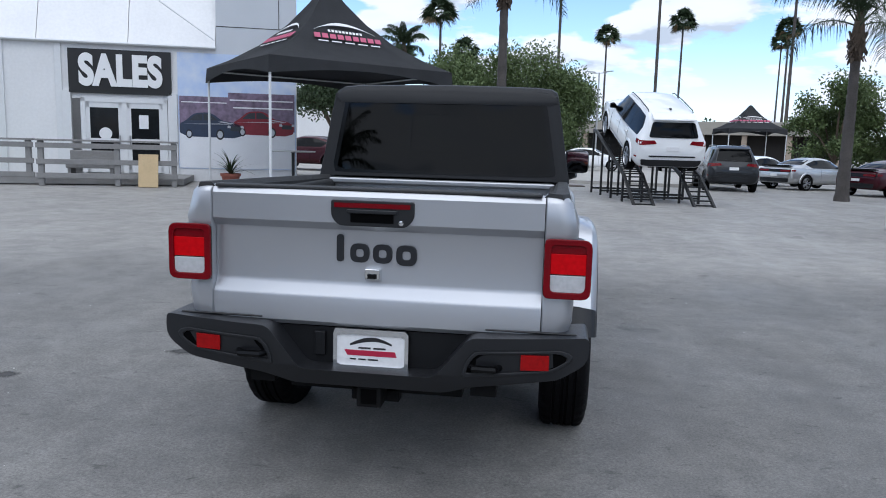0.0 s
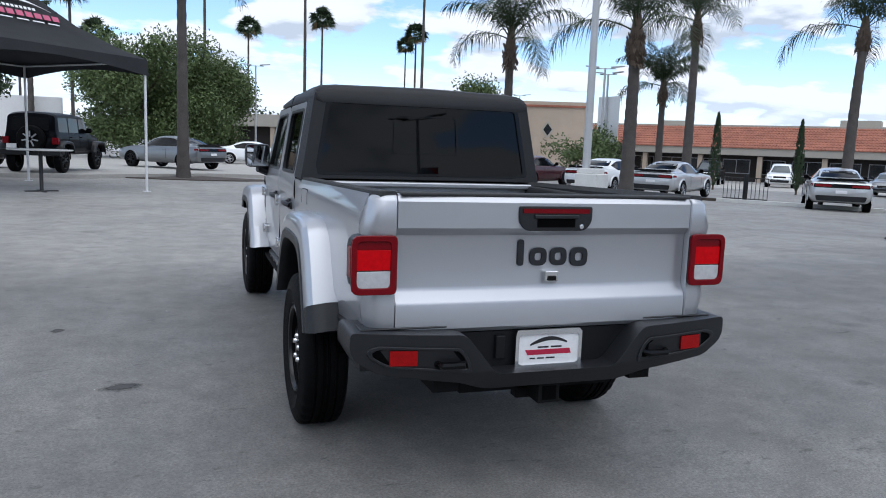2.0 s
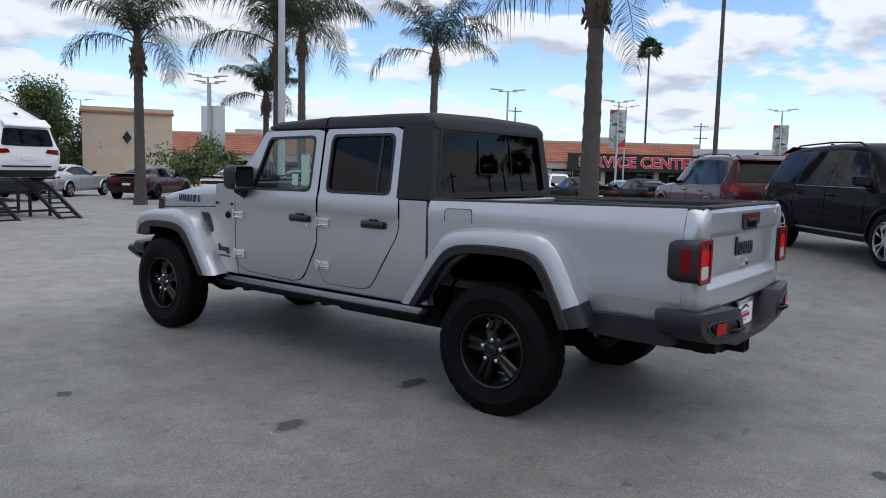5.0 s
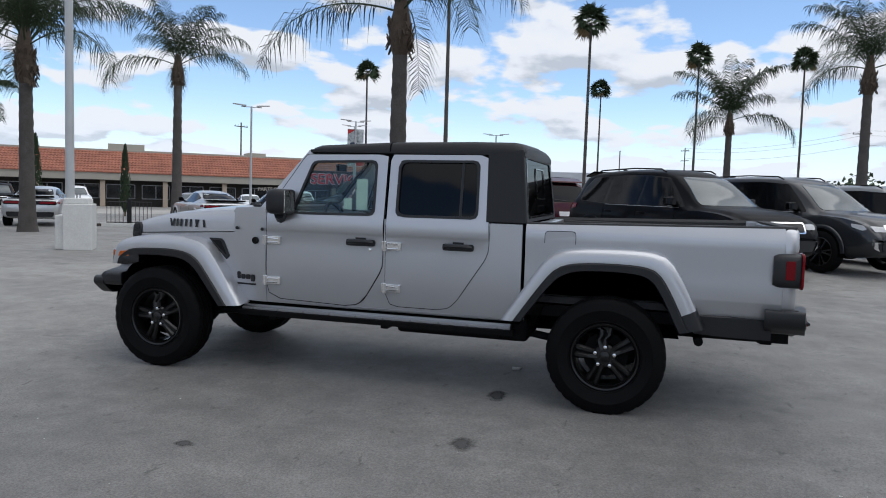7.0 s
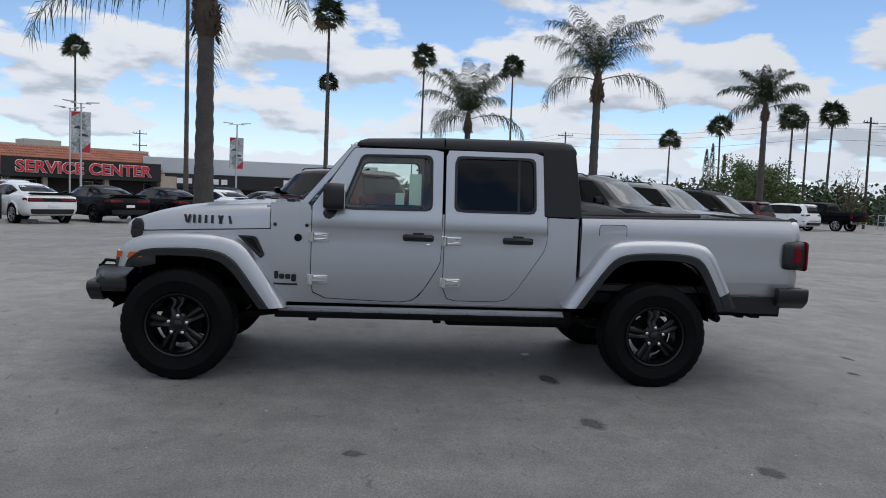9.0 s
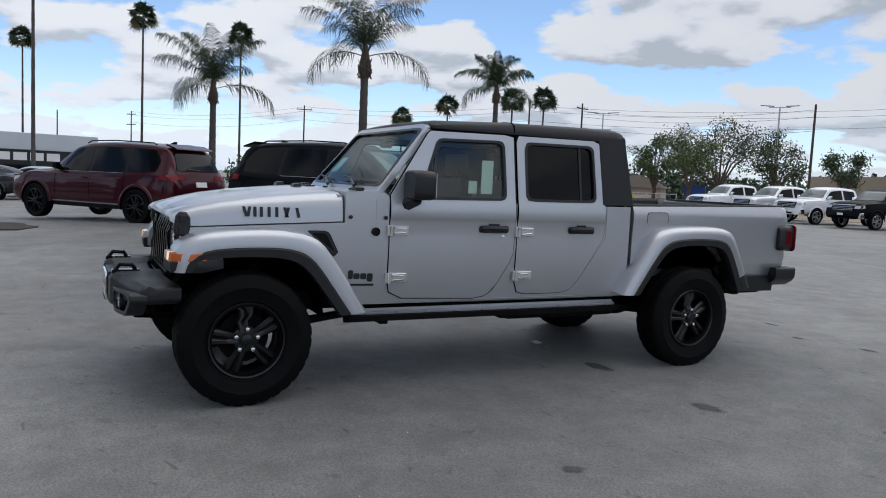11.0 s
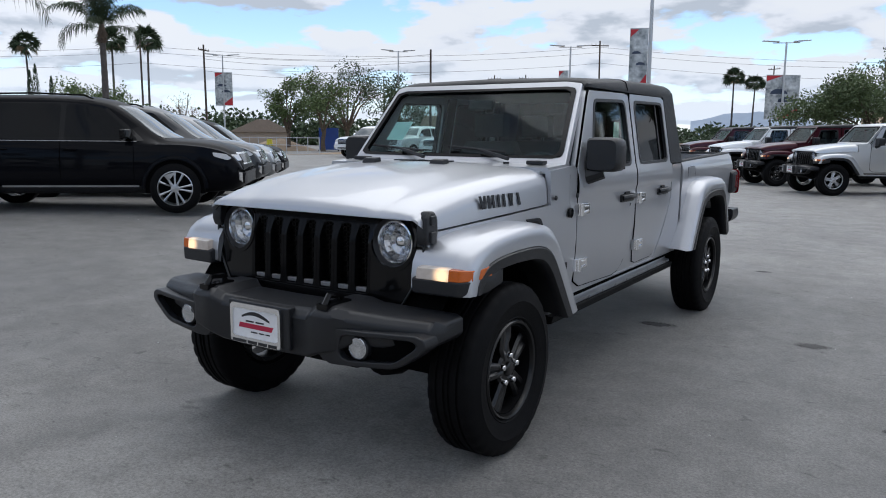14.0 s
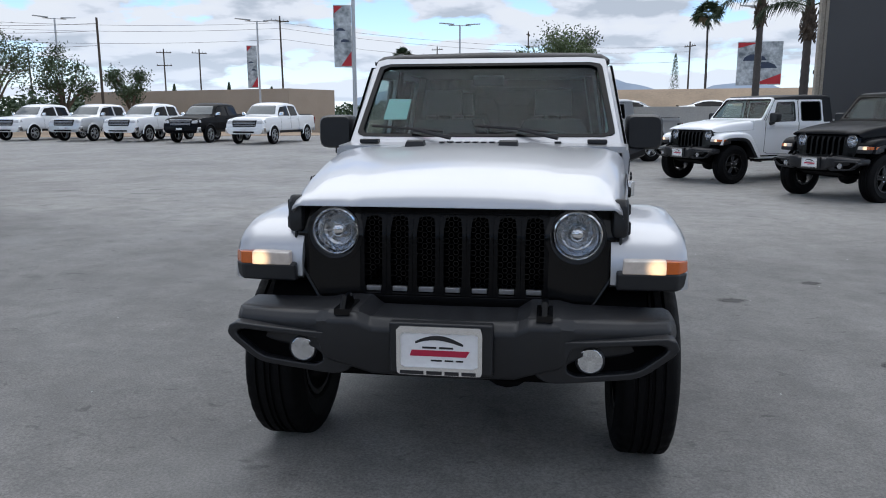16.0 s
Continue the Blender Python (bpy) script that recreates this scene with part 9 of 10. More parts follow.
blocks("ridge", B, M["fascia"], [(-0.3, LEN + 0.3, 2.40, 2.75, 5.30, 5.60)], bevel=0.02)
for x0, x1, z in ((12, 15, 6.1), (30, 33.5, 6.3), (44, 46, 6.0), (52, 55.5, 6.2)):
    blocks("roof_unit", B, M["fascia"], [(x0, x1, 5.0, 8.0, 5.3, z)], bevel=0.03)
# service sign
SG = blocks("service_sign", B, M["sign_black"], [(48.3, 62.9, -2.25, -2.02, 2.40, 4.20)], "long black sign board")
text_mesh("SERVICE CENTER", 1.38, 0.05, M["sign_white"], "sign_letter_edges", SG, Matrix.Translation((55.6, -2.30, 3.30)) @ pose(0, 0, 0, 90, 0, 0) @ Matrix.Diagonal((1.16, 1.08, 1, 1)), 1.02, "", 0.062)
text_mesh("SERVICE CENTER", 1.38, 0.05, M["sign_red"], "sign_letters", SG, Matrix.Translation((55.6, -2.38, 3.30)) @ pose(0, 0, 0, 90, 0, 0) @ Matrix.Diagonal((1.16, 1.08, 1, 1)), 1.02, "red letters reading SERVICE CENTER", 0.022)
text_mesh("PARTS DEPARTMENT", 0.50, 0.02, M["fascia"], "small_sign_letters", SG, Matrix.Translation((46.6, -1.90, 2.10)) @ pose(0, 0, 0, 90, 0, 0), 1.05, "", 0.01)
blocks("sign_pier", B, M["stucco"], [(LEN - 0.2, LEN + 1.6, -1.9, 0.2, -0.2, 3.0)], bevel=0.02)
for x0 in (52, 58):
    blocks("garage_door", B, M["darkwall"], [(x0, x0 + 4, -0.06, 0.0, 0.0, 2.5)])

# the tan corner building with a lozenge window
T2 = thing("corner_building", "tan stucco corner building with a brick-red cornice", "building", frame_of((26.2, 58.8, -0.9), (0.90, -0.44)))
blocks("wall", T2, M["stucco"], [(0, 7.0, 0, 7, 0, 6.3)], bevel=0.03)
blocks("cornice", T2, M["tile"], [(-0.15, 7.15, -0.15, 7.15, 6.12, 6.30)], bevel=0.02)
blocks("cornice_cap", T2, M["stucco"], [(-0.10, 7.10, -0.10, 7.10, 6.30, 6.62)], bevel=0.02)
bm = bmesh.new()
bars(bm, [[(3.4, 3.35), (3.95, 4.15), (3.4, 4.95), (2.85, 4.15)]], lambda a, b, d: (a, -d, b), 0.05)
lz = part("lozenge_trim", bm, M["fascia"], T2)
bm = bmesh.new()
bars(bm, [[(3.4, 3.6), (3.78, 4.15), (3.4, 4.70), (3.02, 4.15)]], lambda a, b, d: (a, -0.052 - d, b), 0.01)
part("lozenge_pane", bm, M["shopglass"], lz)

# the low building to the far left of the street palms
B3 = thing("low_building", "long low tan building with a pale roof edge", "building", frame_of((4.0, 88.0, -0.6), (0.93, -0.37)))
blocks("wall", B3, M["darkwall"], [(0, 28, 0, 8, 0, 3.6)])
blocks("roof_edge", B3, M["fascia"], [(-1.5, 29, -1.8, 8.4, 3.5, 4.9)], bevel=0.04)
for i in range(7):
    blocks("column", B3, M["stucco"], [(0.3 + i * 4.4, 0.8 + i * 4.4, -1.5, -1.0, 0, 3.5)])
blocks("far_white_wall", B3, M["white_panel"], [(-26, -1.6, 3, 3.4, 0, 4.2)])

# the dark-fronted building beyond the service sign
B2 = thing("dealer_building", "low grey building with a black sign band of plain bars", "building", frame_of((75.8, 25.5, -0.95), (0.16, -0.987)))
blocks("wall", B2, M["darkwall"], [(0, 24, 0, 12, 0, 3.0)])
blocks("roof_band", B2, M["grey_panel"], [(-0.4, 24.4, -0.8, 12, 3.35, 5.0)], bevel=0.05)
sb = blocks("sign_band", B2, M["sign_black"], [(0.4, 24.0, -1.0, -0.85, 1.9, 3.35)], "black sign band")
for a0, ln, w in ((1.2, 8, 0.62), (14.0, 5, 1.15)):
    for i in range(ln):
        blocks("sign_bar", sb, M["sign_white"], [(a0 + i * (w + 0.28), a0 + i * (w + 0.28) + w, -1.03, -1.0, 2.35, 2.35 + (0.55 if ln == 8 else 0.75))])
for i in range(5):
    blocks("shop_window", B2, M["shopglass"], [(1 + i * 4.6, 5 + i * 4.6, -0.06, -0.01, 0.3, 1.8)])


# ---- street furniture ----
def lamp_post(x, y, h, arms=1.1, foot=True, label="grey steel lot lamp post with twin flat heads", turn=0.0, r=0.085, pedestal=0.0):
    z0 = ground_z(x, y)
    turn = math.degrees(math.atan2(y - 2, x + 3)) + 90 + 12 * math.sin(x * 3.1)   # the arms lie along the lanes
    P = thing("lamp_post", label, "lamp post", Matrix.Translation((x, y, z0)) @ Matrix.Rotation(radians(turn), 4, "Z"), "lot lamp posts")
    bm = bmesh.new()
    tube(bm, [(0, 0, 0), (0, 0, h * 0.5), (0, 0, h)], [r, r * 0.85, r * 0.7], 10)
    part("pole", bm, M["galv"], P)
    bm = bmesh.new()
    tube(bm, [(-arms * 0.55, 0, h - 0.04), (arms * 0.55, 0, h - 0.04)], 0.03, 6)
    part("cross_arm", bm, M["galv"], P)
    for s in (-1, 1):
        bm = bmesh.new()
        loft(bm, [[(s * arms * 0.30, -0.16, h), (s * arms * 0.30, 0.16, h), (s * arms * 0.30, 0.16, h + 0.07), (s * arms * 0.30, -0.16, h + 0.07)], [(s * arms, -0.13, h + 0.08), (s * arms, 0.13, h + 0.08), (s * arms, 0.13, h + 0.13), (s * arms, -0.13, h + 0.13)]])
        part("lamp_head", bm, M["galv"], P, bevel=0.01)
    bm = bmesh.new()
    k = pedestal or 0.26
    box(bm, -k, k, -k, k, 0, 0.75)
    part("base", bm, M["concrete"], P, bevel=0.03)
    return P


def banner(post, z, w, h, side, turn=0.0, red=True, words=None):
    """A printed banner on short arms: pale print with dark shapes and a red corner."""
    m = Matrix.Rotation(radians(10 * math.sin(turn)), 4, "Z")
    bm = bmesh.new()
    x0, x1 = (0.10, 0.10 + w) if side > 0 else (-0.10 - w, -0.10)
    if side == 0:
        x0, x1 = -w / 2, w / 2
    box(bm, x0, x1, -0.012 - (0.12 if side == 0 else 0), 0.012 - (0.12 if side == 0 else 0), z, z + h, m)
    b = part("banner", bm, M["banner"], post, "printed sales banner with dark car shapes and a red corner")
    faces = ((-0.135, -1), (-0.105, 1)) if side == 0 else ((-0.016, -1), (0.016, 1))
    if red:
        for y, o in faces:
            for tri in ([(x0 + 0.02, z + 0.05), (x0 + w * 0.62, z + 0.05), (x0 + 0.02, z + h * 0.26)], [(x1 - 0.02, z + h - 0.04), (x1 - w * 0.5, z + h - 0.04), (x1 - 0.02, z + h - h * 0.14)]):
                bm = bmesh.new()
                bars(bm, [tri], lambda a, c, d, y=y, o=o: m @ Vector((a, y + d * o, c)), 0.003)
                part("banner_corner", bm, M["banner_red"], b)
    for y, o in faces:
        for cx, cz in ((0.36, 0.42), (0.60, 0.60)):
            bm = bmesh.new()
            sil = [(-0.26, -0.03), (-0.20, 0.05), (-0.06, 0.11), (0.12, 0.11), (0.24, 0.04), (0.27, -0.04)]
            bars(bm, [[(x0 + w * (cx + a), z + h * cz + c * w) for a, c in sil]], lambda a, c, d, y=y, o=o: m @ Vector((a, y + d * o, c)), 0.003)
            part("banner_shape", bm, M["poster_blue"], b)
    for zz in (z, z + h):
        bm = bmesh.new()
        tube(bm, [m @ Vector((0, 0 if side else -0.12, zz)), m @ Vector((x1 if side >= 0 else x0, 0 if side else -0.12, zz))], 0.018, 6)
        part("banner_arm", bm, M["galv"], b)
    return b


# tall white post on its concrete block by the truck
p0 = lamp_post(7.62, 11.98, 9.0, 1.3, label="white lamp post on a tall white concrete block", r=0.10)
bm = bmesh.new()
box(bm, -0.50, 0.08, -0.20, 0.38, 0.0, 1.00)
box(bm, -0.43, 0.08, -0.13, 0.31, 1.00, 1.12)
blk = part("block", bm, M["concrete"], p0, "white painted concrete block", bevel=0.02)
bm = bmesh.new()
for a in (-0.17, 0.17):
    for b in (-0.17, 0.17):
        tube(bm, [(a, b, 1.12), (a, b, 1.20)], 0.014, 6)
part("anchor_bolts", bm, M["steel"], p0)
lamp_post(37, 24.6, 7.0, 1.15, turn=20)
l2 = lamp_post(49.2, 22.5, 7.4, 1.2, turn=20)
banner(l2, 3.9, 1.25, 2.9, 0, -65)
lamp_post(3.7, 55.9, 7.4, 1.1)
lamp_post(21.2, 34.4, 6.6, 1.1, turn=15)
lamp_post(35.7, 77.8, 8.6, 1.3)
lamp_post(68, 30.4, 9.0, 1.3)
l3 = lamp_post(62.7, 14.1, 7.6, 1.2, turn=10); banner(l3, 3.6, 1.2, 2.8, 0, -80)
lC = lamp_post(56.5, -44.6, 9.0, 1.6, turn=40); banner(lC, 4.2, 1.7, 3.2, 0, -140)
lamp_post(35.4, -44.8, 8.2, 1.4, turn=20)
lE = lamp_post(20.4, -45.5, 7.8, 1.5, turn=10); banner(lE, 3.2, 0.7, 2.9, 1, 60)
lD = lamp_post(6.4, -48.5, 7.6, 1.5, turn=0); banner(lD, 2.6, 2.2, 2.9, 0, 178)
l5 = lamp_post(8.7, -27.6, 8.5, 1.4, turn=30, r=0.11); banner(l5, 3.5, 0.8, 2.7, 1, 130)
l6 = lamp_post(-11.4, -37.2, 7.0, 1.2, turn=0); banner(l6, 2.9, 2.3, 2.3, 0, 182)
# the customer parking flag
l7 = lamp_post(21.9, 35.2, 6.4, 0.9, turn=10)
bm = bmesh.new()
box(bm, -1.0, 0.85, -0.14, -0.12, 1.7, 5.1, Matrix.Rotation(radians(-32), 4, "Z"))
fl = part("parking_banner", bm, M["white_frame"], l7, "white banner reading CUSTOMER PARKING")
for word, ox in (("CUSTOMER", -0.62), ("PARKING", 0.42)):
    for i, ch in enumerate(word):
        text_mesh(ch, 0.40, 0.004, M["decal"], "banner_letter", fl, Matrix.Rotation(radians(-32), 4, "Z") @ Matrix.Translation((ox, -0.147, 4.65 - i * 0.34)) @ pose(0, 0, 0, 90, 0, 0))
for tri in ([(-1.0, 1.75), (0.05, 1.92), (-1.0, 2.3)], [(0.85, 5.05), (0.2, 4.85), (0.85, 4.7)]):
    bm = bmesh.new()
    bars(bm, [tri], lambda a, b, d: Matrix.Rotation(radians(-32), 4, "Z") @ Vector((a, -0.142 - d, b)), 0.003)
    part("banner_corner", bm, M["banner_red"], fl)


def utility_pole(x, y, h, arms=(0.9,), turn=0.0, lean=0.0):
    P = thing("utility_pole", "dark wooden utility pole with crossarms", "utility pole", Matrix.Translation((x, y, ground_z(x, y))) @ Matrix.Rotation(radians(turn), 4, "Z"), "utility poles")
    bm = bmesh.new()
    tube(bm, [(0, 0, 0), (lean, 0, h)], [0.11, 0.075], 8)
    part("pole", bm, M["pole_wood"], P)
    for k, a in enumerate(arms):
        z = h - 0.5 - 1.5 * k
        bm = bmesh.new()
        box(bm, -0.9 + lean, 0.9 + lean, -0.04, 0.04, z, z + 0.09)
        for i in (-0.8, -0.4, 0.4, 0.8):
            tube(bm, [(i + lean, 0, z + 0.09), (i + lean, 0, z + 0.22)], 0.025, 6)
        part("crossarm", bm, M["pole_wood"], P)


POLES = [(113.9, 5.2, 9.6), (114, -4.4, 10.2), (82.1, -20.9, 10.0), (50.9, -37.8, 9.0), (59, -37.3, 10.0), (31.3, -43.5, 8.0), (25.3, -63.8, 10.4), (3, -92, 11.5), (-14, -75, 8.5), (16, -100, 10.5), (46, -80, 9.0), (41, -79, 8.8), (60, -75, 9.0), (95, 32, 9), (70, 45, 9.5)]
for i, (x, y, h) in enumerate(POLES):
    utility_pole(x, y, h, () if (x, y) == (31.3, -43.5) else (0.9, 0.9) if i % 3 == 1 else (0.9,), turn=(i * 37) % 180, lean=0.12 if i % 3 == 0 else 0.0)
W = thing("overhead_wires", "thin dark overhead wires between utility poles", "wires")
def wire(a, b, sag):
    bm = bmesh.new()
    A, Bv = Vector(a), Vector(b)
    tube(bm, [A.lerp(Bv, t) + Vector((0, 0, -4 * sag * t * (1 - t))) for t in steps(0, 1, 10)], 0.012, 4)
    part("wire", bm, M["pole_wood"], W)
for dz in (0.0, -0.5, -1.5):
    wire((114, -4.4, 9.2 + dz), (82.1, -20.9, 9.2 + dz), 0.8)
    wire((82.1, -20.9, 9.2 + dz), (59, -37.3, 9.2 + dz), 0.6)
    wire((59, -37.3, 9.2 + dz), (25.3, -63.8, 9.8 + dz), 0.9)
    wire((25.3, -63.8, 9.8 + dz), (-14, -75, 8.0 + dz), 0.9)
    wire((50.9, -37.8, 8.2 + dz), (31.3, -43.5, 7.6 + dz), 0.5)

# ---- kerbs, islands, pavement, fences ----
def slab(name, pts, z, h, mat, label, kind_="structure"):
    bm = bmesh.new()
    top = [bm.verts.new((x, y, ground_z(x, y) + z + h)) for x, y in pts]
    bot = [bm.verts.new((x, y, ground_z(x, y) - 0.2)) for x, y in pts]
    bm.faces.new(top)
    n = len(pts)
    for i in range(n):
        bm.faces.new((bot[i], bot[(i + 1) % n], top[(i + 1) % n], top[i]))
    bmesh.ops.triangulate(bm, faces=[f for f in bm.faces if len(f.verts) > 4])
    return tagged(finish(name, bm, mat), label, name.split("_")[0], kind=kind_)


def blob(cx, cy, rx, ry, n=20, turn=0.0, seed=0):
    rng = random.Random(seed)
    c, s = math.cos(turn), math.sin(turn)
    out = []
    for i in range(n):
        a = 2 * math.pi * i / n
        k = rng.uniform(0.9, 1.1)
        u, v = rx * k * math.cos(a), ry * k * math.sin(a)
        out.append((cx + u * c - v * s, cy + u * s + v * c))
    return out


bm = bmesh.new()
loft(bm, [[(-40, 51.5, -0.4), (-40, 51.5, 3.75), (-40, 51.9, 3.75), (-40, 51.9, -0.4)], [(-9.6, 55.4, -0.4), (-9.6, 55.4, 3.85), (-9.6, 55.8, 3.85), (-9.6, 55.8, -0.4)]])
tagged(finish("wall_north", bm, M["white_panel"], smooth=0), "tall white painted wall behind the parked cars", "wall", kind="structure")
slab("planting_island", blob(12.1, 6.2, 1.7, 1.0, turn=0.6, seed=1), 0, 0.025, M["mulch"], "brown mulch island round a palm")
slab("planting_bed", blob(-1.8, 25.6, 3.4, 1.5, turn=-0.2, seed=2), 0, 0.035, M["mulch"], "brown mulch bed round a palm")
slab("pavement_strip", [(-20, 22.6), (-7.5, 23.0), (-4.6, 23.4), (-0.5, 27.2), (6, 28.2), (12, 44), (6, 60), (-20, 60)], 0, 0.14, M["pavement"], "pale concrete drive behind the canopy")
slab("kerb_strip", [(17.6, 19.6), (22.0, 14.0), (22.3, 14.3), (17.9, 19.9)], 0, 0.12, M["concrete"], "pale concrete kerb at the street side")
slab("planting_strip", [(16.9, 20.4), (17.6, 19.6), (17.9, 19.9), (17.2, 20.7)], 0, 0.10, M["mulch"], "narrow planting strip")
slab("street_surface", [(24, 42), (62, 0), (66, 4), (36, 62), (28, 62)], 0, 0.012, M["pavement"], "pale sunlit forecourt before the service building")
slab("verge_dirt", [(36, -30), (47, -24), (75, -40), (50, -70), (2, -62), (-4, -50), (10, -42), (26, -37), (33, -35)], 0, 0.02, M["dirt"], "bare tan dirt beyond the lot's edge")
# iron fence by the entrance
fc = thing("iron_fence", "short black iron fence panels at the street entrance", "fence", Matrix.Translation((0, 0, 0)))
for x, y in ((18.4, 19.0), (20.0, 17.0), (21.5, 15.1)):
    z = ground_z(x, y)
    bm = bmesh.new()
    box(bm, x - 0.06, x + 0.06, y - 0.06, y + 0.06, z, z + 1.05)
    part("post", bm, M["black_steel"], fc)
bm = bmesh.new()
for k in range(12):
    x, y = 17.9 + 0.09 * k, 19.6 - 0.11 * k
    z = ground_z(x, y)
    tube(bm, [(x, y, z), (x, y, z + 0.95)], 0.012, 5)
tube(bm, [(17.9, 19.6, ground_z(17.9, 19.6) + 0.93), (18.9, 18.4, ground_z(18.9, 18.4) + 0.93)], 0.02, 5)
tube(bm, [(17.9, 19.6, ground_z(17.9, 19.6) + 0.15), (18.9, 18.4, ground_z(18.9, 18.4) + 0.15)], 0.02, 5)
part("fence_panel", bm, M["black_steel"], fc)

# ---- the far side behind the pickups ----
def wall_run(name, a, b, z0, z1, thick, mat, label):
    d = (Vector(b) - Vector(a)).normalized()
    n = Vector((d.y, -d.x)) * thick
    bm = bmesh.new()
    p = [Vector(a), Vector(b), Vector(b) + n, Vector(a) + n]
    loft(bm, [[(q.x, q.y, z0) for q in p], [(q.x, q.y, z1) for q in p]])
    return tagged(finish(name, bm, mat), label, "wall", kind="structure")


wall_run("wall_block", (40.5, -64), (18, -56), -0.6, 3.3, 6, M["blockwall"], "long tan block building wall behind the lot")
wall_run("wall_low", (26, -50.5), (-4, -41), -0.3, 0.95, 0.3, M["blockwall"], "low tan wall along the lot's edge")
wall_run("wall_barrier", (-3.0, -39.5), (-22, -33.5), -0.3, 1.75, 0.3, M["pavement"], "pale concrete barrier along a raised road")
em = bmesh.new()
loft(em, [[(2, -50, 0.6), (2, -54, 3.1), (2, -70, 3.4), (2, -70, -0.5)], [(-24, -44, 0.6), (-24, -48, 3.1), (-24, -64, 3.4), (-24, -64, -0.5)]])
tagged(finish("embankment_ground", em, M["dirt"]), "tan earth embankment behind the barrier", "embankment", kind="structure")
car("saloon_car", "sedan", "white saloon car on the raised road behind the barrier", M["white"], pose(-5.6, -45.2, 0.75, 0, 0, 80))
car("saloon_car", "sedan", "pale silver saloon car on the raised road behind the barrier", M["lightsilver"], pose(-10.6, -43.9, 0.75, 0, 0, 78))
# houses beyond the dirt
for x, y, w, t in ((58.5, -51.5, 5.5, 42),):
    H = thing("house", "low house with a grey-brown hipped roof", "house", pose(x, y, -0.5, 0, 0, t), "houses beyond the dirt")
    blocks("wall", H, M["stucco"], [(-w / 2, w / 2, -3, 3, 0, 2.1)])
    bm = bmesh.new()
    loft(bm, [[(-w / 2 - 0.4, -3.4, 2.05), (w / 2 + 0.4, -3.4, 2.05), (w / 2 + 0.4, 3.4, 2.05), (-w / 2 - 0.4, 3.4, 2.05)], [(-w / 2 + 2.2, -0.05, 3.4), (w / 2 - 2.2, -0.05, 3.4), (w / 2 - 2.2, 0.05, 3.4), (-w / 2 + 2.2, 0.05, 3.4)]])
    part("roof", bm, M["boot"], H, smooth=0)
    blocks("window", H, M["shopglass"], [(-1.6, -0.4, -3.04, -2.98, 0.9, 1.8), (1.2, 2.4, -3.04, -2.98, 0.9, 1.8)])
bx = thing("blue_bin", "tall blue site bin on the dirt behind the pickups", "bin", pose(40.3, -41.6, ground_z(40.3, -41.6), 0, 0, 40))
blocks("body", bx, M["blue"], [(-0.8, 0.8, -0.55, 0.55, 0.12, 1.85)], bevel=0.03)
blocks("lid", bx, M["blue"], [(-0.84, 0.84, -0.59, 0.59, 1.85, 1.92)], bevel=0.02)
for x in (-0.8, 0.8):
    blocks("foot", bx, M["black_steel"], [(x - 0.06, x + 0.06, -0.5, 0.5, 0.0, 0.12)])
dm = thing("site_barrel", "yellow site barrel on the bare dirt", "barrel", pose(41.8, -36.3, ground_z(41.8, -36.3)))
bm = bmesh.new(); lathe(bm, [(0.30, 0.0), (0.30, 0.35), (0.27, 0.37), (0.27, 0.65), (0.23, 0.67), (0.22, 1.0)], 16, "z")
part("drum", bm, M["yellow"], dm)
mo = bmesh.new()
lathe(mo, [(3.2, 0.0), (2.2, 0.45), (1.1, 0.85), (0.2, 1.0)], 20, "z")
for v in mo.verts:
    v.co += Vector((0.3 * noise.noise(v.co * 0.9), 0.3 * noise.noise(v.co * 0.9 + Vector((9, 0, 0))), 0.15 * noise.noise(v.co * 1.3)))
tagged(finish("dirt_mound", mo, M["dirt"]), "heap of bare tan dirt", "heap").matrix_basis = pose(45.5, -41, ground_z(45.5, -41) - 0.05)
# site fence of posts and rails
sf = thing("site_fence", "pale site fence along the dirt", "fence")
for k in range(12):
    x, y = 34 + k * 1.6, -33.5 - k * 0.55
    z = ground_z(x, y)
    bm = bmesh.new(); tube(bm, [(x, y, z), (x, y, z + 1.2)], 0.03, 6)
    part("post", bm, M["galv"], sf)
for zz in (0.6, 1.15):
    bm = bmesh.new(); tube(bm, [(34, -33.5, ground_z(34, -33.5) + zz), (51.6, -39.55, ground_z(51.6, -39.55) + zz)], 0.025, 6)
    part("rail", bm, M["galv"], sf)

# big boarded display structure behind the off-road trucks
SC = thing("billboard", "tall dark billboard on a pale slatted timber stand", "billboard", frame_of((-8.5, -18.6, 0), (-0.28, 0.96)))
# local: x along, towards the dark trucks; +y away from the lot
blocks("board", SC, M["board"], [(0.4, 9.0, -0.10, 0.10, 0.9, 5.6)])
for i in range(9):
    blocks("slat", SC, M["slats"], [(-0.10, 0.02, -0.1 + i * 0.16, 0.03 + i * 0.16, 0.0, 4.9)])
for z in (0.5, 2.6, 4.4):
    blocks("batten", SC, M["black_steel"], [(-0.16, -0.10, -0.1, 1.3, z, z + 0.12)])
for x in (0.5, 3.2, 6.0, 8.8):
    blocks("post", SC, M["slats"], [(x, x + 0.14, 0.10, 0.24, 0.0, 5.6)])
    blocks("brace", SC, M["slats"], [(x, x + 0.12, 0.24, 1.3, 0.0, 0.15)])

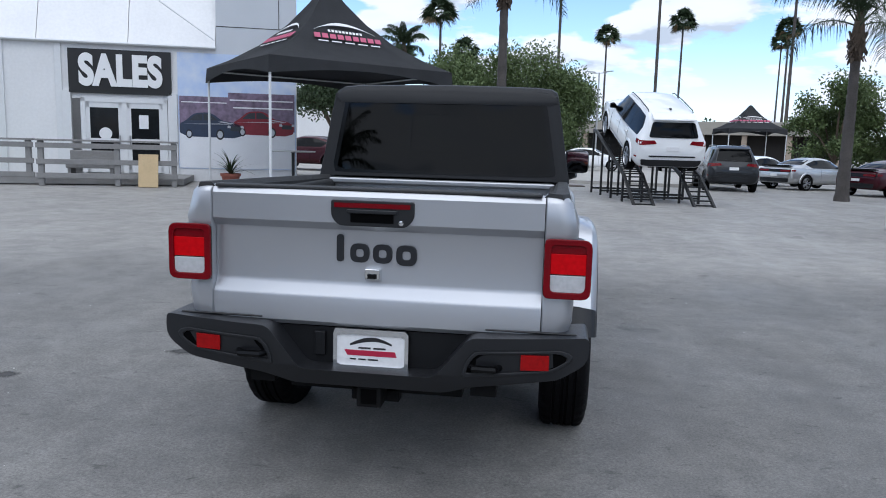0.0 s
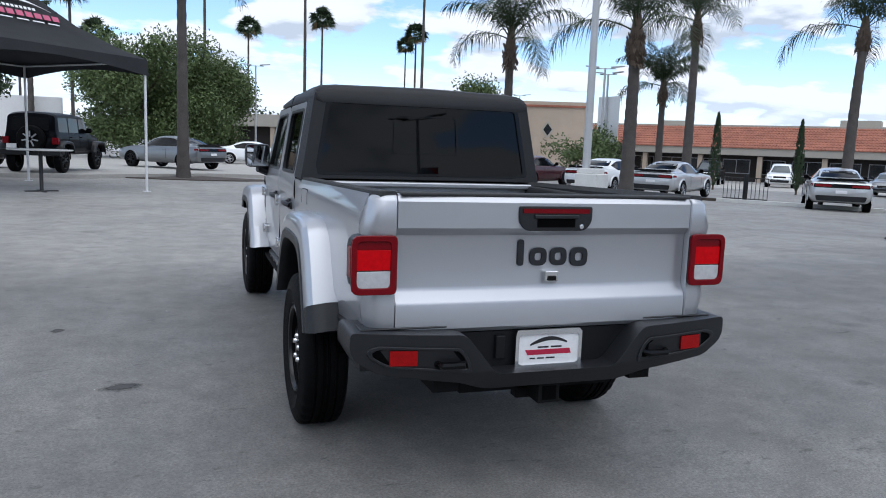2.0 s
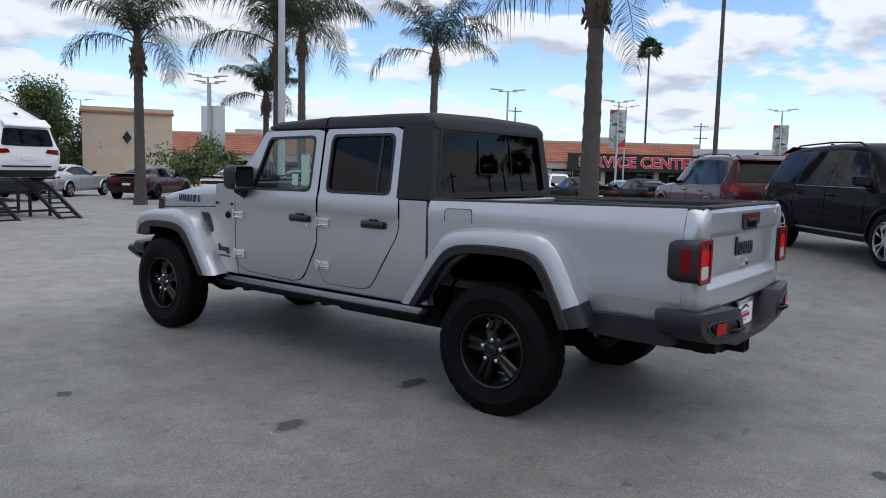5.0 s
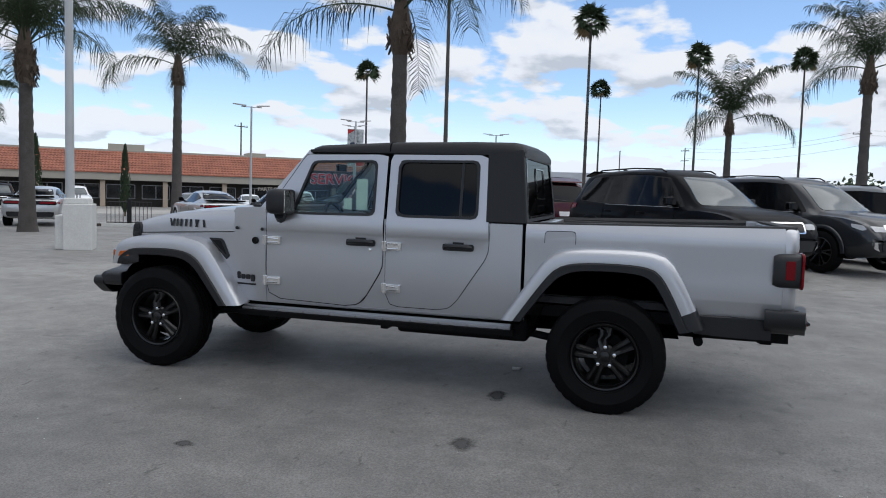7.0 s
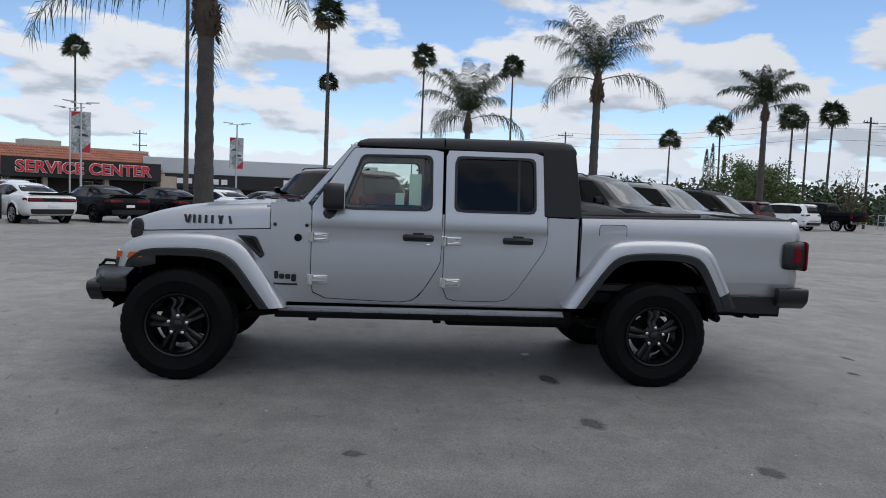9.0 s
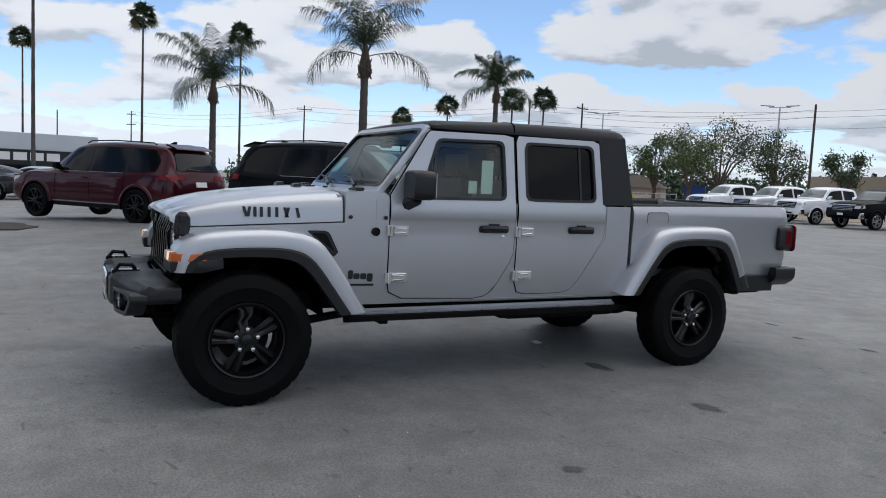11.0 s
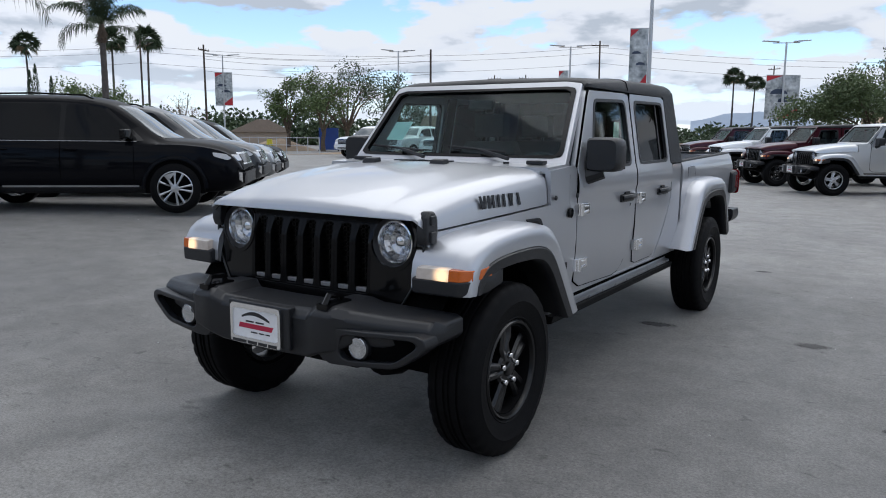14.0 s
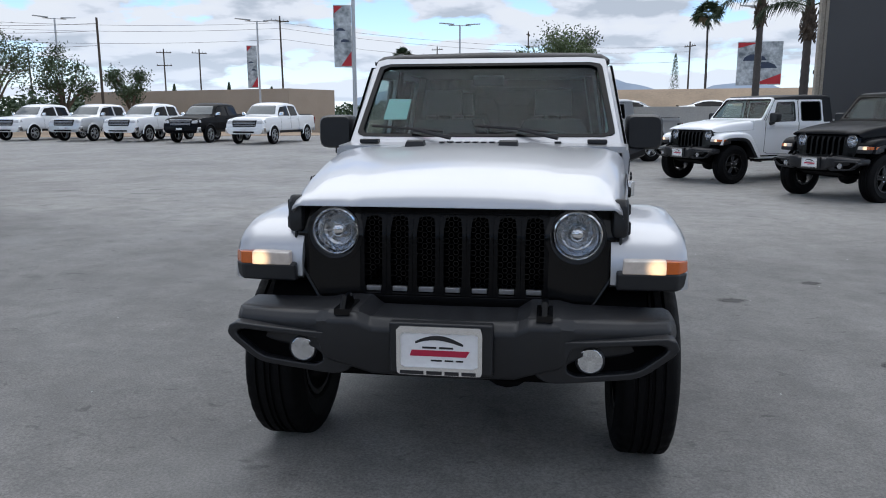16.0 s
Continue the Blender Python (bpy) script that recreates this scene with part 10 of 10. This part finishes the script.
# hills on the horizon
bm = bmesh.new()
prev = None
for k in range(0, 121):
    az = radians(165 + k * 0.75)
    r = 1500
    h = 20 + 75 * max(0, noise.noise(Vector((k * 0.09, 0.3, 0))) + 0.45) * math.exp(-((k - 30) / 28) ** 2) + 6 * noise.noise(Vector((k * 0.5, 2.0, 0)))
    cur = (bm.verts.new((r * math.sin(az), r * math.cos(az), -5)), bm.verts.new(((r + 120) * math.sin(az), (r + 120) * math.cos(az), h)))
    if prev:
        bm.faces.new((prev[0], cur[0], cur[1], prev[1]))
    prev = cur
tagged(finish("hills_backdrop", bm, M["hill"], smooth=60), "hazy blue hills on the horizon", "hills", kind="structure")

# ---- marks on the asphalt ----
M["stain"] = material("oil_stain", (0.030, 0.030, 0.031), rough=0.55, var=0.3, scale=9, scale2=60)
M["faint"] = material("faint_stain", (0.070, 0.069, 0.068), rough=0.75, var=0.25, scale=9, scale2=60)
for mt in (M["stain"], M["faint"]):
    # ragged rims: the oil thins out from the middle
    nt = mt.node_tree
    tc = nt.nodes.new("ShaderNodeTexCoord")
    off = nt.nodes.new("ShaderNodeVectorMath"); off.operation = "DISTANCE"; off.inputs[1].default_value = (0.5, 0.5, 0.5)
    flatten = nt.nodes.new("ShaderNodeVectorMath"); flatten.operation = "MULTIPLY_ADD"
    flatten.inputs[1].default_value, flatten.inputs[2].default_value = (1, 1, 0), (0, 0, 0.5)
    nt.links.new(tc.outputs["Generated"], flatten.inputs[0]); nt.links.new(flatten.outputs[0], off.inputs[0])
    rag = nt.nodes.new("ShaderNodeTexNoise"); rag.inputs["Scale"].default_value = 11; rag.inputs["Detail"].default_value = 6; rag.inputs["Roughness"].default_value = 0.7
    nt.links.new(tc.outputs["Object"], rag.inputs["Vector"])
    edge = nt.nodes.new("ShaderNodeMath"); edge.operation = "MULTIPLY_ADD"; edge.inputs[1].default_value = 0.75
    nt.links.new(rag.outputs["Fac"], edge.inputs[0]); nt.links.new(off.outputs["Value"], edge.inputs[2])
    fade = nt.nodes.new("ShaderNodeMapRange"); fade.interpolation_type = "SMOOTHSTEP"
    fade.inputs["From Min"].default_value, fade.inputs["From Max"].default_value = 0.52, 0.82
    fade.inputs["To Min"].default_value, fade.inputs["To Max"].default_value = 0.8, 0.0
    nt.links.new(edge.outputs[0], fade.inputs["Value"]); nt.links.new(fade.outputs["Result"], nt.nodes["Principled BSDF"].inputs["Alpha"])
M["paper"] = material("white_paper", (0.75, 0.75, 0.74), rough=0.7, var=0.1)


def stain(x, y, rx, ry, turn, mat, seed):
    bm = bmesh.new()
    pts = blob(0, 0, rx, ry, 26, turn, seed)
    c = bm.verts.new((0, 0, 0.0012))
    ring = [bm.verts.new((a, b, 0.0004)) for a, b in pts]
    for i in range(len(ring)):
        bm.faces.new((c, ring[i], ring[(i + 1) % len(ring)]))
    ob = tagged(finish("oil_stain", bm, mat), "dark dried oil stain on the asphalt", "stain", "oil stains")
    ob.matrix_basis = Matrix.Translation((x, y, ground_z(x, y) + 0.001))


stain(-1.79, 0.725, 0.16, 0.095, 0.2, M["faint"], 1)
stain(-0.70, 0.735, 0.20, 0.10, 0.1, M["stain"], 2)
stain(-2.6, 0.0, 0.13, 0.08, 0.5, M["faint"], 3)
stain(-2.35, 2.2, 0.10, 0.05, 1.1, M["faint"], 4)
stain(-0.95, -2.2, 0.12, 0.06, 0.3, M["faint"], 5)
stain(0.25, -2.35, 0.13, 0.05, 0.1, M["faint"], 6)
stain(-0.35, -2.0, 0.09, 0.05, 0.4, M["faint"], 7)
bm = bmesh.new()
bars(bm, [[(-0.06, -0.03), (0.05, -0.04), (0.07, 0.02), (0.01, 0.035), (-0.05, 0.03)]], lambda a, b, d: (a, b, 0.002 + d + 0.01 * math.sin(a * 60)), 0.006)
tagged(finish("paper_scrap", bm, M["paper"]), "crumpled white paper scrap on the asphalt", "litter").matrix_basis = Matrix.Translation((0.15, 0.75, 0.002))
rng = random.Random(8)
bm = bmesh.new()
for i in range(150):
    a, r = rng.uniform(0, 6.283), rng.uniform(1.0, 11) 
    x, y = -1 + r * math.cos(a), 1.5 + r * math.sin(a)
    if abs(x) < 0.95 and -1.4 < y < 4.3:
        continue
    s = rng.uniform(0.0015, 0.004)
    z = ground_z(x, y)
    box(bm, -s, s, -s * 0.8, s * 0.8, 0.0, s, pose(x, y, z, 0, 0, rng.uniform(0, 180)))
tagged(finish("gravel", bm, M["concrete"], smooth=0), "scattered pale grit on the asphalt", "gravel", kind="stuff")
